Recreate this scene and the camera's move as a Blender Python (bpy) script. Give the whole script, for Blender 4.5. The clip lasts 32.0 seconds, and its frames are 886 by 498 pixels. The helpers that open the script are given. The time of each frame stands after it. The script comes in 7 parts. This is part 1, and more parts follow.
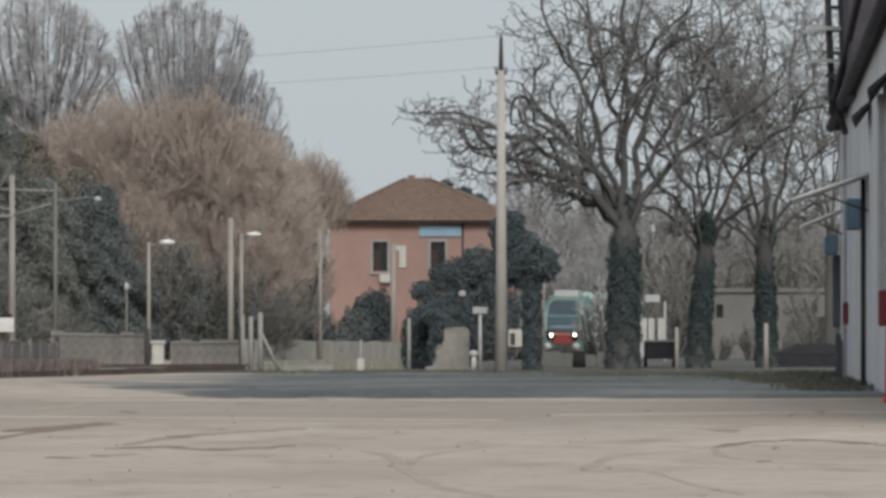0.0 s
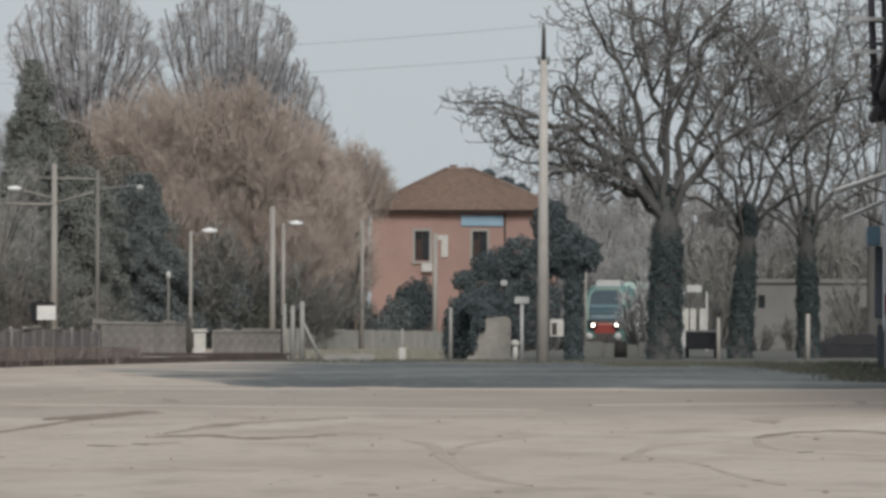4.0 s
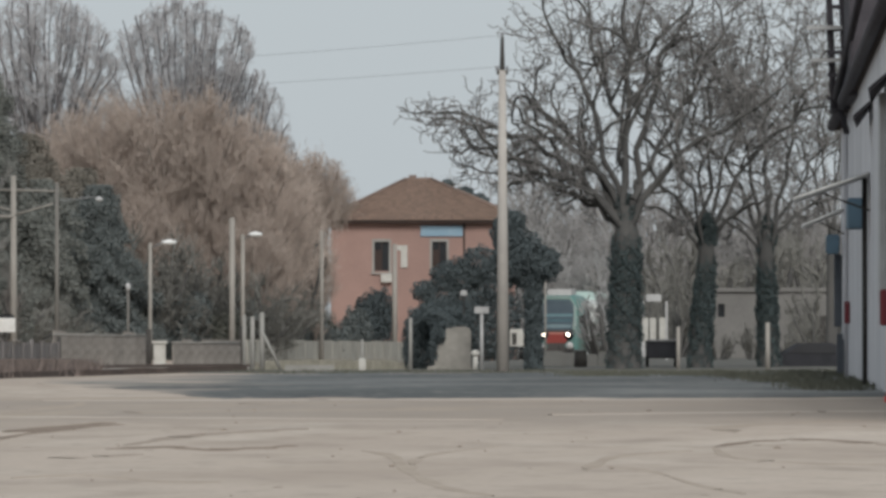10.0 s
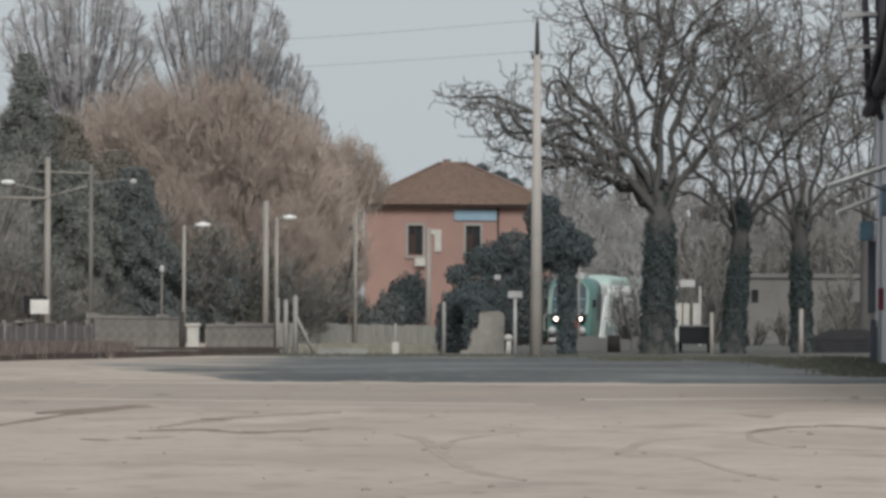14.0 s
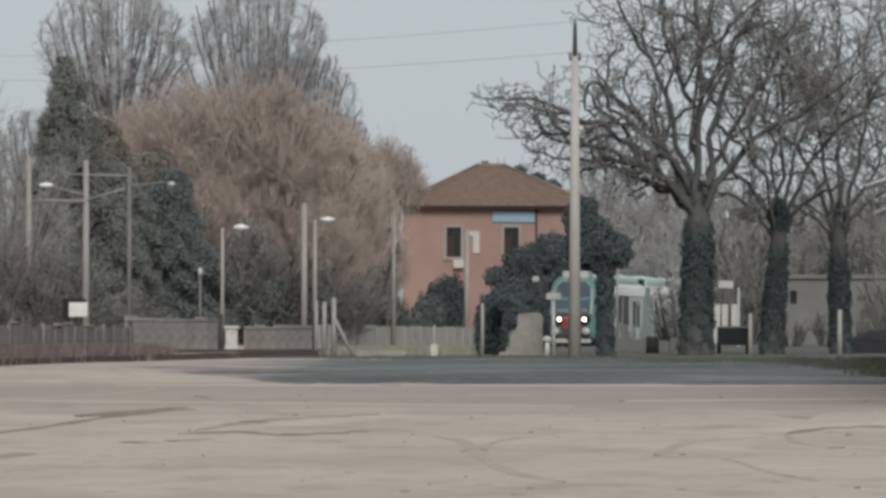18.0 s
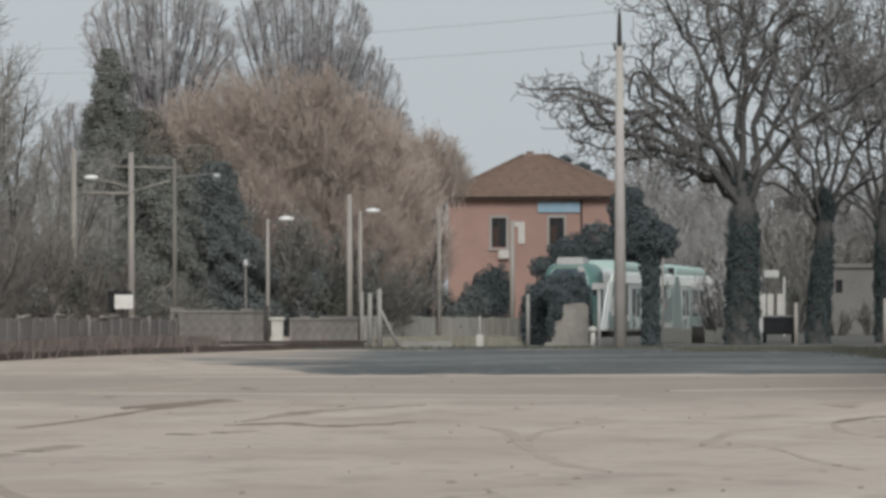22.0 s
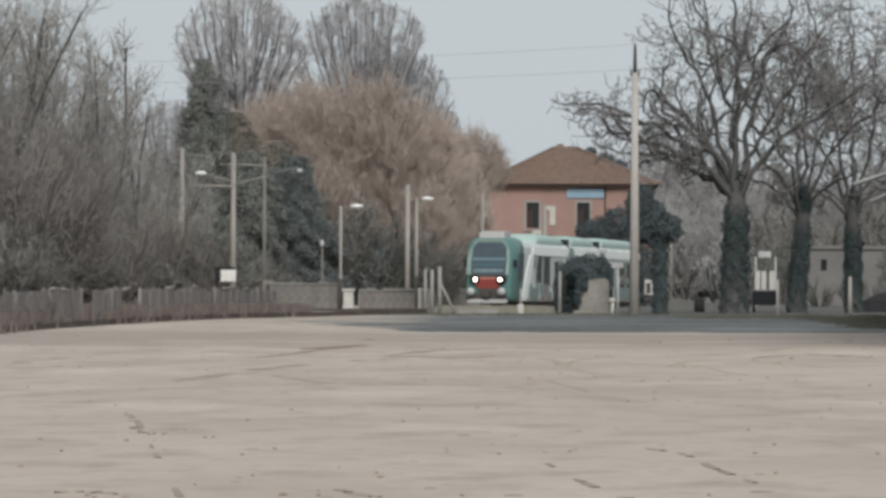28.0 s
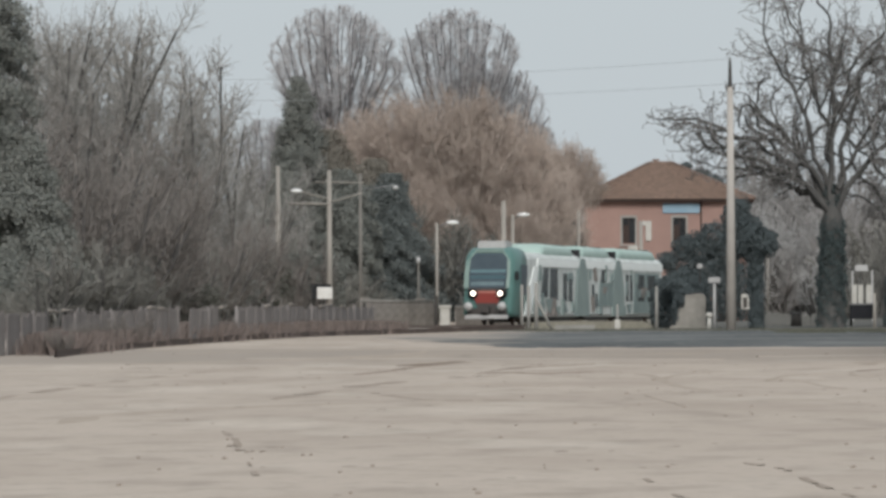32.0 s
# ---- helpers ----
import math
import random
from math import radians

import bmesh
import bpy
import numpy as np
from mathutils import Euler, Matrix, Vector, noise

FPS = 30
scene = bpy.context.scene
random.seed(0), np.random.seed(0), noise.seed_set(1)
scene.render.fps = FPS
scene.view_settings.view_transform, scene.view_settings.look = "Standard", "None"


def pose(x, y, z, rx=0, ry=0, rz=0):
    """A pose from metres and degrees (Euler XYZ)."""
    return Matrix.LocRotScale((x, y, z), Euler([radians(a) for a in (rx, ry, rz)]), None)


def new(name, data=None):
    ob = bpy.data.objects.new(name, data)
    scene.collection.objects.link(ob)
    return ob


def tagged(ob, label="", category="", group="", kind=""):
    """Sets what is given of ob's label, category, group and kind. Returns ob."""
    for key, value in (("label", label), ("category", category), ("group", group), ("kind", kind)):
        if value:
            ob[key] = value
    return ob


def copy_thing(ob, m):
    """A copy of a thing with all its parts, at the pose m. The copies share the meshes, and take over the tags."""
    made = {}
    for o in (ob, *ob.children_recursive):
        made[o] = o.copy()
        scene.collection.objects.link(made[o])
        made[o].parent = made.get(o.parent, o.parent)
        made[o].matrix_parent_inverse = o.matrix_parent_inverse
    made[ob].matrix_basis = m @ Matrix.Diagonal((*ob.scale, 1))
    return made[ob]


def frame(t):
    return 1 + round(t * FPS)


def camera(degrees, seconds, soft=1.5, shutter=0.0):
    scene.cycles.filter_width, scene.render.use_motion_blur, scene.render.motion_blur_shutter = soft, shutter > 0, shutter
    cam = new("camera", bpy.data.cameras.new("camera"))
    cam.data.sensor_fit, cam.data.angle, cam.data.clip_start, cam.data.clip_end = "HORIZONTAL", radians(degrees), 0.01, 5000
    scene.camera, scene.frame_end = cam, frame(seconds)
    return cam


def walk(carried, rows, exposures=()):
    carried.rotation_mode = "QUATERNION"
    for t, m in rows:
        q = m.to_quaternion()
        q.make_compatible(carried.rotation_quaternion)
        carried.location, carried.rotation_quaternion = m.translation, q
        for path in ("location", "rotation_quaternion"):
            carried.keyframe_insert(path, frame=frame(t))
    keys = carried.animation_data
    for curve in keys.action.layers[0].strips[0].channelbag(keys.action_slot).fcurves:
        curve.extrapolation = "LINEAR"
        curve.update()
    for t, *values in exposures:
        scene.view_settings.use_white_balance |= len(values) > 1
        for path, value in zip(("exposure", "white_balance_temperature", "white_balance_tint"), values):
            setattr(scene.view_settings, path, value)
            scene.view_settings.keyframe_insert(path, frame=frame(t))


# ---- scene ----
cam = camera(8.01, 32.0, soft=3.3)
# seconds, metres stepped back, yaw, pitch, roll
PATH = [
    (0.0, 0.0, -0.000, 0.982, -0.008),
    (0.5, 0.0, -0.018, 0.981, 0.085),
    (1.0, 0.0, -0.065, 0.936, -0.065),
    (1.5, 0.0, -0.076, 0.955, -0.033),
    (2.0, 0.0, -0.000, 0.958, -0.001),
    (2.5, 0.0, 0.059, 0.930, 0.364),
    (3.0, 0.0, 0.212, 0.857, 0.265),
    (3.5, 0.0, 0.388, 0.879, 0.188),
    (5.5, 0.0, 0.233, 0.892, 0.115),
    (6.0, 0.0, 0.201, 0.822, -0.129),
    (6.5, 0.0, 0.136, 0.857, -0.225),
    (7.0, 0.0, -0.010, 0.923, -0.059),
    (7.5, 0.0, -0.082, 0.928, 0.006),
    (8.0, 0.0, -0.176, 0.856, 0.212),
    (8.5, 0.0, -0.144, 0.816, 0.144),
    (9.0, 0.0, -0.023, 0.912, 0.020),
    (9.5, 0.0, 0.024, 0.967, 0.050),
    (10.0, 0.0, 0.013, 0.980, -0.077),
    (10.5, 0.0, 0.020, 0.973, 0.059),
    (11.0, 0.0, 0.128, 1.023, 0.162),
    (11.5, 0.0, 0.244, 1.029, 0.185),
    (12.0, 0.0, 0.243, 1.058, 0.256),
    (12.5, 0.0, 0.278, 1.068, 0.192),
    (13.0, 0.0, 0.286, 1.056, 0.246),
    (13.5, 0.0, 0.298, 0.893, 0.199),
    (14.0, 0.0, 0.319, 0.836, 0.262),
    (14.5, 0.0, 0.420, 0.817, 0.148),
    (15.0, 0.0, 0.484, 0.859, 0.038),
    (15.5, 0.0, 0.614, 0.948, 0.203),
    (17.5, 0.0, 0.666, 0.851, 0.110),
    (18.0, 0.0, 0.666, 0.851, 0.112),
    (18.5, 0.0, 0.670, 0.851, 0.136),
    (19.0, 0.0, 0.876, 0.847, 0.171),
    (19.5, 0.0, 1.035, 0.877, 0.129),
    (20.0, 0.0, 1.128, 0.889, 0.106),
    (20.5, 0.0, 1.134, 0.838, 0.183),
    (21.0, 0.0, 1.121, 0.822, 0.139),
    (21.5, 0.0, 1.119, 0.833, 0.030),
    (22.0, 0.0, 1.076, 0.767, -0.133),
    (22.5, 0.0, 1.073, 0.637, 0.150),
    (23.0, 0.0, 1.052, 0.596, 0.162),
    (23.5, 0.0, 0.921, 0.596, 0.122),
    (24.0, 0.0, 0.942, 0.541, 0.436),
    (24.5, 9.9, 0.994, 0.566, 0.600),
    (26.5, 54.4, 0.987, 0.514, 0.310),
    (27.0, 54.4, 1.133, 0.521, 0.464),
    (27.5, 54.4, 1.274, 0.515, 0.240),
    (28.0, 54.4, 1.310, 0.504, 0.186),
    (28.5, 54.4, 1.371, 0.501, 0.102),
    (29.0, 54.4, 1.473, 0.483, 0.099),
    (29.5, 54.4, 1.571, 0.457, -0.007),
    (30.0, 54.4, 1.822, 0.454, -0.231),
    (30.5, 54.4, 2.025, 0.442, -0.311),
    (31.0, 54.4, 2.100, 0.503, -0.043),
    (31.5, 54.4, 2.126, 0.608, -0.116),
    (32.0, 54.4, 2.181, 0.652, -0.221),
]
EYE = 1.7
walk(cam, [(t, pose(0, -back, EYE + -0.0014 * back, 90 + pitch, 0, yaw) @ pose(0, 0, 0, 0, 0, roll)) for t, back, yaw, pitch, roll in PATH],
     exposures=[(0.0, -0.03), (22.2, -0.05), (23.0, 0.09), (24.0, 0.09), (26.5, 0.07), (32.0, 0.07)])

# ---- light: a hazy, overcast winter afternoon ----
world = bpy.data.worlds.new("sky")
scene.world = world
world.use_nodes = True
wn, wl = world.node_tree.nodes, world.node_tree.links
wn.clear()
sky = wn.new("ShaderNodeTexSky")
sky.sky_type = "NISHITA"
sky.sun_disc = False
sky.sun_elevation, sky.sun_rotation = radians(36), radians(172)
sky.air_density, sky.dust_density, sky.ozone_density = 1.0, 4.0, 1.5
soften = wn.new("ShaderNodeMixRGB")
soften.inputs[0].default_value = 0.86
soften.inputs[2].default_value = (5.6, 6.15, 6.5, 1)
wl.new(sky.outputs[0], soften.inputs[1])
bg = wn.new("ShaderNodeBackground")
bg.inputs[1].default_value = 0.1
wl.new(soften.outputs[0], bg.inputs[0])
wout = wn.new("ShaderNodeOutputWorld")
wl.new(bg.outputs[0], wout.inputs[0])
sun = new("sun", bpy.data.lights.new("sun", "SUN"))
sun.data.energy, sun.data.angle, sun.data.color = 2.2, radians(25), (1, 0.985, 0.965)
sun.matrix_basis = pose(0, 0, 0, 54, 0, 8)


# ---- materials ----
def material(name, base, rough=0.8, second=None, scale=2.0, fine=30.0, bump=0.0, metal=0.0, stretch=(1, 1, 1), amount=1.0, vary=0.0, emit=0.0, gloss=0.3):
    """A surface of two tones mixed by a coarse and a fine noise, in object space, with a fine relief."""
    m = bpy.data.materials.new(name)
    m.use_nodes = True
    n, l = m.node_tree.nodes, m.node_tree.links
    b = n["Principled BSDF"]
    second = second or tuple(c * 0.72 for c in base)
    co = n.new("ShaderNodeTexCoord")
    mp = n.new("ShaderNodeMapping")
    mp.inputs["Scale"].default_value = stretch
    l.new(co.outputs["Object"], mp.inputs[0])
    big, small = n.new("ShaderNodeTexNoise"), n.new("ShaderNodeTexNoise")
    big.inputs["Scale"].default_value, small.inputs["Scale"].default_value = scale, fine
    big.inputs["Detail"].default_value, small.inputs["Detail"].default_value = 6, 3
    l.new(mp.outputs[0], big.inputs[0])
    l.new(mp.outputs[0], small.inputs[0])
    add = n.new("ShaderNodeMath")
    add.operation = "MULTIPLY_ADD"
    l.new(small.outputs[0], add.inputs[0])
    add.inputs[1].default_value = 0.45
    l.new(big.outputs[0], add.inputs[2])
    ramp = n.new("ShaderNodeMapRange")
    ramp.inputs[1].default_value, ramp.inputs[2].default_value = 0.45, 1.0
    ramp.inputs[4].default_value = amount
    l.new(add.outputs[0], ramp.inputs[0])
    mix = n.new("ShaderNodeMixRGB")
    mix.inputs[1].default_value, mix.inputs[2].default_value = (*base, 1), (*second, 1)
    l.new(ramp.outputs[0], mix.inputs[0])
    out = mix.outputs[0]
    if vary:
        info, hsv, rng = n.new("ShaderNodeObjectInfo"), n.new("ShaderNodeHueSaturation"), n.new("ShaderNodeMapRange")
        rng.inputs[3].default_value, rng.inputs[4].default_value = 1 - vary, 1 + vary
        l.new(info.outputs["Random"], rng.inputs[0])
        l.new(rng.outputs[0], hsv.inputs["Value"])
        l.new(out, hsv.inputs["Color"])
        out = hsv.outputs[0]
    l.new(out, b.inputs["Base Color"])
    b.inputs["Roughness"].default_value, b.inputs["Metallic"].default_value = rough, metal
    b.inputs["Specular IOR Level"].default_value = gloss
    if bump:
        bp = n.new("ShaderNodeBump")
        bp.inputs["Strength"].default_value = bump
        bp.inputs["Distance"].default_value = 0.05
        l.new(add.outputs[0], bp.inputs["Height"])
        l.new(bp.outputs[0], b.inputs["Normal"])
    if emit:
        b.inputs["Emission Color"].default_value = (*base, 1)
        b.inputs["Emission Strength"].default_value = emit
    return m


def leafy(name, base, second, vary=0.0):
    """Foliage and twigs: the tone varies from piece to piece."""
    m = bpy.data.materials.new(name)
    m.use_nodes = True
    n, l = m.node_tree.nodes, m.node_tree.links
    b = n["Principled BSDF"]
    geo, mix = n.new("ShaderNodeNewGeometry"), n.new("ShaderNodeMixRGB")
    mix.inputs[1].default_value, mix.inputs[2].default_value = (*base, 1), (*second, 1)
    l.new(geo.outputs["Random Per Island"], mix.inputs[0])
    out = mix.outputs[0]
    if vary:
        info, hsv, rng = n.new("ShaderNodeObjectInfo"), n.new("ShaderNodeHueSaturation"), n.new("ShaderNodeMapRange")
        rng.inputs[3].default_value, rng.inputs[4].default_value = 1 - vary, 1 + vary
        l.new(info.outputs["Random"], rng.inputs[0])
        l.new(rng.outputs[0], hsv.inputs["Value"])
        l.new(out, hsv.inputs["Color"])
        out = hsv.outputs[0]
    l.new(out, b.inputs["Base Color"])
    b.inputs["Roughness"].default_value = 0.9
    b.inputs["Specular IOR Level"].default_value = 0.1
    return m


def yard_surface():
    """Packed pale earth: broad drifts, patches and grit, each at its own size."""
    m = bpy.data.materials.new("sandy_yard")
    m.use_nodes = True
    n, l = m.node_tree.nodes, m.node_tree.links
    b = n["Principled BSDF"]
    co = n.new("ShaderNodeTexCoord")
    col = None
    for scale, stretch, low, high, tone in ((0.04, (1, 0.8, 1), 0.4, 0.7, (0.391, 0.326, 0.270)), (0.22, (1, 0.4, 1), 0.46, 0.72, (0.349, 0.288, 0.238)), (0.8, (1, 0.4, 1), 0.52, 0.76, (0.279, 0.233, 0.193)),
                                            (0.33, (1, 0.3, 1), 0.54, 0.75, (0.558, 0.493, 0.423)), (2.2, (1, 0.5, 1), 0.55, 0.78, (0.307, 0.260, 0.219)), (9.0, (1, 0.8, 1), 0.52, 0.75, (0.353, 0.298, 0.248))):
        mp, no, rg, mx = n.new("ShaderNodeMapping"), n.new("ShaderNodeTexNoise"), n.new("ShaderNodeMapRange"), n.new("ShaderNodeMixRGB")
        mp.inputs["Scale"].default_value = stretch
        mp.inputs["Location"].default_value = (scale * 13, scale * 31, 0)
        no.inputs["Scale"].default_value, no.inputs["Detail"].default_value = scale, 7
        rg.inputs[1].default_value, rg.inputs[2].default_value, rg.inputs[4].default_value = low, high, 0.8
        l.new(co.outputs["Object"], mp.inputs[0])
        l.new(mp.outputs[0], no.inputs[0])
        l.new(no.outputs[0], rg.inputs[0])
        l.new(rg.outputs[0], mx.inputs[0])
        if col:
            l.new(col, mx.inputs[1])
        else:
            mx.inputs[1].default_value = (0.462, 0.392, 0.331, 1)
        mx.inputs[2].default_value = (*tone, 1)
        col = mx.outputs[0]
    # a broad trodden band, darker and greyer, where carts turn off the road
    sep, near, far, both = n.new("ShaderNodeSeparateXYZ"), n.new("ShaderNodeMapRange"), n.new("ShaderNodeMapRange"), n.new("ShaderNodeMath")
    wav, edge, mx = n.new("ShaderNodeTexNoise"), n.new("ShaderNodeMath"), n.new("ShaderNodeMixRGB")
    wav.inputs["Scale"].default_value, wav.inputs["Detail"].default_value = 0.09, 5
    l.new(co.outputs["Object"], wav.inputs[0])
    l.new(co.outputs["Object"], sep.inputs[0])
    edge.operation, edge.inputs[1].default_value = "MULTIPLY_ADD", 46.0
    l.new(wav.outputs[0], edge.inputs[0])
    l.new(sep.outputs[1], edge.inputs[2])
    near.inputs[1].default_value, near.inputs[2].default_value = 128.0, 139.0
    far.inputs[1].default_value, far.inputs[2].default_value, far.inputs[3].default_value, far.inputs[4].default_value = 166.0, 178.0, 0.75, 0.0
    l.new(edge.outputs[0], near.inputs[0])
    l.new(edge.outputs[0], far.inputs[0])
    both.operation = "MULTIPLY"
    l.new(near.outputs[0], both.inputs[0])
    l.new(far.outputs[0], both.inputs[1])
    l.new(both.outputs[0], mx.inputs[0])
    l.new(col, mx.inputs[1])
    mx.inputs[2].default_value = (0.3, 0.258, 0.22, 1)
    l.new(mx.outputs[0], b.inputs["Base Color"])
    b.inputs["Roughness"].default_value = 0.95
    b.inputs["Specular IOR Level"].default_value = 0.2
    bp = n.new("ShaderNodeBump")
    bp.inputs["Strength"].default_value, bp.inputs["Distance"].default_value = 0.3, 0.04
    l.new(no.outputs[0], bp.inputs["Height"])
    l.new(bp.outputs[0], b.inputs["Normal"])
    return m


def road_surface():
    """Worn asphalt, patched and cracked, with sand drifted over its western end."""
    m = bpy.data.materials.new("worn_asphalt")
    m.use_nodes = True
    n, l = m.node_tree.nodes, m.node_tree.links
    b = n["Principled BSDF"]
    co, sep = n.new("ShaderNodeTexCoord"), n.new("ShaderNodeSeparateXYZ")
    l.new(co.outputs["Object"], sep.inputs[0])
    fac = []
    for scale, stretch, detail in ((0.3, (0.45, 0.3, 1), 6), (0.12, (1, 0.5, 1), 3), (2.0, (1, 0.3, 1), 6), (0.5, (0.6, 0.25, 1), 7)):
        mp, no = n.new("ShaderNodeMapping"), n.new("ShaderNodeTexNoise")
        mp.inputs["Scale"].default_value = stretch
        mp.inputs["Location"].default_value = (scale * 41, scale * 17, 0)
        no.inputs["Scale"].default_value, no.inputs["Detail"].default_value = scale, detail
        l.new(co.outputs["Object"], mp.inputs[0])
        l.new(mp.outputs[0], no.inputs[0])
        fac.append(no.outputs[0])
    col = None
    for k, low, high, most, tone in ((0, 0.42, 0.62, 1.0, (0.19, 0.195, 0.19)), (1, 0.45, 0.6, 0.6, (0.063, 0.068, 0.07)), (2, 0.5, 0.75, 0.5, (0.28, 0.265, 0.24))):
        rg, mx = n.new("ShaderNodeMapRange"), n.new("ShaderNodeMixRGB")
        rg.inputs[1].default_value, rg.inputs[2].default_value, rg.inputs[4].default_value = low, high, most
        l.new(fac[k], rg.inputs[0])
        l.new(rg.outputs[0], mx.inputs[0])
        if col:
            l.new(col, mx.inputs[1])
        else:
            mx.inputs[1].default_value = (0.096, 0.102, 0.102, 1)
        mx.inputs[2].default_value = (*tone, 1)
        col = mx.outputs[0]
    west, add, rg, mx = n.new("ShaderNodeMapRange"), n.new("ShaderNodeMath"), n.new("ShaderNodeMapRange"), n.new("ShaderNodeMixRGB")
    west.inputs[1].default_value, west.inputs[2].default_value, west.inputs[3].default_value, west.inputs[4].default_value = -13.0, -4.0, 0.6, 0.0
    l.new(sep.outputs[0], west.inputs[0])
    add.operation = "ADD"
    l.new(west.outputs[0], add.inputs[0])
    l.new(fac[3], add.inputs[1])
    rg.inputs[1].default_value, rg.inputs[2].default_value = 0.66, 1.0
    l.new(add.outputs[0], rg.inputs[0])
    l.new(rg.outputs[0], mx.inputs[0])
    l.new(col, mx.inputs[1])
    mx.inputs[2].default_value = (0.44, 0.37, 0.31, 1)
    l.new(mx.outputs[0], b.inputs["Base Color"])
    b.inputs["Roughness"].default_value = 0.93
    b.inputs["Specular IOR Level"].default_value = 0.2
    return m


M = {}
M["bark"] = material("bark", (0.112, 0.107, 0.1), 0.95, (0.07, 0.069, 0.067), 1.5, 14, 0.4, stretch=(1, 1, 0.3))
M["twig_grey"] = leafy("twig_grey", (0.15, 0.144, 0.138), (0.27, 0.258, 0.247))
M["twig_brown"] = leafy("twig_brown", (0.522, 0.433, 0.374), (0.375, 0.314, 0.271), 0.15)
M["twig_red"] = leafy("twig_red", (0.275, 0.247, 0.226), (0.195, 0.18, 0.167))
M["twig_fan"] = leafy("twig_fan", (0.37, 0.362, 0.366), (0.52, 0.51, 0.514))
M["limb_fan"] = leafy("limb_fan", (0.13, 0.124, 0.128), (0.17, 0.162, 0.166))
M["ivy"] = leafy("ivy", (0.052, 0.068, 0.07), (0.092, 0.114, 0.112))
M["leaf_dark"] = leafy("leaf_dark", (0.076, 0.092, 0.097), (0.112, 0.131, 0.133))
M["leaf_conifer"] = leafy("leaf_conifer", (0.13, 0.141, 0.13), (0.238, 0.241, 0.218))
M["leaf_blue"] = leafy("leaf_blue", (0.1, 0.116, 0.115), (0.178, 0.192, 0.184))
M["leaf_olive"] = leafy("leaf_olive", (0.15, 0.143, 0.122), (0.265, 0.24, 0.205))
M["leaf_hedge"] = leafy("leaf_hedge", (0.1, 0.104, 0.09), (0.14, 0.137, 0.115))
M["dry_grass"] = leafy("dry_grass", (0.21, 0.172, 0.153), (0.1, 0.084, 0.079))
M["green_grass"] = leafy("green_grass", (0.085, 0.088, 0.07), (0.13, 0.128, 0.102))
M["concrete"] = material("concrete", (0.47, 0.438, 0.4), 0.9, (0.35, 0.325, 0.298), 0.8, 12, 0.2)
M["pale_concrete"] = material("pale_concrete", (0.335, 0.325, 0.3), 0.9, (0.25, 0.24, 0.22), 0.9, 9, 0.2)
M["wood_post"] = material("wood_post", (0.36, 0.335, 0.3), 0.9, (0.25, 0.23, 0.205), 2, 20, 0.3, stretch=(1, 1, 0.15))
M["wood_dark"] = material("dark_weathered_wood", (0.22, 0.208, 0.187), 0.9, (0.15, 0.14, 0.127), 2, 20, 0.3, stretch=(1, 1, 0.15))
M["dark_post"] = material("dark_post", (0.06, 0.055, 0.05), 0.8)
M["white"] = material("white_paint", (0.78, 0.77, 0.74), 0.6, (0.6, 0.58, 0.54), 3, 20)
M["pale_metal"] = material("pale_metal", (0.5, 0.5, 0.49), 0.5, (0.38, 0.37, 0.36), 2, 15)
M["grey_metal"] = material("grey_metal", (0.26, 0.26, 0.26), 0.5, (0.18, 0.18, 0.18), 2, 15, metal=0.3)
M["black"] = material("black_rubber", (0.02, 0.02, 0.022), 0.7)
M["plaster"] = material("terracotta_plaster", (0.36, 0.234, 0.198), 0.92, (0.27, 0.178, 0.152), 0.5, 8, 0.15)
M["tiles"] = material("roof_tiles", (0.25, 0.18, 0.147), 0.9, (0.17, 0.125, 0.105), 0.7, 12, 0.2, vary=0.2)
M["eave"] = material("eave_timber", (0.06, 0.042, 0.036), 0.9)
M["glass"] = material("window_glass", (0.03, 0.033, 0.036), 0.12, (0.02, 0.02, 0.022))
M["blue"] = material("blue_enamel", (0.2, 0.31, 0.39), 0.5, (0.26, 0.36, 0.43), 1.5, 8)
M["sand"] = yard_surface()
M["asphalt"] = road_surface()
M["gravel"] = material("ballast", (0.16, 0.14, 0.125), 0.95, (0.09, 0.08, 0.075), 0.6, 14, 0.5)
M["rail"] = material("rail_steel", (0.16, 0.11, 0.09), 0.5, metal=0.6)
M["shed_sheet"] = material("shed_sheet", (0.61, 0.592, 0.61), 0.6, (0.465, 0.452, 0.465), 0.7, 6, 0.1, stretch=(1, 1, 0.3))
M["low_wall"] = material("grey_render", (0.2, 0.191, 0.179), 0.95, (0.138, 0.132, 0.124), 0.5, 6, 0.2)
M["rust_red"] = material("faded_red_paint", (0.62, 0.075, 0.06), 0.5, (0.45, 0.06, 0.05), 2, 10)
M["dark_red"] = material("dark_red_paint", (0.2, 0.035, 0.045), 0.5)
M["car_dark"] = material("dark_car_paint", (0.03, 0.031, 0.034), 0.7, (0.045, 0.045, 0.05), gloss=0.05)
M["teal"] = material("teal_paint", (0.112, 0.218, 0.198), 0.4, (0.085, 0.172, 0.157), 0.8, 6)
M["mint"] = material("mint_roof_paint", (0.4, 0.505, 0.458), 0.5, (0.3, 0.405, 0.368), 0.8, 6)
M["train_white"] = material("train_white", (0.7, 0.73, 0.7), 0.45, (0.4, 0.42, 0.4), 0.9, 7)
M["train_grey"] = material("train_grey", (0.23, 0.285, 0.275), 0.45, (0.155, 0.205, 0.198), 0.7, 5)
M["train_red"] = material("train_red", (0.26, 0.048, 0.038), 0.45, (0.19, 0.04, 0.034), 1, 6)
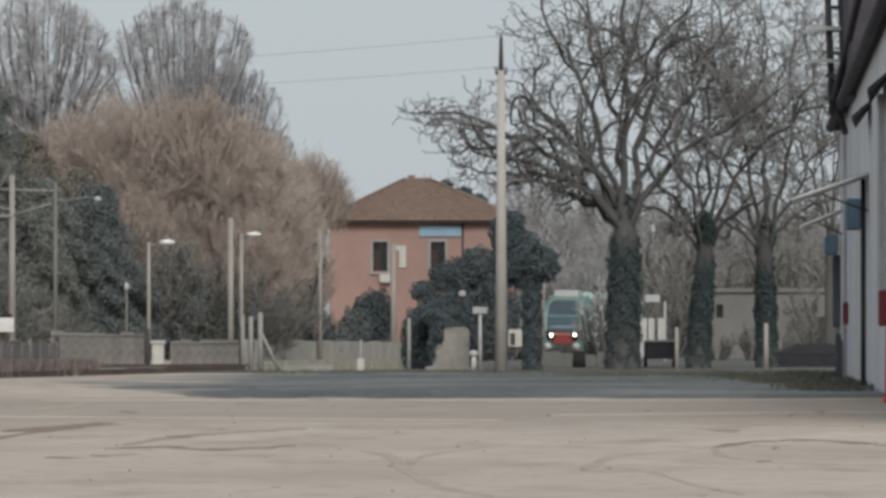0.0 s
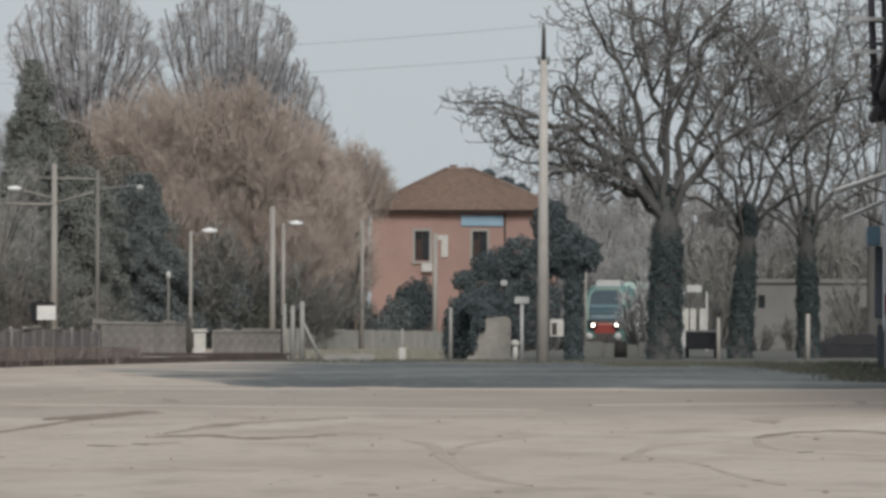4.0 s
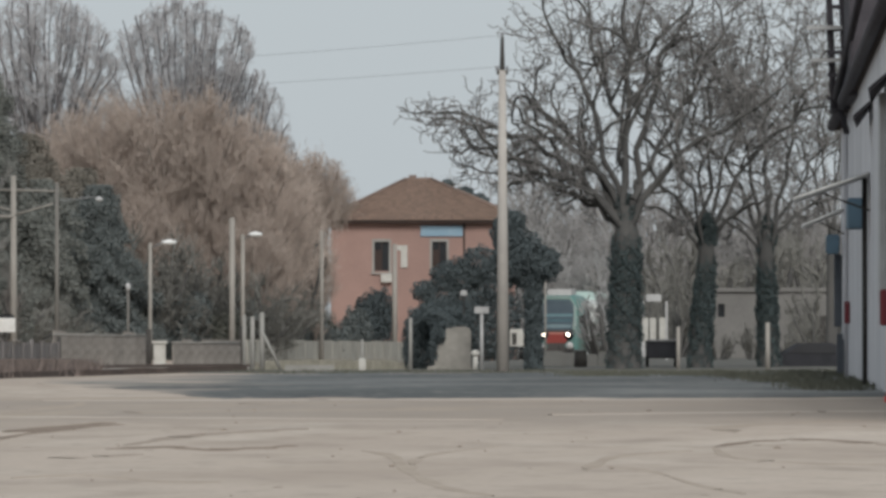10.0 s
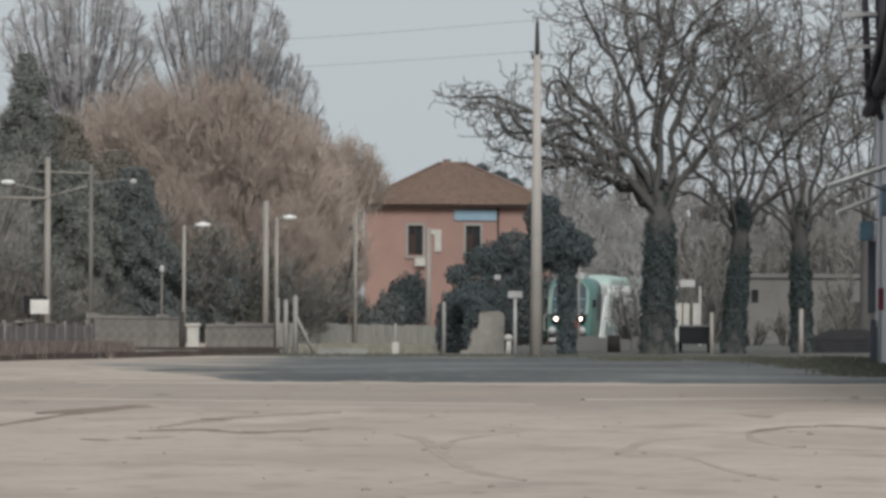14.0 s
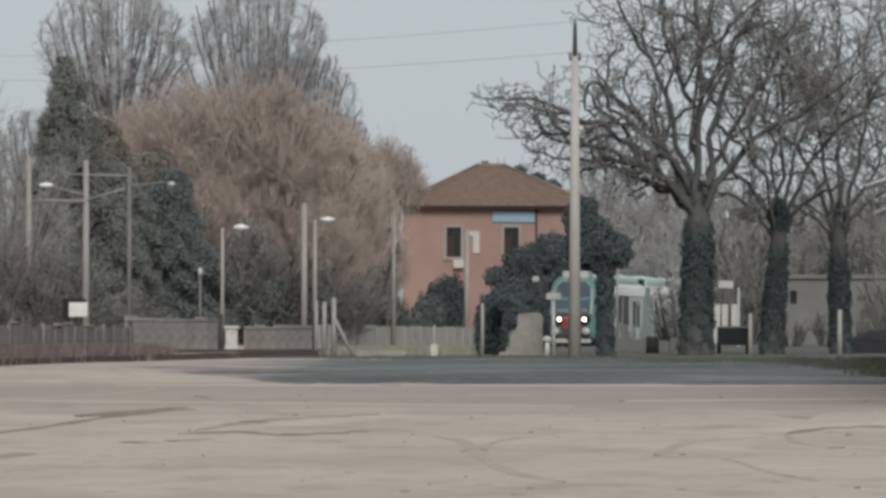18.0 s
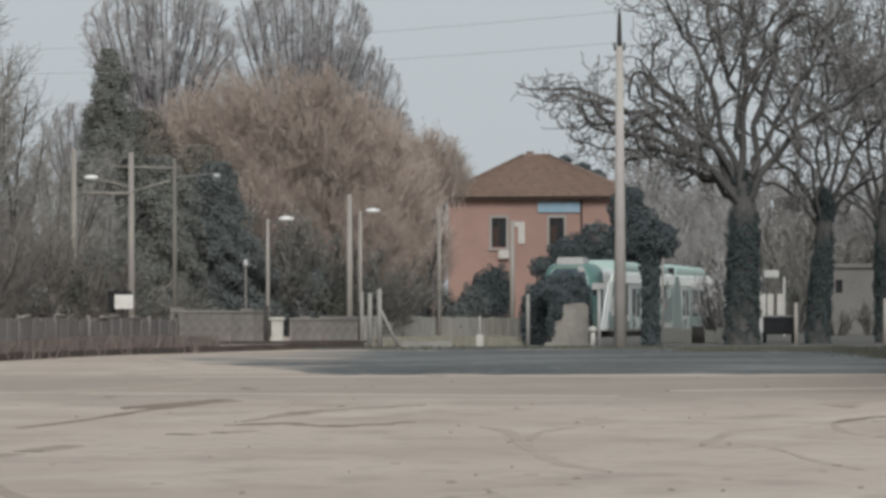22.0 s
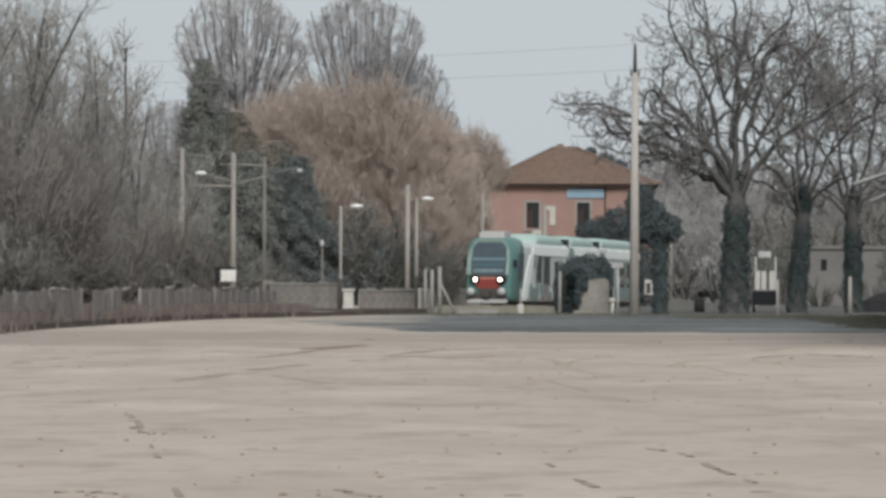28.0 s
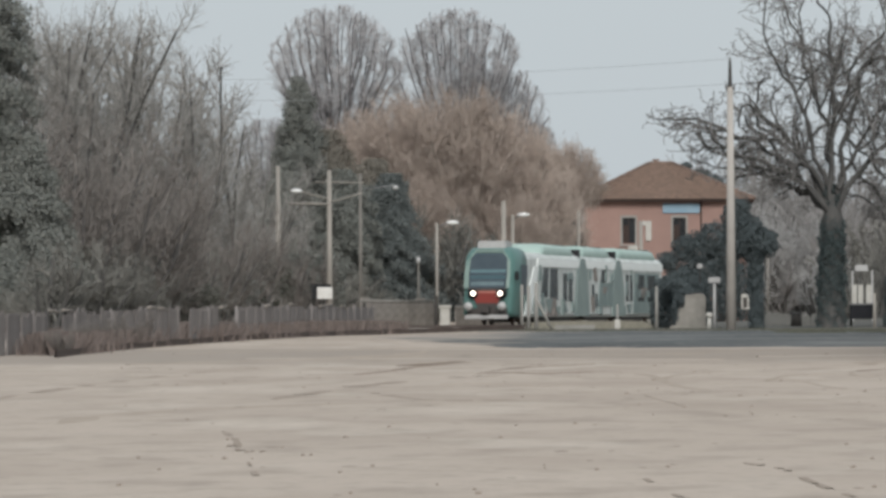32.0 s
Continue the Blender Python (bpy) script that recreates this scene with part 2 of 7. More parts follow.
M["under"] = material("underframe", (0.05, 0.048, 0.046), 0.8, (0.08, 0.07, 0.065))
M["windshield"] = material("windshield_glass", (0.05, 0.068, 0.085), 0.3, (0.07, 0.092, 0.105), gloss=0.12)
M["lamp_on"] = material("headlight_on", (1.0, 0.86, 0.72), 0.3, emit=6.0)
M["lamp_white"] = material("lamp_glass", (0.82, 0.82, 0.8), 0.3, (0.75, 0.75, 0.72))
M["wire"] = material("wire", (0.42, 0.43, 0.44), 0.6)
M["track_soil"] = material("damp_soil", (0.33, 0.276, 0.228), 0.95, (0.43, 0.366, 0.305), 1.2, 9, 0.2, gloss=0.05)
M["light_soil"] = material("dusty_soil", (0.475, 0.405, 0.342), 0.95, (0.42, 0.356, 0.3), 0.8, 9, 0.2)
M["clod"] = material("clod", (0.3, 0.25, 0.205), 0.95, (0.2, 0.165, 0.135), 6, 30)
M["verge_soil"] = material("dark_verge", (0.085, 0.085, 0.076), 0.95, (0.125, 0.118, 0.102), 0.3, 4, 0.3)
M["cabinet_white"] = material("weathered_white", (0.55, 0.54, 0.5), 0.8, (0.4, 0.38, 0.34), 3, 14)
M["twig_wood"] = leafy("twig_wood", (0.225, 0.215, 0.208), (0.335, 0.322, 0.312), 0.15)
# Haze put into the colour: these twigs are paler than their bark.
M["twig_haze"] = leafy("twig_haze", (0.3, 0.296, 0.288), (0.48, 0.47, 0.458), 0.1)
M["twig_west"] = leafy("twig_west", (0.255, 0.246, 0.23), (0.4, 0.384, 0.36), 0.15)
M["twig_under"] = leafy("twig_under", (0.165, 0.162, 0.147), (0.232, 0.223, 0.202), 0.18)


# ---- mesh helpers ----
PACE = 1.6
SLOPE = 0.0083          # the yard climbs towards the railway: metres a pace
RAIL = 1.42             # height of the rails, which lie level

def spot(b, d, z=0.0):
    """A place by its distance ahead of the first standpoint, in paces of PACE metres, and its bearing to the right, in millimetres a pace."""
    return Vector((b * d / 1000, d * PACE, z))


def box(bm, x0, x1, y0, y1, z0, z1, bevel=0.0):
    made = bmesh.ops.create_cube(bm, size=1, matrix=Matrix.Translation(((x0 + x1) / 2, (y0 + y1) / 2, (z0 + z1) / 2)) @ Matrix.Diagonal((x1 - x0, y1 - y0, z1 - z0, 1)))
    if bevel:
        edges = list({e for v in made["verts"] for e in v.link_edges})
        bmesh.ops.bevel(bm, geom=edges, offset=bevel, segments=2, affect="EDGES")


def tube(bm, p, q, r0, r1, n=10):
    p, q = Vector(p), Vector(q)
    turn = (q - p).to_track_quat("Z", "Y").to_matrix().to_4x4()
    bmesh.ops.create_cone(bm, cap_ends=True, segments=n, radius1=r0, radius2=r1, depth=(q - p).length,
                          matrix=Matrix.Translation((p + q) / 2) @ turn)


def ball(bm, c, r, sx=1, sy=1, sz=1, n=10):
    bmesh.ops.create_uvsphere(bm, u_segments=n, v_segments=max(5, n // 2), radius=r, matrix=Matrix.Translation(c) @ Matrix.Diagonal((sx, sy, sz, 1)))


def mesh_of(bm, name, mat, smooth=False):
    me = bpy.data.meshes.new(name)
    bmesh.ops.recalc_face_normals(bm, faces=bm.faces)
    bm.to_mesh(me)
    bm.free()
    me.materials.append(mat)
    if smooth:
        me.shade_smooth()
    return me


def part(name, bm, mat, parent=None, label="", smooth=False):
    ob = new(name, mesh_of(bm, name, mat, smooth))
    ob.parent = parent
    return tagged(ob, label)


def wall_mesh(bm, x0, x1, z0, z1, y0, y1, holes):
    """An upright wall in one piece, with openings (x0, x1, z0, z1) right through it."""
    xs = sorted({x0, x1, *(v for h in holes for v in h[:2])})
    zs = sorted({z0, z1, *(v for h in holes for v in h[2:])})
    solid = lambda i, k: 0 <= i < len(xs) - 1 and 0 <= k < len(zs) - 1 and not any(
        h[0] < (xs[i] + xs[i + 1]) / 2 < h[1] and h[2] < (zs[k] + zs[k + 1]) / 2 < h[3] for h in holes)
    f = {(i, k, y): bm.verts.new((x, y, z)) for i, x in enumerate(xs) for k, z in enumerate(zs) for y in (y0, y1)}
    for i in range(len(xs) - 1):
        for k in range(len(zs) - 1):
            if not solid(i, k):
                continue
            for y in (y0, y1):
                bm.faces.new([f[c] for c in ((i, k, y), (i + 1, k, y), (i + 1, k + 1, y), (i, k + 1, y))])
            for di, dk, a, b in ((-1, 0, (i, k), (i, k + 1)), (1, 0, (i + 1, k), (i + 1, k + 1)), (0, -1, (i, k), (i + 1, k)), (0, 1, (i, k + 1), (i + 1, k + 1))):
                if not solid(i + di, k + dk):
                    bm.faces.new([f[c] for c in ((*a, y0), (*b, y0), (*b, y1), (*a, y1))])


def boxed(name, mat, parent, *dims, bevel=0.0, label=""):
    bm = bmesh.new()
    box(bm, *dims, bevel=bevel)
    return part(name, bm, mat, parent, label)


def tubed(name, mat, parent, p, q, r0, r1, n=10, label=""):
    bm = bmesh.new()
    tube(bm, p, q, r0, r1, n)
    return part(name, bm, mat, parent, label, True)


def thing(name, m, label, category, group="", kind=""):
    ob = new(name)
    ob.matrix_basis = m
    return tagged(ob, label, category, group, kind)


# ---- the lie of the land: a yard climbing gently to a level railway ----
TRACK_A, TRACK_B = 0.2557, -53.67          # the railway's middle: x = A * paces + B
TRACK_N = math.hypot(1, TRACK_A / PACE)
HEADING = -math.degrees(math.atan(TRACK_A / PACE))


def beside(x, y):
    """Metres from the railway's middle, positive on the yard's side."""
    return (x - (TRACK_A * y / PACE + TRACK_B)) / TRACK_N


def smooth01(a):
    a = min(1.0, max(0.0, a))
    return a * a * (3 - 2 * a)


def lie(x, y):
    """Height of the ground."""
    plane = SLOPE * min(max(y / PACE, -70), 265)
    cut = smooth01((9 - abs(beside(x, y))) / 5) * smooth01((y / PACE - 50) / 40)
    return plane + (RAIL - 0.42 - plane) * cut


def on_track(d, z=0.0):
    return Vector((TRACK_A * d + TRACK_B, d * PACE, z))


# ---- ground ----
def build_ground():
    xs = [-3000, -1200, -500, -250, -150] + [-110 + 2.2 * i for i in range(85)] + [100, 160, 260, 520, 1200, 3000]
    ys = [-3000, -900, -300, -160] + [-110 + 8 * i for i in range(30)] + [131 + 3.2 * i for i in range(105)] + [480, 560, 720, 1100, 2000, 4000]
    verts = [(x, y, lie(x, y)) for y in ys for x in xs]
    w = len(xs)
    faces = [(j * w + i, j * w + i + 1, (j + 1) * w + i + 1, (j + 1) * w + i) for j in range(len(ys) - 1) for i in range(w - 1)]
    me = bpy.data.meshes.new("ground")
    me.from_pydata(verts, [], faces)
    me.materials.append(M["sand"])
    me.shade_smooth()
    tagged(new("ground", me), "pale sandy yard of packed earth with tyre tracks", "ground", kind="structure")


def sheet(name, near, far, x0, x1, mat, label, category, step=2.0, lift=0.012, rows=5, kind="structure"):
    """A thin sheet on the ground between two lines near(x) and far(x)."""
    n = int((x1 - x0) / step)
    verts, faces = [], []
    for i in range(n + 1):
        x = x0 + (x1 - x0) * i / n
        a, b = near(x), far(x)
        for u in [0, 0.004] + [j / rows for j in range(1, rows)] + [0.996, 1]:
            y = (a + (b - a) * u) * PACE
            verts.append((x, y, lie(x, y) + (lift if 0 < u < 1 else -0.02)))
    k = rows + 3
    rows += 2
    for i in range(n):
        for j in range(rows):
            faces.append((i * k + j, (i + 1) * k + j, (i + 1) * k + j + 1, i * k + j + 1))
    me = bpy.data.meshes.new(name)
    me.from_pydata(verts, [], faces)
    me.materials.append(mat)
    return tagged(new(name, me), label, category, kind=kind)


build_ground()
wave = lambda x, s, a: a * noise.noise((x * s, 7.3, 1.1))
sheet("road", lambda x: 91 + max(0, -x - 5) * 3.5 + wave(x, 0.35, 2.2) + wave(x, 1.1, 2.0) * (1 if x < 0 else 0.3), lambda x: 137 - max(0, -x - 6) * 2.6 + wave(x, 0.3, 2), -12, 60, M["asphalt"],
      "worn grey asphalt road along the far side of the yard", "road", 0.5)
sheet("grass_verge", lambda x: 137.8 + wave(x, 0.4, 0.8), lambda x: 232, -9, 40, M["verge_soil"], "dark trodden grass and earth beneath the trees", "verge", 1.0, 0.008, 60)


def trail(x0, y0, x1, y1, bend, width, mat, label, name="tyre_track", lift=0.012, breaks=0.35, seed=0):
    """A worn, broken ribbon on the yard: a tyre's trail from one place to another, bowed sideways."""
    n = 46
    a, b = Vector((x0, y0 * PACE)), Vector((x1, y1 * PACE))
    d = b - a
    nrm = Vector((-d.y, d.x)).normalized()
    verts, faces = [], []
    for i in range(n + 1):
        u = i / n
        c = a + d * u + nrm * bend * 4 * u * (1 - u) + nrm * 0.35 * noise.noise((u * 5, seed, 2.2))
        w = 1.5 * width * (0.55 + 0.6 * noise.noise((u * 9, seed + 5.5, 0.4))) * min(1, 6 * u + 0.15, 6 * (1 - u) + 0.15)
        w = max(0.01, w)
        for s, up in ((-1, -0.02), (-0.6, 0.004 + lift), (0.6, 0.004 + lift), (1, -0.02)):
            p = c + nrm * w * s
            verts.append((p.x, p.y, lie(p.x, p.y) + up))
    for i in range(n):
        if noise.noise((i * 0.27, seed * 3.1, 9)) > -breaks:
            for k in range(3):
                faces.append((4 * i + k, 4 * i + k + 1, 4 * i + k + 5, 4 * i + k + 4))
    me = bpy.data.meshes.new(name)
    me.from_pydata(verts, [], faces)
    me.materials.append(mat)
    return tagged(new(name, me), label, "tyre track", "tyre tracks on the yard", "structure")


DARK, PALE = "dark curved tyre track worn into the yard", "pale dusty streak across the yard"
for k, (x0, y0, x1, y1, bend, w) in enumerate(((-8, 70, -3.4, 84, 2.0, 0.7), (-1, 80, 9, 84, 1.2, 1.0), (-9, 82, 3, 87, 1.0, 1.1), (4.6, 62, 8.4, 70, 1.5, 0.5), (-14, 66, -8, 86, -2, 0.6), (-9, 22, -4, 33, 1.5, 0.35))):
    trail(x0, y0, x1, y1, bend, w, M["track_soil"], DARK, seed=k * 1.7, lift=0.0012 * (k % 5))
for k, (x0, y0, x1, y1, bend, w) in enumerate(((-9, 88.5, 12, 90.0, 0.6, 2.4), (-12, 74, 1, 70, 0.5, 0.8), (2, 74, 9, 77, 0.4, 0.8))):
    trail(x0, y0, x1, y1, bend, w, M["light_soil"], PALE, "dust_streak", seed=40 + k * 1.3, lift=0.007 + 0.001 * k)



def rut(points, width, label, seed, lift, soil):
    """A tyre's rut through a few places (x, paces ahead), smeared along the way the yard was driven."""
    pts = [Vector((x, y * PACE)) for x, y in points]
    pts = [pts[0] * 2 - pts[1]] + pts + [pts[-1] * 2 - pts[-2]]
    line = []
    for k in range(1, len(pts) - 2):
        a, b, c, d = pts[k - 1:k + 3]
        for i in range(12):
            u = i / 12
            line.append(0.5 * (2 * b + (c - a) * u + (2 * a - 5 * b + 4 * c - d) * u * u + (3 * b - a - 3 * c + d) * u ** 3))
    verts, faces = [], []
    for i, c in enumerate(line):
        d = (line[min(i + 1, len(line) - 1)] - line[max(i - 1, 0)]).normalized()
        fade = min(1, 0.2 + 8 * i / len(line), 0.2 + 8 * (1 - i / len(line)))
        w = max(0.02, width * (0.75 + 0.8 * noise.noise((i * 0.21, seed, 3.3)))) * fade
        off = Vector((-d.y * 0.22, d.x)) * w
        for s, up in ((-1, -0.02), (-0.6, lift), (0.6, lift), (1, -0.02)):
            q = c + off * s
            verts.append((q.x, q.y, lie(q.x, q.y) + up))
    for i in range(len(line) - 1):
        if noise.noise((i * 0.3, seed * 2.3, 5)) > (-0.5 if points[0][1] > 40 else 0.02):
            for k in range(3):
                faces.append((4 * i + k, 4 * i + k + 1, 4 * i + k + 5, 4 * i + k + 4))
    me = bpy.data.meshes.new("tyre_track")
    me.from_pydata(verts, [], faces)
    me.materials.append(M[soil])
    return tagged(new("tyre_track", me), label, "tyre track", "tyre tracks on the yard", "structure")


M["soft_rut"] = material("soft_rut_soil", (0.275, 0.228, 0.188), 0.95, (0.36, 0.303, 0.254), 1.2, 9, 0.2, gloss=0.05)
M["rut_soil"] = material("dark_rut_soil", (0.2, 0.16, 0.13), 0.95, (0.3, 0.247, 0.205), 1.2, 9, 0.2, gloss=0.0)
for k, (pts, w, soil) in enumerate((
        (((-7.3, 53.0), (-6.82, 57.0), (-6.5, 61.7), (-5.93, 66.2), (-5.46, 67.5)), 1.3, "rut_soil"),
        (((-4.6, 54.0), (-3.89, 54.9), (-3.27, 53.8), (-2.54, 54.4), (-2.1, 55.6)), 1.3, "rut_soil"),
        (((-4.5, 55.8), (-3.86, 60.6), (-2.94, 63.1), (-2.2, 64.8)), 1.5, "soft_rut"),
        (((-1.1, 53.1), (-0.7, 51.1), (-0.43, 46.0), (-0.03, 41.3), (0.52, 38.9)), 0.7, "track_soil"),
        (((-0.39, 45.4), (-0.34, 50.1), (0.11, 52.9), (0.82, 55.3)), 0.6, "track_soil"),
        (((6.4, 54.8), (5.5, 57.9), (4.5, 57.2), (3.72, 54.6)), 1.2, "rut_soil"),
        (((3.72, 54.6), (3.66, 50.4), (4.45, 48.1), (5.6, 47.8), (7.0, 48.6)), 0.8, "track_soil"),
        (((1.64, 46.3), (2.24, 50.9), (3.39, 53.1)), 0.7, "track_soil"),
        (((1.94, 47.3), (2.39, 45.5), (2.67, 41.7), (3.02, 39.3)), 0.55, "track_soil"),
        (((-0.76, 36.5), (-0.57, 34.4), (-0.34, 32.1), (-0.15, 30.7), (0.1, 28.0)), 0.35, "track_soil"),
        (((-6.9, 62.6), (-6.2, 66.7), (-5.8, 68.7)), 2.0, "rut_soil"),
        (((-4.8, 43.9), (-4.05, 44.6), (-3.0, 42.7), (-2.35, 42.6)), 0.7, "track_soil"),
        (((-12.1, 34.0), (-11.9, 43.0), (-11.4, 53.4), (-10.2, 62.0)), 1.5, "soft_rut"),
        (((-7.1, 34.0), (-6.3, 42.9), (-5.2, 49.5), (-3.9, 52.0)), 1.5, "soft_rut"),
        (((-15.0, 82.0), (-10.0, 90.0), (-4.0, 92.0)), 4.0, "track_soil"),
        (((-14.0, 66.0), (-9.0, 74.0), (-4.0, 78.0), (1.0, 79.0)), 2.2, "track_soil"),
        (((-5.7, 38.0), (-4.2, 33.1), (-2.3, 33.8)), 0.8, "soft_rut"),
        (((-4.85, 9.8), (-4.13, 4.5), (-3.38, -1.0), (-2.9, -3.8), (-2.5, -7.0)), 0.28, "soft_rut"),
        (((-0.5, 6.6), (-0.16, 2.9), (0.2, 0.2), (0.6, -2.0)), 0.3, "soft_rut"),
        (((0.64, 8.8), (1.03, 7.3), (1.24, 4.5), (1.55, 1.6)), 0.35, "soft_rut"),
        (((-6.2, 19.0), (-5.66, 15.8), (-5.2, 12.0)), 0.4, "soft_rut"),
        (((-5.55, 14.2), (-5.2, 12.4), (-4.9, 12.2)), 0.5, "rut_soil"),
        (((-4.6, -0.2), (-4.35, 0.0), (-4.0, -0.3)), 0.35, "soft_rut"),
        (((-2.3, 1.0), (-1.9, -0.4), (-1.54, -0.8)), 0.4, "soft_rut"))):
    rut(pts, w, DARK, k * 2.9, 0.006 + 0.0012 * (k % 4), soil)

bm = bmesh.new()
rg = random.Random(11)
for i in range(170):
    y = -4 + 92 * rg.random() ** 1.3
    x = rg.uniform(-0.14, 0.11) * (y + 36)
    r = rg.uniform(0.008, 0.022) * (1.6 if rg.random() < 0.1 else 1)
    bmesh.ops.create_icosphere(bm, subdivisions=1, radius=r, matrix=Matrix.Translation((x, y * PACE, lie(x, y * PACE) + 0.008)) @ Matrix.Diagonal((rg.uniform(1, 2.2), 1, 0.7, 1)))
for i in range(90):
    y = -2 + 80 * rg.random() ** 1.2
    x = rg.uniform(-0.14, 0.11) * (y + 36)
    w = rg.uniform(0.03, 0.12)
    bmesh.ops.create_icosphere(bm, subdivisions=2, radius=1, matrix=Matrix.Translation((x, y * PACE, lie(x, y * PACE) - 0.002)) @ Matrix.Diagonal((w, w * rg.uniform(1.0, 2.2), rg.uniform(0.006, 0.012), 1)))
tagged(part("clods", bm, M["clod"]), "small dark clods and stones scattered on the yard", "stones", kind="stuff")

# railway: ballast, sleepers, rails
railway = tagged(new("railway_track"), "single railway track on dark ballast", "railway track", kind="structure")
bm = bmesh.new()
for a, b, z0, z1 in ((60, 330, RAIL - 0.55, RAIL - 0.16),):
    p, q = on_track(a), on_track(b)
    side = Vector((1, -TRACK_A / PACE, 0)).normalized()
    vs = [bm.verts.new(c + side * s + Vector((0, 0, z))) for c in (p, q) for s, z in ((-2.6, z0), (-1.6, z1), (1.6, z1), (2.6, z0))]
    for i in range(3):
        bm.faces.new((vs[i], vs[i + 1], vs[i + 5], vs[i + 4]))
part("ballast_bed", bm, M["gravel"], railway)
for s in (-0.75, 0.75):
    bm = bmesh.new()
    p, q = on_track(60), on_track(330)
    box(bm, s - 0.035, s + 0.035, 0, (q - p).length, -0.16, 0)
    ob = part("rail", bm, M["rail"], railway)
    ob.matrix_basis = pose(p.x, p.y, RAIL, 0, 0, HEADING)
bm = bmesh.new()
box(bm, -1.25, 1.25, -0.12, 0.12, -0.2, -0.12)
sleeper = mesh_of(bm, "sleeper", M["wood_post"])
for i in range(290):
    c = on_track(112 + 0.4 * i)
    ob = new("sleeper", sleeper)
    ob.parent = railway
    ob.matrix_basis = pose(c.x, c.y, RAIL, 0, 0, HEADING)


# ---- utility pole and wires ----
def utility_pole():
    p = spot(14.7, 140)
    t = thing("utility_pole", pose(p.x, p.y, lie(p.x, p.y)), "tall tapered weathered concrete utility pole by the road", "utility pole")
    tubed("shaft", M["concrete"], t, (0, 0, -0.3), (0, 0, 10.7), 0.235, 0.13, 14)
    tubed("top_fitting", M["dark_post"], t, (0, 0, 10.3), (0, 0, 11.85), 0.105, 0.06, 8, "dark steel extension tube")
    boxed("bracket", M["dark_post"], t, -0.2, 0.2, -0.05, 0.05, 10.55, 10.68)
    for x, z in ((-0.17, 10.68), (0.17, 10.68), (0, 11.85)):
        bm = bmesh.new()
        tube(bm, (x, 0, z), (x, 0, z + 0.16), 0.06, 0.045, 8)
        part("insulator", bm, M["grey_metal"], t)
    return p


def wire(name, p, q, sag, label):
    p, q = Vector(p), Vector(q)
    n = 20
    verts, faces = [], []
    for i in range(n + 1):
        c = p.lerp(q, i / n) - Vector((0, 0, sag * 4 * (i / n) * (1 - i / n)))
        verts += [(c.x, c.y - 0.01, c.z - 0.007), (c.x, c.y + 0.01, c.z - 0.007), (c.x, c.y, c.z + 0.009)]
    for i in range(n):
        for k in range(3):
            faces.append((3 * i + k, 3 * i + (k + 1) % 3, 3 * i + 3 + (k + 1) % 3, 3 * i + 3 + k))
    me = bpy.data.meshes.new(name)
    me.from_pydata(verts, [], faces)
    me.materials.append(M["wire"])
    return tagged(new(name, me), label, "wire")


pole_at = utility_pole()
wire("overhead_wire", (pole_at.x, pole_at.y, 12.0), (-38, 328, 15.4), 0.5, "thin dark overhead wire running from the pole to the trees")
wire("overhead_wire", (pole_at.x, pole_at.y, 13.1), (-38, 329, 16.6), 0.5, "thin dark upper wire running from the pole to the trees")


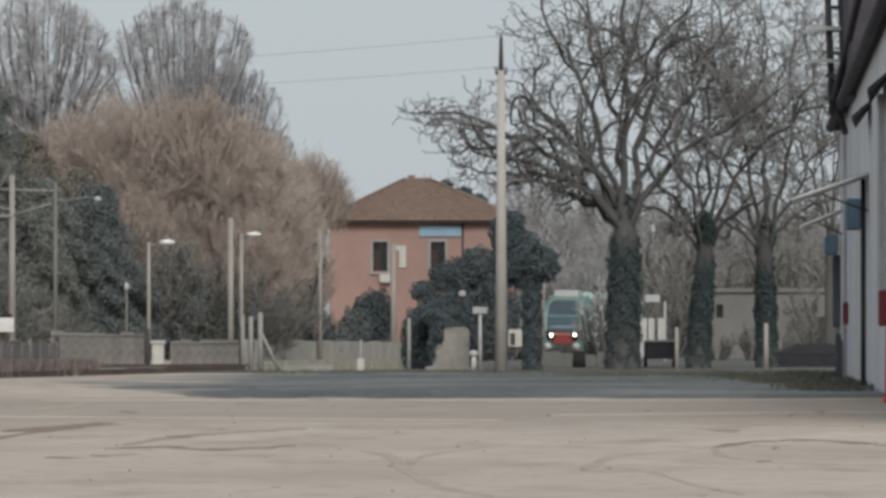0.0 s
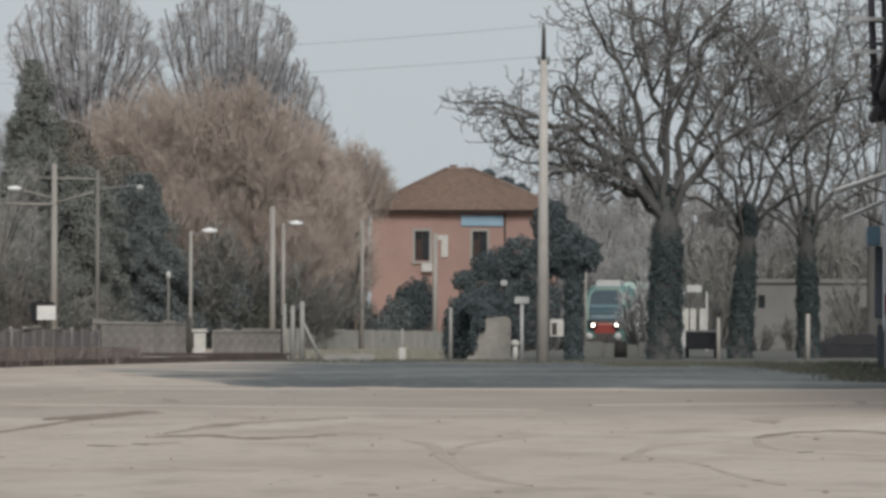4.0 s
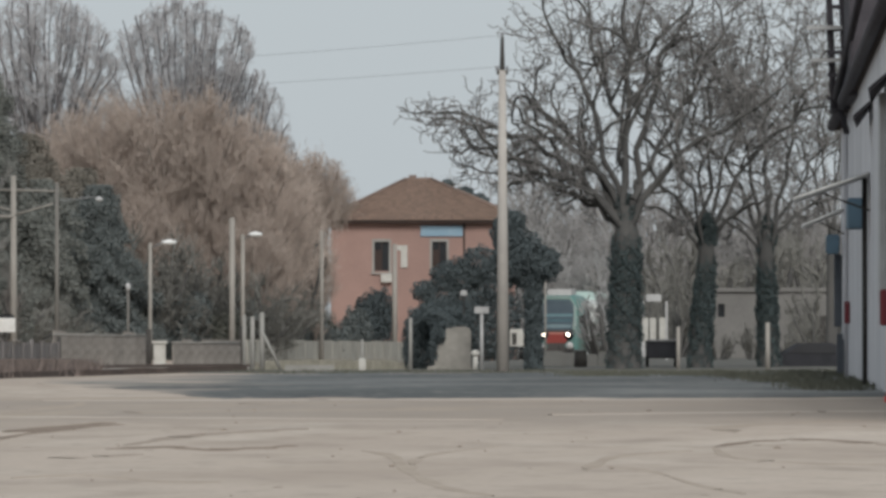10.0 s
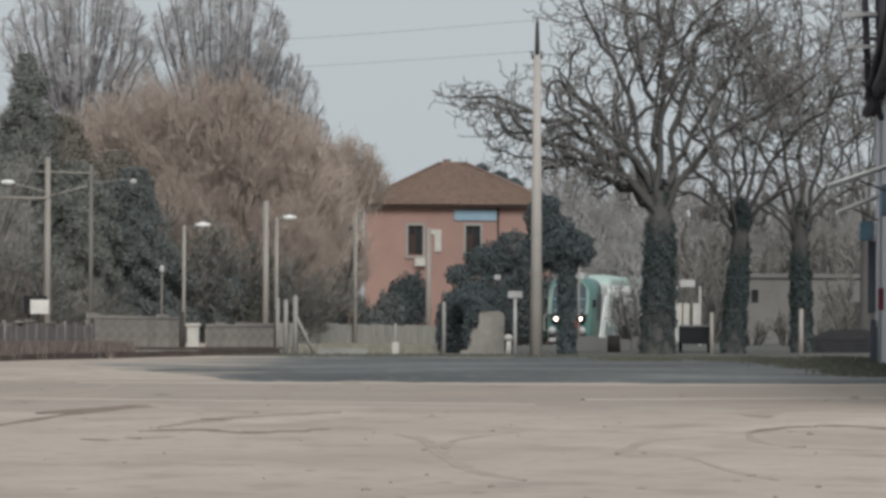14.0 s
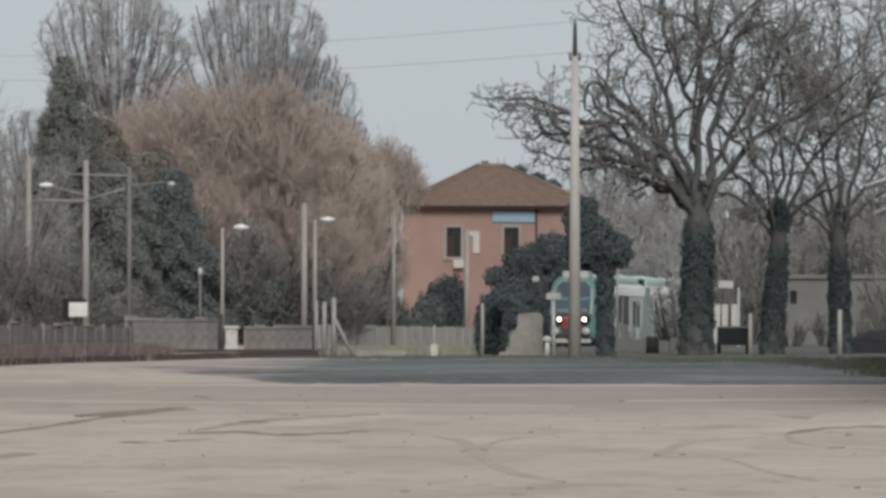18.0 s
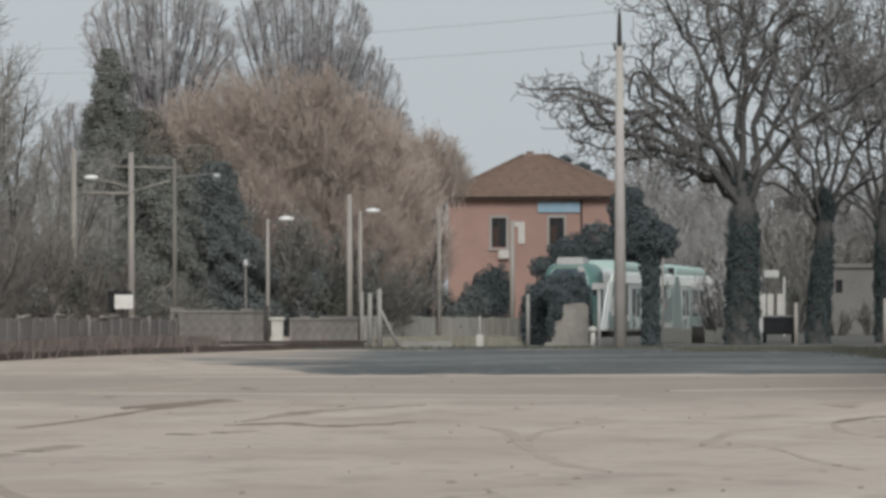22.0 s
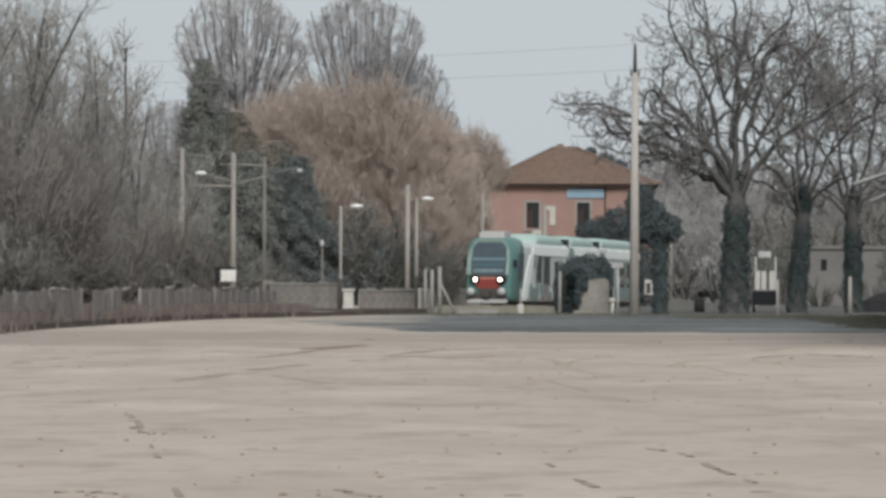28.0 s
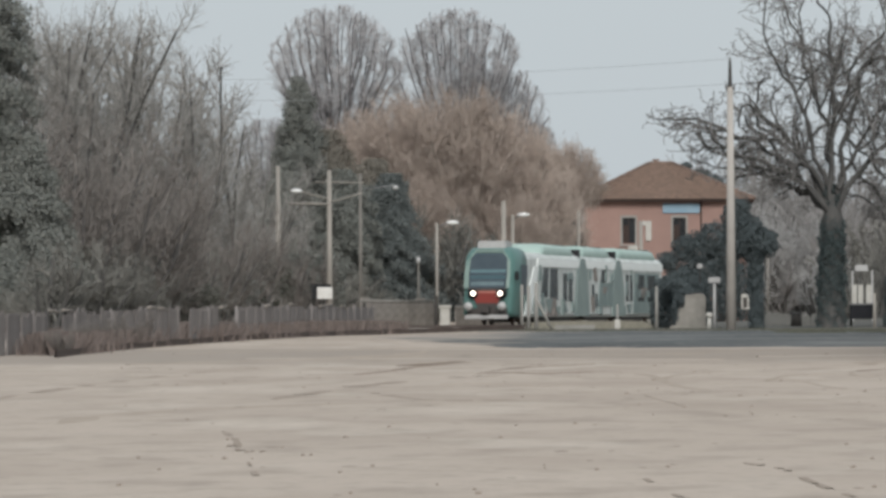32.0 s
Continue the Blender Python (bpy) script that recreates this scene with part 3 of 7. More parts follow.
# ---- station building ----
def station():
    w0, w1, y0, y1, top = -6.9, 4.3, 384, 394, 7.85
    t = tagged(new("station_building"), "two-storey terracotta station house with hipped tile roof", "building")
    t.location.z = SLOPE * 240
    zb = -0.5
    # front wall in pieces round its two openings
    wins = ((-4.25, 4.95, 6.73), (-0.75, 4.95, 6.73))
    th = 0.35
    bm = bmesh.new()
    wall_mesh(bm, w0, w1, zb, top, y0, y0 + th, [(x, x + 0.88, a, b) for x, a, b in wins])
    part("front_wall", bm, M["plaster"], t)
    boxed("side_wall", M["plaster"], t, w0, w0 + th, y0 + th, y1 - th, zb, top)
    boxed("side_wall", M["plaster"], t, w1 - th, w1, y0 + th, y1 - th, zb, top)
    boxed("back_wall", M["plaster"], t, w0, w1, y1 - th, y1, zb, top)
    for x, a, b in wins:
        wd = part("window", (lambda q: (box(q, x, x + 0.88, y0 + 0.16, y0 + 0.2, a, b), q)[1])(bmesh.new()), M["glass"], t)
        bm = bmesh.new()
        for d in ((x - 0.14, x, a - 0.1, b + 0.16), (x + 0.88, x + 1.02, a - 0.1, b + 0.16), (x, x + 0.88, b, b + 0.16)):
            box(bm, d[0], d[1], y0 - 0.03, y0 + 0.15, d[2], d[3])
        part("window_frame", bm, M["pale_concrete"], wd, "pale stone surround")
        boxed("window_sill", M["pale_concrete"], wd, x - 0.2, x + 1.08, y0 - 0.12, y0 + 0.1, a - 0.2, a - 0.1)
        boxed("sash_bar", M["eave"], wd, x + 0.41, x + 0.47, y0 + 0.12, y0 + 0.16, a, b)
        boxed("shutter", M["eave"], wd, x + 0.02, x + 0.4, y0 + 0.1, y0 + 0.14, a, b - 0.5)
    bm = bmesh.new()
    ov = 0.55
    box(bm, w0 - ov, w1 + ov, y0 - ov, y1 + ov, top, top + 0.14)
    part("eave_board", bm, M["eave"], t, "dark timber eaves")
    # hipped roof: four slopes, each laid with rows of tiles
    rx0, rx1, ry, rz = -2.4, -0.8, 389, 10.62
    e0, e1, f0, f1, ez = w0 - ov - 0.1, w1 + ov + 0.1, y0 - ov - 0.1, y1 + ov + 0.1, top + 0.16
    c = [Vector(v) for v in ((e0, f0, ez), (e1, f0, ez), (e1, f1, ez), (e0, f1, ez), (rx0, ry, rz), (rx1, ry, rz))]
    bm = bmesh.new()
    v = [bm.verts.new(q) for q in c]
    for f in ((0, 1, 5, 4), (1, 2, 5), (2, 3, 4, 5), (3, 0, 4), (0, 3, 2, 1)):
        bm.faces.new([v[i] for i in f])
    roof = part("roof", bm, M["tiles"], t, "brown clay tile roof")
    bm = bmesh.new()
    rows_n = 22
    for a, b, p, q in ((c[0], c[1], c[4], c[5]), (c[3], c[0], c[4], c[4]), (c[1], c[2], c[5], c[5])):
        for r in range(rows_n):
            l0, l1 = a.lerp(p, r / rows_n), b.lerp(q, r / rows_n)
            m0, m1 = a.lerp(p, (r + 1) / rows_n), b.lerp(q, (r + 1) / rows_n)
            up = Vector((0, 0, 0.055))
            n = max(1, int((l1 - l0).length / 0.24))
            for i in range(n):
                u0, u1 = (i + 0.08) / n, (i + 0.92) / n
                g = [l0.lerp(l1, u0) + up, l0.lerp(l1, u1) + up, m0.lerp(m1, u1) + up * 0.3, m0.lerp(m1, u0) + up * 0.3]
                bm.faces.new([bm.verts.new(h) for h in g])
    part("tiling", bm, M["tiles_piece"], roof)
    tagged(roof.children[0], kind="stuff")
    for a, b in ((c[0], c[4]), (c[1], c[5]), (c[4], c[5])):
        tubed("ridge_tiles", M["tiles"], roof, a + Vector((0, 0, 0.03)), b + Vector((0, 0, 0.05)), 0.1, 0.1, 6)
    bm = bmesh.new()
    box(bm, -2.15, -1.75, 389.6, 390.1, 10.2, 10.85)
    box(bm, -2.2, -1.7, 389.55, 390.15, 10.85, 10.93)
    part("chimney", bm, M["tiles"], t)
    boxed("name_board", M["blue"], t, -1.45, 1.1, y0 - 0.1, y0 - 0.04, 7.05, 7.7, label="plain blue enamel station board")
    bd = boxed("white_panel", M["cabinet_white"], t, -2.65, -2.25, y0 - 0.09, y0 - 0.03, 5.15, 6.5, label="narrow white panel on the wall")
    boxed("panel_arm", M["cabinet_white"], bd, -2.85, -2.65, y0 - 0.09, y0 - 0.03, 6.2, 6.5)
    tubed("downpipe", M["eave"], t, (1.2, y0 - 0.07, 0), (1.2, y0 - 0.07, top), 0.055, 0.055, 8)
    boxed("wall_unit", M["cabinet_white"], t, -3.85, -3.2, y0 - 0.35, y0 - 0.02, 4.25, 4.75, bevel=0.03, label="white air unit on the wall")


M["tiles_piece"] = leafy("tile_piece", (0.3, 0.205, 0.155), (0.2, 0.14, 0.11))
station()


# ---- posts, lamps, fences ----
def post(name, b, d, h, r, mat, label, category="post", base=None, lean=0.0):
    p = spot(b, d)
    z = lie(p.x, p.y)
    t = thing(name, pose(p.x, p.y, z, 0, lean, 0), label, category)
    tubed("shaft", mat, t, (0, 0, -0.3), (0, 0, h + SLOPE * d - z), r, r * 0.8, 8)
    return t


def platform_lamp(b, d, h, arm, label, r=0.09):
    t = post("platform_lamp", b, d, h, r, M["wood_post"], label, "lamp post")
    z = h + SLOPE * d - t.matrix_basis.translation.z
    s = 1 if arm > 0 else -1
    tubed("arm", M["grey_metal"], t, (0, 0, z - 0.25), (arm * 0.75, -0.15, z + 0.02), 0.035, 0.03, 6)
    bm = bmesh.new()
    ball(bm, (arm, -0.2, z + 0.02), 0.36, 1, 0.5, 0.36, 12)
    head = part("lamp_head", bm, M["lamp_white"], t, "white lamp housing", True)
    boxed("lamp_cover", M["pale_metal"], head, arm - 0.28, arm + 0.28, -0.34, -0.06, z + 0.06, z + 0.13, bevel=0.03)
    return t


platform_lamp(-51.0, 191, 6.05, 0.62, "grey platform lamp post with white lamp head on a short arm", 0.11)
platform_lamp(-74.4, 178, 5.4, 0.85, "grey platform lamp post with long arm and white lamp")
post("wooden_pole", -53.7, 190.5, 6.85, 0.16, M["wood_post"], "plain weathered wooden pole by the platform", "pole")
post("wooden_pole", -31.1, 202.6, 6.5, 0.125, M["wood_post"], "slim grey wooden pole before the station shrubs", "pole")
post("wooden_pole", -12.6, 218.5, 6.15, 0.16, M["wood_post"], "slim weathered wooden pole beside the track", "pole")
sl = post("low_lamp", -80.0, 178, 3.5, 0.06, M["wood_dark"], "low platform post with small white lamp on top", "lamp post")
bm = bmesh.new()
ball(bm, (0, -0.05, 3.72), 0.12, 1, 1, 1.6)
part("lamp_head", bm, M["pale_metal"], sl, "", True)

# double-armed lamp pole and its neighbours
p = spot(-109.0, 158)
z = lie(p.x, p.y)
dl = thing("double_lamp_pole", pose(p.x, p.y, z), "weathered lamp pole with two arms and cross bars", "lamp post")
tubed("shaft", M["wood_post"], dl, (0, 0, -0.2), (0, 0, 7.98), 0.16, 0.11, 10)
tubed("crossbar", M["wood_post"], dl, (-0.7, 0, 7.42), (1.7, 0, 7.36), 0.035, 0.035, 6)
tubed("crossbar", M["wood_post"], dl, (-2.0, -0.1, 6.36), (0.0, -0.1, 6.34), 0.055, 0.055, 6)
for s, l, z0, z1 in ((-1, 1.35, 6.6, 6.92), (1, 1.6, 6.42, 6.85)):
    tubed("arm", M["wood_post"], dl, (s * 0.08, -0.1, z0), (s * l, -0.2, z1), 0.04, 0.035, 6)
bm = bmesh.new()
ball(bm, (-1.58, -0.25, 6.97), 0.3, 1, 0.5, 0.35, 12)
part("lamp_head", bm, M["lamp_white"], dl, "white lamp head", True)
post("wooden_pole", -123.5, 168, 8.2, 0.14, M["wood_post"], "weathered wooden pole among the bare trees", "pole")
q = post("wooden_pole", -98.0, 172, 7.9, 0.1, M["wood_dark"], "weathered wooden pole before the conifer", "pole")
tubed("arm", M["grey_metal"], q, (0, 0, 7.2), (1.75, -0.3, 7.42), 0.03, 0.025, 6)
bm = bmesh.new()
ball(bm, (1.85, -0.3, 7.3), 0.14, 1.2, 0.8, 0.8)
part("lamp_head", bm, M["pale_metal"], q, "small white lamp", True)

p = spot(-111.2, 155)
bxs = thing("signal_box", pose(p.x, p.y, lie(p.x, p.y)), "white box sign with dark back on a post", "sign")
tubed("post", M["dark_post"], bxs, (0.0, 0.05, -0.2), (0.0, 0.05, 1.7), 0.06, 0.05, 8)
boxed("panel", M["white"], bxs, -0.31, 0.42, -0.12, -0.04, 1.7, 2.26, bevel=0.015)
boxed("housing", M["black"], bxs, -0.58, 0.34, -0.03, 0.25, 1.7, 2.4, bevel=0.02, label="black housing")


def fence_panel(t, a, b, h, z, mat, boards):
    """Boards standing side by side between two points, of uneven height."""
    d = (b - a)
    n = max(2, int(d.length / boards))
    ang = math.degrees(math.atan2(d.y, d.x))
    for i in range(n):
        c = a.lerp(b, (i + 0.5) / n)
        hh = h + random.uniform(-0.05, 0.05)
        w = d.length / n
        key = (mat.name, round(hh, 1), round(w, 2))
        if key not in BOARDS:
            bm = bmesh.new()
            box(bm, -w * 0.497, w * 0.497, -0.02, 0.02, -0.15, round(hh, 1) + 0.02)
            BOARDS[key] = mesh_of(bm, "board", mat)
        ob = new("board", BOARDS[key])
        ob.parent = t
        ob.matrix_basis = pose(c.x, c.y, lie(c.x, c.y) + z, 0, random.uniform(-1.2, 1.2) * min(1, 0.3 / boards), ang + random.uniform(-2, 2) * min(1, 0.3 / boards))


BOARDS = {}
M["board_a"] = material("grey_board", (0.4, 0.365, 0.325), 0.95, (0.17, 0.15, 0.135), 2.4, 13, 0.8, stretch=(1, 1, 1.2), vary=0.1)
M["board_b"] = material("old_board", (0.26, 0.238, 0.228), 0.95, (0.13, 0.118, 0.112), 0.9, 6, 0.3, stretch=(1, 1, 0.6), vary=0.2)
fence = thing("board_fence", pose(0, 0, 0), "grey-brown board fence between dark posts beyond the track", "fence")
far_side = Vector((-1, TRACK_A / PACE, 0)).normalized() * 4.6
for d0, d1, h in ((164.0, 175.6, 1.72), (179.3, 189.3, 1.45)):
    a, c = on_track(d0) + far_side, on_track(d1) + far_side
    fence_panel(fence, a, c, h, 0, M["board_a"], 2.3)
    tubed("top_rail", M["pale_concrete"], fence, (a.x, a.y - 0.1, lie(a.x, a.y) + h - 0.08), (c.x, c.y - 0.1, lie(c.x, c.y) + h - 0.08), 0.04, 0.04, 6)
for d0, h in ((164.6, 1.55), (176.0, 1.95), (189.6, 2.2)):
    p = on_track(d0) + far_side
    tubed("fence_post", M["dark_post"], fence, (p.x, p.y - 0.2, lie(p.x, p.y) - 0.3), (p.x, p.y - 0.2, lie(p.x, p.y) + h), 0.13, 0.12, 8)
old = thing("old_fence", pose(0, 0, 0), "low weathered plank fence behind dry grass", "fence")
a, c = spot(-97.5, 141), spot(-259, 77.2)
ry = random.Random(9)
for i in range(40):
    u0, u1 = i / 40 + 0.002, (i + 1) / 40 - 0.002
    p, q = a.lerp(c, u0), a.lerp(c, u1)
    if ry.random() < 0.95:
        fence_panel(old, p, q, 1.12 + ry.uniform(-0.08, 0.05), 0.1, M["board_b"], 0.25)
    z0, z1 = lie(p.x, p.y), lie(q.x, q.y)
    if i % 3 == 0:
        tubed("fence_post", M["board_b"], old, (p.x, p.y - 0.1, z0 - 0.3), (p.x, p.y - 0.1, z0 + 1.3 + ry.uniform(-0.05, 0.06)), 0.06, 0.055, 6)
    if ry.random() < 0.4:
        tubed("rail", M["board_a"], old, (p.x, p.y - 0.14, z0 + 1.27 + ry.uniform(-0.05, 0.05)), (q.x, q.y - 0.14, z1 + 1.27 + ry.uniform(-0.05, 0.05)), 0.045, 0.045, 5)

p = on_track(177.6) + far_side + Vector((0, -0.6, 0))
wp = thing("white_cabinet", pose(p.x, p.y, lie(p.x, p.y)), "weathered white roadside cabinet in the fence gap", "cabinet")
boxed("body", M["cabinet_white"], wp, -0.27, 0.27, -0.24, 0.24, -0.1, 1.3, bevel=0.03)
boxed("cap", M["cabinet_white"], wp, -0.34, 0.34, -0.3, 0.3, 1.3, 1.45, bevel=0.03)
boxed("plinth", M["cabinet_white"], wp, -0.33, 0.31, -0.28, 0.28, -0.1, 0.36, bevel=0.03)

# trestle of pale posts by the crossing
p = spot(-46.5, 145)
tr = thing("barrier_trestle", pose(p.x, p.y, lie(p.x, p.y)), "pale posts with a slanting brace beside the crossing", "barrier")
for x, h, r in ((-0.6, 2.05, 0.075), (-0.3, 2.0, 0.085), (0.05, 2.15, 0.095)):
    tubed("post", M["pale_concrete"], tr, (x, 0, -0.3), (x, 0, h), r, r * 0.9, 8)
tubed("brace", M["pale_concrete"], tr, (0.1, -0.05, 1.35), (0.75, -0.12, 0.02), 0.06, 0.06, 8)
boxed("kerb_bar", M["pale_concrete"], tr, 0.9, 2.7, -0.5, -0.3, -0.2, 0.22)

# low wall along the platform side of the railway
M["wall_panel"] = material("old_wall_panel", (0.43, 0.41, 0.36), 0.95, (0.31, 0.292, 0.255), 0.8, 7, 0.2)
lw = new("platform_wall")
tagged(lw, "low grey concrete wall along the far side of the track", "wall")
u = Vector((TRACK_A, 1, 0)).normalized()
side = Vector((-1, TRACK_A / PACE, 0)).normalized()
pa, pb = on_track(190.2) + side * 4.6, on_track(219) + side * 4.6
d = (pb - pa).length
n = 18
for i in range(n):
    bm = bmesh.new()
    box(bm, -0.09, 0.09, i * d / n + 0.01, (i + 1) * d / n - 0.01, -0.6, 1.14 + random.uniform(-0.03, 0.03), bevel=0.015)
    ob = part("panel", bm, M["wall_panel"], lw)
    ob.matrix_basis = pose(pa.x, pa.y, RAIL, 0, 0, HEADING)
for i in range(n + 1):
    ob = boxed("wall_post", M["wall_panel"], lw, 0.092, 0.115, i * d / n - 0.07, i * d / n + 0.07, -0.6, 1.1)
    ob.matrix_basis = pose(pa.x, pa.y, RAIL, 0, 0, HEADING)

pg = post("marker_post", -20.8, 146, 1.15, 0.06, M["pale_concrete"], "small pale marker post at the road edge", "marker post")
boxed("foot", M["cabinet_white"], pg, -0.13, 0.13, -0.13, 0.13, -0.1, 0.45, bevel=0.02)
post("thin_post", -8.6, 147, 1.95, 0.075, M["pale_concrete"], "thin pale post before the dark bush")
post("grey_post", 59.1, 147, 1.6, 0.08, M["wood_post"], "short grey metal post at the road edge")
post("grey_post", 81.7, 146, 1.75, 0.1, M["wood_post"], "short grey metal post at the road edge")

p = spot(9.4, 147)
ts = thing("crossing_sign", pose(p.x, p.y, lie(p.x, p.y)), "pale board on a post seen edge-on by the crossing", "road sign")
tubed("post", M["pale_metal"], ts, (0, 0, -0.2), (0, 0, 2.2), 0.07, 0.06, 8)
boxed("board", M["pale_metal"], ts, -0.27, 0.27, -0.1, -0.02, 2.1, 2.36, bevel=0.02)
boxed("board_back", M["grey_metal"], ts, -0.2, 0.2, -0.02, 0.05, 2.14, 2.3)
p = spot(7.6, 146.6)
hy = thing("white_hydrant", pose(p.x, p.y, lie(p.x, p.y)), "small white hydrant stump at the road edge", "hydrant")
bm = bmesh.new()
tube(bm, (0, 0, -0.1), (0.04, 0, 0.55), 0.1, 0.09, 10)
part("barrel", bm, M["cabinet_white"], hy, "", True)
bm = bmesh.new()
ball(bm, (0.02, 0, 0.62), 0.17, 1.1, 1, 0.8)
part("cap", bm, M["cabinet_white"], hy, "", True)

M["pier"] = material("weathered_masonry", (0.32, 0.3, 0.268), 0.95, (0.2, 0.19, 0.17), 1.1, 6, 0.5)
p = spot(1.6, 148.5)
cb = thing("stone_pier", pose(p.x, p.y, lie(p.x, p.y)), "pale beige masonry block under the dark bush", "masonry")
bm = bmesh.new()
front = [(-0.78, -0.2), (0.76, -0.2), (0.76, 1.5), (0.6, 1.62), (-0.15, 1.6), (-0.35, 1.2), (-0.55, 0.9)]
a, b = [bm.verts.new((x, -0.4, z)) for x, z in front], [bm.verts.new((x, 0.4, z)) for x, z in front]
bm.faces.new(a), bm.faces.new(b[::-1])
for i in range(7):
    bm.faces.new((a[i], a[(i + 1) % 7], b[(i + 1) % 7], b[i]))
bmesh.ops.bevel(bm, geom=list(bm.edges), offset=0.05, segments=2, affect="EDGES")
part("body", bm, M["pier"], cb)
boxed("foot", M["pier"], cb, -0.9, 0.8, -0.46, 0.42, -0.2, 0.14, bevel=0.04)
p = spot(4.9, 149)
fl = thing("flood_lamp", pose(p.x, p.y, lie(p.x, p.y)), "small white flood lamp on a dark post in the bush", "lamp")
tubed("post", M["dark_post"], fl, (0, 0, -0.2), (0, 0, 2.85), 0.04, 0.03, 6)
boxed("lamp_head", M["pale_metal"], fl, -0.14, 0.12, -0.75, -0.5, 2.76, 2.98, bevel=0.04)
tubed("arm", M["dark_post"], fl, (0, 0, 2.8), (0, -0.5, 2.86), 0.025, 0.025, 5)


# ---- shed on the yard's edge ----
def shed():
    a, b = Vector((8.7, 66 * PACE, 0)), Vector((13.2, 132 * PACE, 0))
    u = (b - a).normalized()
    L = (b - a).length
    ang = math.degrees(math.atan2(u.y, u.x)) - 90
    t = thing("shed", pose(a.x, a.y, lie(a.x, a.y), 0, 0, ang) @ pose(0, 0, 0, math.degrees(SLOPE / PACE), 0, 0), "tall grey sheet-metal shed with sloping eaves and awnings", "shed")
    # local: y along the wall towards the railway, x to the inside
    zt = lambda y: 8.42 + 0.0135 * (L - y)
    bm = bmesh.new()
    prof = [(0, -0.2), (L, -0.2), (L, zt(L)), (0, zt(0))]
    f = [bm.verts.new((x, y, z)) for x in (0.12, 9) for y, z in prof]
    for i in range(4):
        j = (i + 1) % 4
        bm.faces.new((f[i], f[j], f[4 + j], f[4 + i]))
    bm.faces.new(f[:4]), bm.faces.new(f[4:][::-1])
    body = part("body", bm, M["shed_sheet"], t)
    n = 40
    for i in range(n):
        y0, y1 = L * i / n, L * (i + 1) / n - 0.02
        bm = bmesh.new()
        v = [(0.115, y0, -0.2), (0.115, y1, -0.2), (0.115, y1, zt(y1) - 0.05), (0.115, y0, zt(y0) - 0.05)]
        w = [(0.04, y0 + 0.3, -0.2), (0.04, y1 - 0.3, -0.2), (0.04, y1 - 0.3, zt(y1) - 0.05), (0.04, y0 + 0.3, zt(y0) - 0.05)]
        vs, ws = [bm.verts.new(q) for q in v], [bm.verts.new(q) for q in w]
        bm.faces.new(ws)
        for k in range(4):
            bm.faces.new((vs[k], vs[(k + 1) % 4], ws[(k + 1) % 4], ws[k]))
        part("sheet", bm, M["shed_sheet_v"], body)
    bm = bmesh.new()
    for y0, y1 in ((0, L),):
        v = [bm.verts.new(q) for q in ((-0.08, -0.4, zt(0) + 0.05), (-0.08, L + 0.5, zt(L) + 0.02), (9, L + 0.5, zt(L) + 0.4), (9, -0.4, zt(0) + 0.45),
                                       (-0.08, -0.4, zt(0) - 0.2), (-0.08, L + 0.5, zt(L) - 0.25), (9, L + 0.5, zt(L) + 0.3), (9, -0.4, zt(0) + 0.35))]
        for q in ((0, 1, 2, 3), (7, 6, 5, 4), (0, 4, 5, 1), (1, 5, 6, 2), (2, 6, 7, 3), (3, 7, 4, 0)):
            bm.faces.new([v[i] for i in q])
    part("roof", bm, M["eave"], t, "dark overhanging eaves")
    slab = ((0, 1, 2, 3), (7, 6, 5, 4), (0, 4, 5, 1), (1, 5, 6, 2), (2, 6, 7, 3), (3, 7, 4, 0))
    tubed("gutter", M["steel_dark"], t, (-0.24, -0.4, zt(0) - 0.1), (-0.24, L + 0.4, zt(L) - 0.12), 0.17, 0.17, 10, "dark half-round gutter")
    tubed("downpipe", M["dark_post"], t, (-0.06, L - 37.3, 0), (-0.06, L - 37.3, 5.7), 0.07, 0.07, 8)
    tubed("downpipe", M["shed_sheet"], t, (-0.05, L - 12, 0), (-0.05, L - 12, zt(L - 12)), 0.06, 0.06, 8, "grey-painted downpipe")
    boxed("door", M["dark_post"], t, -0.03, 0.028, L - 66.5, L - 59.4, -0.1, 7.1, label="dark tall doorway")
    boxed("door_frame", M["pale_metal"], t, -0.1, 0.03, L - 55.2, L - 53.4, 2.2, 7.4, label="pale cover strip beside the doorway")
    boxed("door_frame", M["pale_metal"], t, -0.1, 0.03, L - 71.5, L - 67.0, -0.1, 7.0)
    for y0, y1, z in ((L - 60.0, L - 54.0, 7.25), (L - 43.0, L - 38.5, 7.15)):
        bm = bmesh.new()
        v = [bm.verts.new(q) for q in ((-0.5, y0, z), (-0.3, y1, z - 0.1), (0.03, y1, z + 0.35), (0.03, y0, z + 0.45), (-0.5, y0, z + 0.1), (-0.3, y1, z), (0.03, y1, z + 0.45), (0.03, y0, z + 0.55))]
        for q in slab:
            bm.faces.new([v[i] for i in q])
        part("door_hood", bm, M["steel_dark"], t, "dark sheet hood over the doorway")
    for y, z, l, dz, w in ((L - 39.6, 5.03, 2.0, 0.7, 3.6), (L - 11.2, 4.74, 1.35, 0.58, 3.4)):
        bm = bmesh.new()
        v = [bm.verts.new(q) for q in ((0, y, z + dz), (-l, y, z), (-l, y + w, z), (0, y + w, z + dz), (0, y, z + dz + 0.09), (-l, y, z + 0.09), (-l, y + w, z + 0.09), (0, y + w, z + dz + 0.09))]
        for q in slab:
            bm.faces.new([v[i] for i in q])
        aw = part("awning", bm, M["pale_metal"], t, "pale sheet awning")
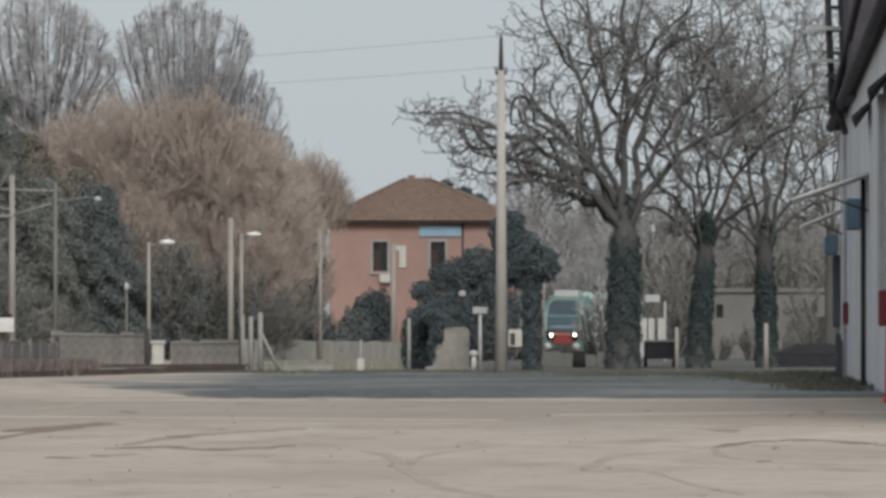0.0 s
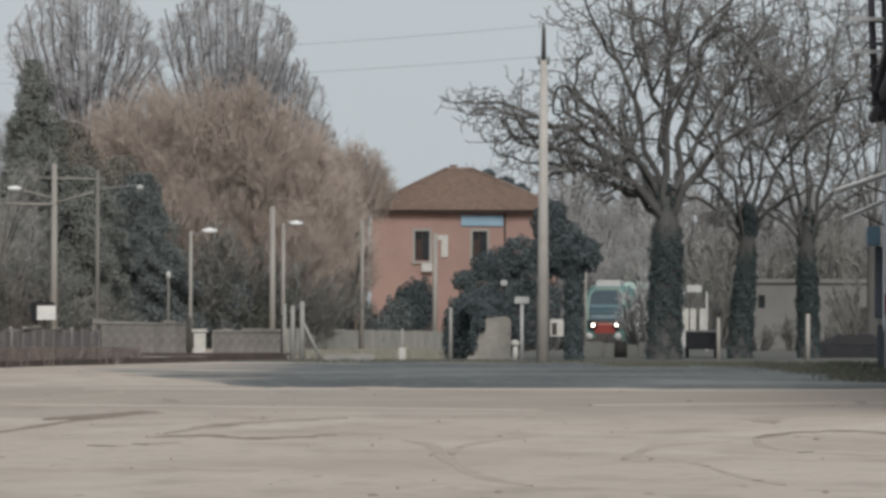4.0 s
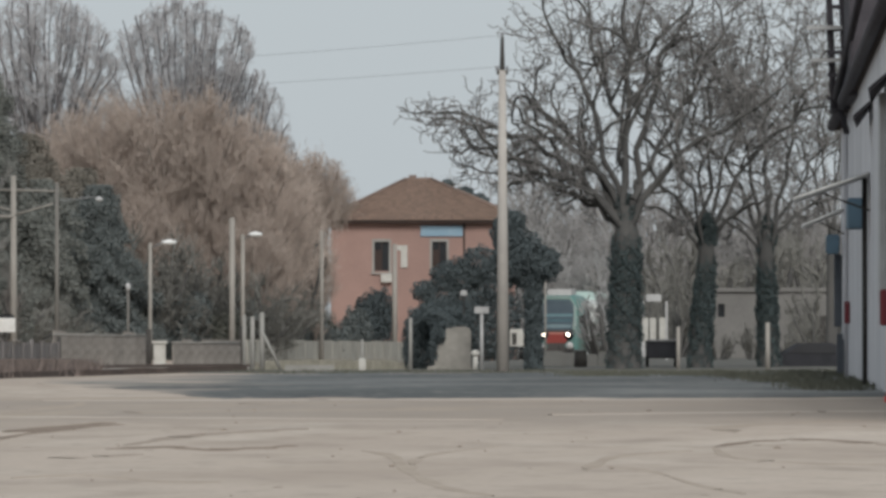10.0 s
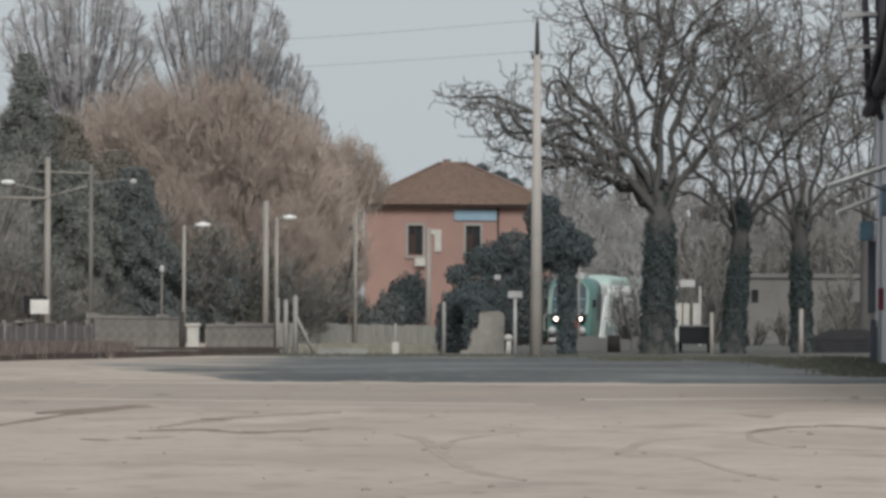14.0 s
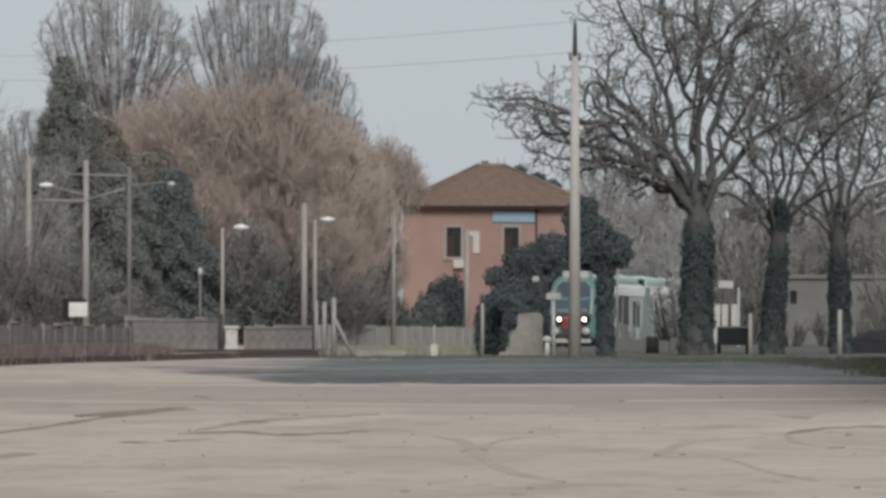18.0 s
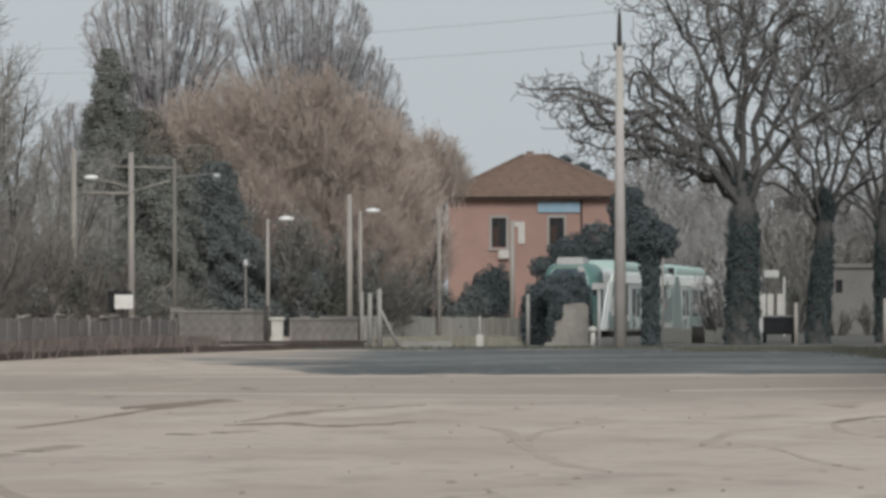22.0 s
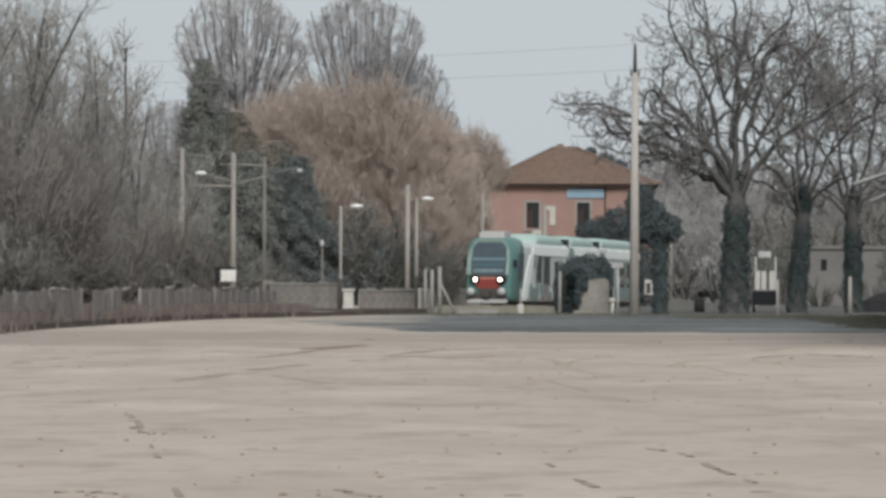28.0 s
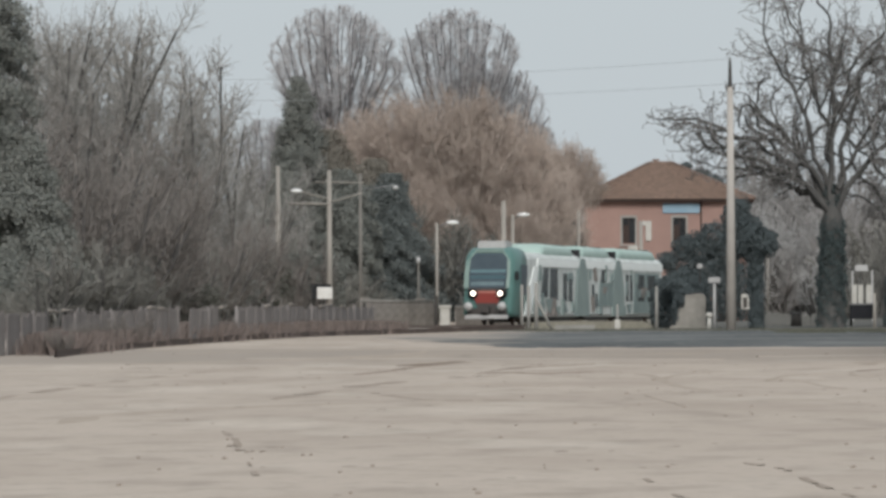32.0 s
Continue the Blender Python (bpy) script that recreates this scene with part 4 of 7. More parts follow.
        tubed("edge_rail", M["white"], aw, (0.0, y - 0.03, z + dz + 0.06), (-l - 0.05, y - 0.03, z + 0.06), 0.04, 0.04, 6)
        tubed("stay", M["dark_post"], aw, (-l * 0.62, y + 0.1, z + dz * 0.3), (0.02, y + 0.1, z - 0.25), 0.03, 0.03, 6)
    boxed("blue_panel", M["blue_dull"], t, -0.42, 0.03, L - 33.0, L - 30.0, 4.4, 5.25, bevel=0.03, label="faded blue box below the awning")
    boxed("blue_box", M["blue_dull"], t, -0.5, -0.05, L - 2.5, L - 1.5, 4.0, 4.65, bevel=0.05, label="blue box on the wall")
    boxed("red_box", M["dark_red"], t, -0.14, 0.03, L - 14.0, L - 13.6, 1.7, 2.4, bevel=0.03, label="dull red hose box")
    for y, z0, z1, d in ((L - 1.0, 1.6, 4.0, 0.3), (L - 2.4, 0.0, 1.4, 0.2), (L - 5.6, 0.0, 1.2, 0.3)):
        boxed("wall_cabinet", M["cabinet_grey"], t, -d * 0.7, 0.03, y - 0.5, y + 0.5, z0, z1, bevel=0.03)
    # dark steel conveyor frame rising against the eaves
    y = L - 16.5
    for x in (-0.62, -0.22):
        tubed("conveyor_leg", M["steel_dark"], t, (x + 0.12, y, 8.3), (x - 0.1, y, 13.5), 0.11, 0.1, 6)
    for k in range(7):
        boxed("conveyor_tread", M["steel_dark"], t, -0.7, -0.1, y - 0.1, y + 0.1, 8.6 + 0.7 * k, 8.72 + 0.7 * k)
    for z, x in ((9.75, -1.2), (10.75, -1.35), (11.8, -1.4)):
        boxed("conveyor_rung", M["pale_metal"], t, x, -0.25, y - 0.35, y - 0.2, z, z + 0.12, label="pale bracket arm")
    tubed("conveyor_chute", M["steel_dark"], t, (-0.5, y + 2, 8.3), (0.25, y - 24, 12.6), 0.12, 0.12, 8)
    tubed("conveyor_strut", M["steel_dark"], t, (-0.05, y + 3, 7.7), (-0.55, y + 0.5, 9.2), 0.1, 0.1, 6)
    boxed("hopper_wall", M["steel_dark"], t, -0.2, 0.6, y - 9.0, y - 0.5, 8.4, 13.2, label="dark sheet hopper side")


M["steel_dark"] = material("dark_purple_steel", (0.078, 0.07, 0.078), 0.75, (0.045, 0.041, 0.047), 1.0, 8, 0.2)
M["cabinet_grey"] = material("slate_cabinet_paint", (0.12, 0.13, 0.15), 0.7, (0.08, 0.088, 0.1), 1.5, 8)
M["blue_dull"] = material("faded_blue_paint", (0.13, 0.21, 0.27), 0.6, (0.1, 0.155, 0.2), 1.5, 8)
M["shed_sheet_v"] = material("shed_sheet_piece", (0.7, 0.685, 0.7), 0.6, (0.5, 0.488, 0.5), 0.5, 6, 0.15, stretch=(1, 1, 0.25), vary=0.05)
shed()
p = spot(113.6, 86)
rp = thing("red_standpipe", pose(p.x, p.y, lie(p.x, p.y)), "bright red standpipe column with dark red hose box", "standpipe")
tubed("column", M["rust_red"], rp, (0, 0, -0.1), (0, 0, 1.62), 0.17, 0.155, 14)
tubed("base", M["rust_red"], rp, (0, 0, -0.1), (0, 0, 0.12), 0.22, 0.22, 14)
boxed("hose_box", M["dark_red"], rp, -0.3, 0.14, -0.16, 0.16, 1.66, 2.45, bevel=0.03)
tubed("neck", M["dark_red"], rp, (-0.03, 0, 1.6), (-0.03, 0, 1.7), 0.1, 0.1, 10)


# ---- low grey building and small things beyond the trees ----
def low_building():
    t = thing("low_building", pose(16.4, 196 * PACE, lie(16.4, 196 * PACE), 0, 0, -2), "low grey rendered outbuilding with a small dark window", "building")
    w = 3.8
    wx = -2.85
    bm = bmesh.new()
    wall_mesh(bm, -w, w, -0.6, 3.3, 0, 0.3, [(wx, wx + 0.34, 2.05, 2.7)])
    part("front_wall", bm, M["low_wall"], t)
    boxed("side_wall", M["low_wall"], t, -w, -w + 0.3, 0.3, 5.7, -0.6, 3.3)
    boxed("side_wall", M["low_wall"], t, w - 0.3, w, 0.3, 5.7, -0.6, 3.3)
    boxed("back_wall", M["low_wall"], t, -w, w, 5.7, 6, -0.6, 3.3)
    boxed("roof", M["low_wall"], t, -w - 0.15, w + 0.15, -0.15, 6.15, 3.3, 3.5, label="flat concrete roof slab")
    boxed("window", M["glass"], t, wx, wx + 0.34, 0.12, 0.16, 2.05, 2.7)
    for x in (-0.9, 1.5):
        boxed("pilaster", M["low_wall"], t, x, x + 0.25, -0.08, 0, -0.4, 3.3)
    boxed("door", M["dark_post"], t, 2.1, 3.0, -0.04, 0.0, -0.3, 2.1)


low_building()
p = spot(53.2, 186)
kb = thing("white_kiosk", pose(p.x, p.y, lie(p.x, p.y)), "white framed garden kiosk between the tree trunks", "kiosk")
for x in (-0.45, -0.1, 0.35):
    boxed("panel", M["cabinet_white"], kb, x - 0.14, x + 0.14, -0.05, 0.02, 0.85, 2.0, bevel=0.01)
boxed("base", M["pale_metal"], kb, -0.62, 0.62, -0.04, 0.9, 0.2, 0.85)
boxed("roof", M["pale_metal"], kb, -0.4, 0.3, -0.1, 1.0, 2.75, 3.1, bevel=0.03)
boxed("frame", M["pale_metal"], kb, -0.6, -0.5, 0, 0.1, -0.2, 2.8)
boxed("frame", M["pale_metal"], kb, 0.5, 0.6, 0, 0.1, -0.2, 2.8)


p = spot(18.2, 232)
nb = thing("notice_box", pose(p.x, p.y, SLOPE * 232, 0, 0, 12), "weathered white notice box on a dark post", "notice box")
boxed("body", M["cabinet_white"], nb, -0.4, 0.4, -0.1, 0.1, 0.4, 1.42, bevel=0.03)
boxed("opening", M["dark_post"], nb, -0.3, -0.02, -0.112, -0.09, 0.5, 1.2)
tubed("post", M["dark_post"], nb, (0, 0, -0.8), (0, 0, 0.4), 0.06, 0.06, 8)
p = spot(34.0, 159)
gw = thing("garden_wall", pose(p.x, p.y, lie(p.x, p.y)), "low worn beige rendered wall beyond the verge", "wall")
for x, w, h in ((-1.5, 0.9, 0.62), (-0.62, 0.5, 0.56), (-0.1, 0.85, 0.5), (0.77, 0.7, 0.6)):
    boxed("panel", M["pale_concrete"], gw, x, x + w - 0.02, -0.14, 0.14, -0.2, h, bevel=0.05)
p = spot(34.6, 250)
wp = thing("white_post", pose(p.x, p.y, lie(p.x, p.y)), "short wide white post before the garden wall", "post")
boxed("plank", M["cabinet_white"], wp, -0.24, 0.24, -0.05, 0.05, -0.1, 2.6, bevel=0.02)
p = spot(34.4, 156.5)
wb = thing("waste_barrel", pose(p.x, p.y, lie(p.x, p.y)), "dark round waste barrel on the verge", "barrel")
tubed("drum", M["dark_post"], wb, (0, 0, -0.05), (0, 0, 0.66), 0.27, 0.25, 14)
tubed("rim", M["grey_metal"], wb, (0, 0, 0.64), (0, 0, 0.69), 0.27, 0.27, 14)
post("thin_post", 25.5, 165, 3.6, 0.05, M["wood_post"], "tall pale pole beside the dark evergreen", "pole")


def parked_car(m, label):
    t = thing("parked_car", m, label, "car")
    bm = bmesh.new()
    prof = [(-2.0, 0.35), (-2.05, 0.75), (-1.9, 0.95), (-1.2, 1.0), (-0.6, 1.42), (0.7, 1.45), (1.5, 1.05), (2.0, 0.9), (2.05, 0.4)]
    a = [bm.verts.new((x, -0.82 + (0.14 if z > 1.1 else 0), z)) for x, z in prof]
    b = [bm.verts.new((x, 0.82 - (0.14 if z > 1.1 else 0), z)) for x, z in prof]
    bm.faces.new(a[::-1]), bm.faces.new(b)
    for i in range(len(prof)):
        j = (i + 1) % len(prof)
        bm.faces.new((a[i], a[j], b[j], b[i]))
    bmesh.ops.bevel(bm, geom=list(bm.edges), offset=0.05, segments=2, affect="EDGES")
    part("body", bm, M["car_dark"], t)
    bm = bmesh.new()
    v = [bm.verts.new(q) for q in ((-1.05, -0.83, 1.02), (1.3, -0.83, 1.02), (0.65, -0.7, 1.38), (-0.55, -0.7, 1.38))]
    bm.faces.new(v)
    part("side_window", bm, M["black"], t)
    for x in (-1.3, 1.3):
        w = tubed("wheel", M["black"], t, (x, -0.86, 0.31), (x, -0.66, 0.31), 0.31, 0.31, 16)
        tubed("rim", M["grey_metal"], w, (x, -0.875, 0.31), (x, -0.8, 0.31), 0.18, 0.18, 12)
        w = tubed("wheel", M["black"], t, (x, 0.66, 0.31), (x, 0.86, 0.31), 0.31, 0.31, 16)


p = spot(92.8, 158)
parked_car(pose(p.x, p.y, lie(p.x, p.y) - 0.5, 0, 0, 4), "dark parked car half hidden behind the road edge")
p = spot(54.8, 156)
tl = thing("dark_trailer", pose(p.x, p.y, lie(p.x, p.y)), "dark low trailer box beneath the bare trees", "trailer")
boxed("box", M["car_dark"], tl, -0.6, 0.6, -0.9, 0.9, 0.35, 1.1, bevel=0.05)
boxed("rail", M["grey_metal"], tl, -0.62, 0.62, -0.95, -0.9, 1.02, 1.1)
for x in (-0.62, 0.5):
    tubed("wheel", M["black"], tl, (x, 0, 0.28), (x + 0.12, 0, 0.28), 0.28, 0.28, 14)


# ---- trees ----
def fast_mesh(name, verts, quads, mat):
    me = bpy.data.meshes.new(name)
    nv, nf = len(verts), len(quads)
    me.vertices.add(nv)
    me.vertices.foreach_set("co", np.ascontiguousarray(verts, dtype=np.float32).ravel())
    me.loops.add(nf * 4)
    me.loops.foreach_set("vertex_index", np.ascontiguousarray(quads, dtype=np.int32).ravel())
    me.polygons.add(nf)
    me.polygons.foreach_set("loop_start", np.arange(0, nf * 4, 4, dtype=np.int32))
    me.update(calc_edges=True)
    me.validate()
    me.materials.append(mat)
    return me


def unit(v):
    return v / np.maximum(np.linalg.norm(v, axis=-1, keepdims=True), 1e-9)


def prisms(segs, sides):
    """Tapered prisms along segments (p, q, r0, r1)."""
    p, q, r0, r1 = segs
    d = unit(q - p)
    h = np.where(np.abs(d[:, 2:3]) < 0.9, np.array([[0, 0, 1.0]]), np.array([[1.0, 0, 0]]))
    a = unit(np.cross(d, h))
    b = np.cross(d, a)
    ang = np.arange(sides) * 2 * np.pi / sides
    ring = a[:, None, :] * np.cos(ang)[None, :, None] + b[:, None, :] * np.sin(ang)[None, :, None]
    v = np.concatenate([p[:, None, :] + ring * r0[:, None, None], q[:, None, :] + ring * r1[:, None, None]], 1)
    n = len(p)
    base = (np.arange(n) * 2 * sides)[:, None]
    i = np.arange(sides)
    j = (i + 1) % sides
    f = np.stack([base + i, base + j, base + j + sides, base + i + sides], -1).reshape(-1, 4)
    return v.reshape(-1, 3), f


def grow(rng, start, direction, length, radius, plan, lift=0.05, bowed=None):
    """Branches, generation by generation. plan: (steps, wiggle, children, angle from, angle to, length share, radius share, first child at)."""
    start, direction = np.array(start, float), unit(np.array(direction, float))
    length, radius = np.array(length, float), np.array(radius, float)
    out = []
    for steps, wig, kids, a0, a1, share, thin, first in plan:
        n = len(start)
        pts, dirs = [start], [direction]
        d = direction
        for s in range(steps):
            if bowed is None:
                d = unit(d + rng.normal(0, wig, (n, 3)) + np.array([0, 0, lift]))
                pts.append(pts[-1] + d * (length / steps)[:, None])
            else:
                u = (s + 1) / steps
                pts.append(start * (1 - u) ** 2 + bowed[0] * 2 * u * (1 - u) + bowed[1] * u * u + rng.normal(0, wig * 0.75, (n, 3)) * (length / steps)[:, None])
                d = unit(pts[-1] - pts[-2])
            dirs.append(d)
        bowed = None
        taper = np.linspace(1, 0.45 if kids else 0.3, steps + 1)
        out.append((np.concatenate(pts[:-1]), np.concatenate(pts[1:]), np.concatenate([radius * c for c in taper[:-1]]), np.concatenate([radius * c for c in taper[1:]])))
        if not kids:
            break
        P, D = np.stack(pts, 1), np.stack(dirs, 1)
        u = first + (1 - first) * (np.arange(kids)[None, :] + rng.uniform(0, 1, (n, kids))) / kids
        u[:, -1] = 1.0
        k = np.minimum((u * steps).astype(int), steps - 1)
        f = u * steps - k
        rows = np.arange(n)[:, None]
        c = P[rows, k] * (1 - f)[..., None] + P[rows, k + 1] * f[..., None]
        pd = D[rows, k + 1]
        side = unit(np.cross(pd, rng.normal(0, 1, (n, kids, 3))))
        ang = np.radians(rng.uniform(a0, a1, (n, kids)))
        ang[:, -1] *= 0.5
        nd = pd * np.cos(ang)[..., None] + side * np.sin(ang)[..., None]
        nl = (length[:, None] * share * rng.uniform(0.65, 1.2, (n, kids))) * (1.25 - 0.5 * u)
        nr = radius[:, None] * thin * (1.15 - 0.4 * u)
        start, direction, length, radius = c.reshape(-1, 3), nd.reshape(-1, 3), nl.ravel(), nr.ravel()
    return out


def join(lists):
    return tuple(np.concatenate([s[i] for s in lists]) for i in range(4))


def leaf_cards(rng, centres, n, size, flat=1.0):
    """Small four-cornered leaf clumps scattered through ellipsoids (x, y, z, rx, ry, rz)."""
    c = np.array(centres, float)
    vol = (c[:, 3] * c[:, 4] * c[:, 5]) ** 0.67
    pick = rng.choice(len(c), n, p=vol / vol.sum())
    d = unit(rng.normal(0, 1, (n, 3))) * (rng.uniform(0.2, 1, (n, 1)) ** 0.4)
    d *= 1 + 0.16 * np.sin(d[:, :1] * 7 + pick[:, None]) * np.cos(d[:, 2:] * 6 + pick[:, None] * 2)
    pos = c[pick, :3] + d * c[pick, 3:]
    out = unit(d + np.array([[0, 0, 0.25]]) + rng.normal(0, 0.85, (n, 3)))
    a = unit(np.cross(out, rng.normal(0, 1, (n, 3))))
    b = np.cross(out, a) * flat
    s = rng.uniform(0.6, 1.3, (n, 1)) * size
    v = np.stack([pos - a * s, pos - b * s * 0.6, pos + a * s, pos + b * s * 0.6], 1).reshape(-1, 3)
    return v, np.arange(n * 4).reshape(-1, 4)


def stem_parts(t, segs, steps, sides=6, name="stem", mat="bark"):
    """One rounded, tapered part for each stem, from segments listed step by step."""
    p, q, r0, r1 = segs
    n = len(p) // steps
    ang = np.arange(sides) * 2 * np.pi / sides
    for i in range(n):
        k = np.arange(steps) * n + i
        pts = np.vstack([p[k], q[k[-1:]]])
        rad = np.append(r0[k], r1[k[-1]])
        d = unit(np.gradient(pts, axis=0))
        a = unit(np.cross(d, np.array([[0.0, 1.0, 0.05]])))
        b = np.cross(d, a)
        v = pts[:, None, :] + (a[:, None, :] * np.cos(ang)[None, :, None] + b[:, None, :] * np.sin(ang)[None, :, None]) * rad[:, None, None]
        j = np.arange(sides)
        f = np.concatenate([np.stack([s * sides + j, s * sides + (j + 1) % sides, (s + 1) * sides + (j + 1) % sides, (s + 1) * sides + j], 1) for s in range(steps)])
        add_part(t, name, v.reshape(-1, 3), f, M[mat])


def tree_thing(name, m, label, category="tree", group=""):
    return thing(name, m, label, category, group)


def add_part(t, name, verts, faces, mat, label=""):
    ob = new(name, fast_mesh(name, verts, faces, mat))
    ob.parent = t
    return tagged(ob, label)


def broad_tree(seed, m, label, trunk_r, fork, height, ivy_top, aims, lean=(0, 0), twig="twig_grey", kids=(6, 5, 4, 4)):
    """A big bare broadleaf tree: an ivy-clad trunk, a fork into limbs, and a wide net of twigs."""
    rng = np.random.default_rng(seed)
    t = tree_thing("bare_tree", m, label)
    tp = [np.array([0, 0, -0.3]), np.array([lean[0] * 0.3, lean[1] * 0.3, fork * 0.4]), np.array([lean[0] * 0.7, lean[1] * 0.7, fork * 0.75]), np.array([lean[0], lean[1], fork]), np.array([lean[0] * 1.1, lean[1], fork + 1.1])]
    tr = [trunk_r * 1.25, trunk_r * 0.95, trunk_r * 0.88, trunk_r * 0.86, trunk_r * 0.42]
    trunk = (np.array(tp[:-1]), np.array(tp[1:]), np.array(tr[:-1]), np.array(tr[1:]))
    v, f = prisms(trunk, 12)
    add_part(t, "trunk", v, f, M["bark"])
    n = len(aims)
    d = np.array(aims, float)
    s = np.tile(tp[3], (n, 1)) + rng.uniform(-0.12, 0.12, (n, 3)) - np.array([0, 0, 1]) * np.maximum(0, 2.2 - d[:, 2:3]) * 0.3
    end = s + d
    bend = s + d * np.array([[0.3, 0.3, 0.58]]) + np.array([[0, 0, 0.6]])
    L = np.linalg.norm(d, axis=1)
    gens = grow(rng, s, d, L, trunk_r * rng.uniform(0.19, 0.29, n), [
        (10, 0.2, kids[0], 25, 62, 0.45, 0.55, 0.34),
        (7, 0.3, kids[1], 28, 68, 0.56, 0.54, 0.2),
        (6, 0.33, kids[2], 30, 78, 0.55, 0.58, 0.15),
        (4, 0.38, kids[3], 30, 80, 0.6, 0.7, 0.1),
        (3, 0.4, 0, 0, 0, 0, 0, 0)], lift=0.05, bowed=(bend, end))
    v, f = prisms(join(gens[:2]), 7)
    add_part(t, "branchwork", v, f, M["bark"])
    p, q, r0, r1 = join(gens[2:])
    v, f = prisms((p, q, np.maximum(r0, 0.022), np.maximum(r1, 0.015)), 3)
    tagged(add_part(t, "crown", v, f, M[twig]), kind="stuff")
    if ivy_top:
        cs = [(lean[0] * z / fork, lean[1] * z / fork, z, trunk_r * (1.32 - 0.14 * z / fork), trunk_r * 1.25, 0.7) for z in np.arange(0.1, ivy_top - 0.5, 0.45)]
        cs += [(lean[0], lean[1], ivy_top - 0.4 + 0.35 * k, trunk_r * (1.12 - 0.2 * k), trunk_r * (1.1 - 0.2 * k), 0.5) for k in range(4)]
        cs += [tuple(s[k] + (end[k] - s[k]) * np.array([0.3, 0.3, 0.55]) * u + np.array([0, 0, 0.3])) + (0.24, 0.24, 0.4) for k in range(0, n, 2) for u in (0.08, 0.2)]
        v, f = leaf_cards(rng, cs, 42000, 0.052)
        add_part(t, "ivy", v, f, M["ivy"], "dark ivy on the trunk")
    return t


def brush_tree(seed, m, label, height, width, stems, mat, up=0.9, twigs=(9, 8, 6), name="bare_tree", thick=1.0, shape=1.0, share=0.36, spread=(18, 45)):
    """A many-stemmed bare tree whose fine twigs make a soft mass."""
    rng = np.random.default_rng(seed)
    t = tree_thing(name, m, label)
    az = rng.uniform(0, 2 * np.pi, stems)
    r = np.sqrt(rng.uniform(0, 1, stems))
    s = np.stack([np.cos(az) * r * width * 0.16, np.sin(az) * r * width * 0.16, np.full(stems, -0.3)], 1)
    d = np.stack([np.cos(az) * r * (width / height), np.sin(az) * r * (width / height), np.full(stems, up)], 1)
    L = height * (1.02 - 0.3 * r * shape) * rng.uniform(0.85, 1.05, stems) * 0.86
    gens = grow(rng, s, d, L, np.full(stems, 0.11 * thick) * rng.uniform(0.7, 1.4, stems), [
        (8, 0.07, twigs[0], spread[0], spread[1], share, 0.5, 0.22),
        (5, 0.12, twigs[1], spread[0], spread[1] + 8, 0.55, 0.55, 0.12),
        (3, 0.15, twigs[2], spread[0], spread[1] + 12, 0.55, 0.7, 0.1),
        (2, 0.18, 0, 0, 0, 0, 0, 0)], lift=0.06)
    stem_parts(t, gens[0], 8)
    p, q, r0, r1 = join(gens[1:])
    v, f = prisms((p, q, np.maximum(r0, 0.012 * thick), np.maximum(r1, 0.009 * thick)), 3)
    tagged(add_part(t, "crown", v, f, M[mat]), kind="stuff")
    return t


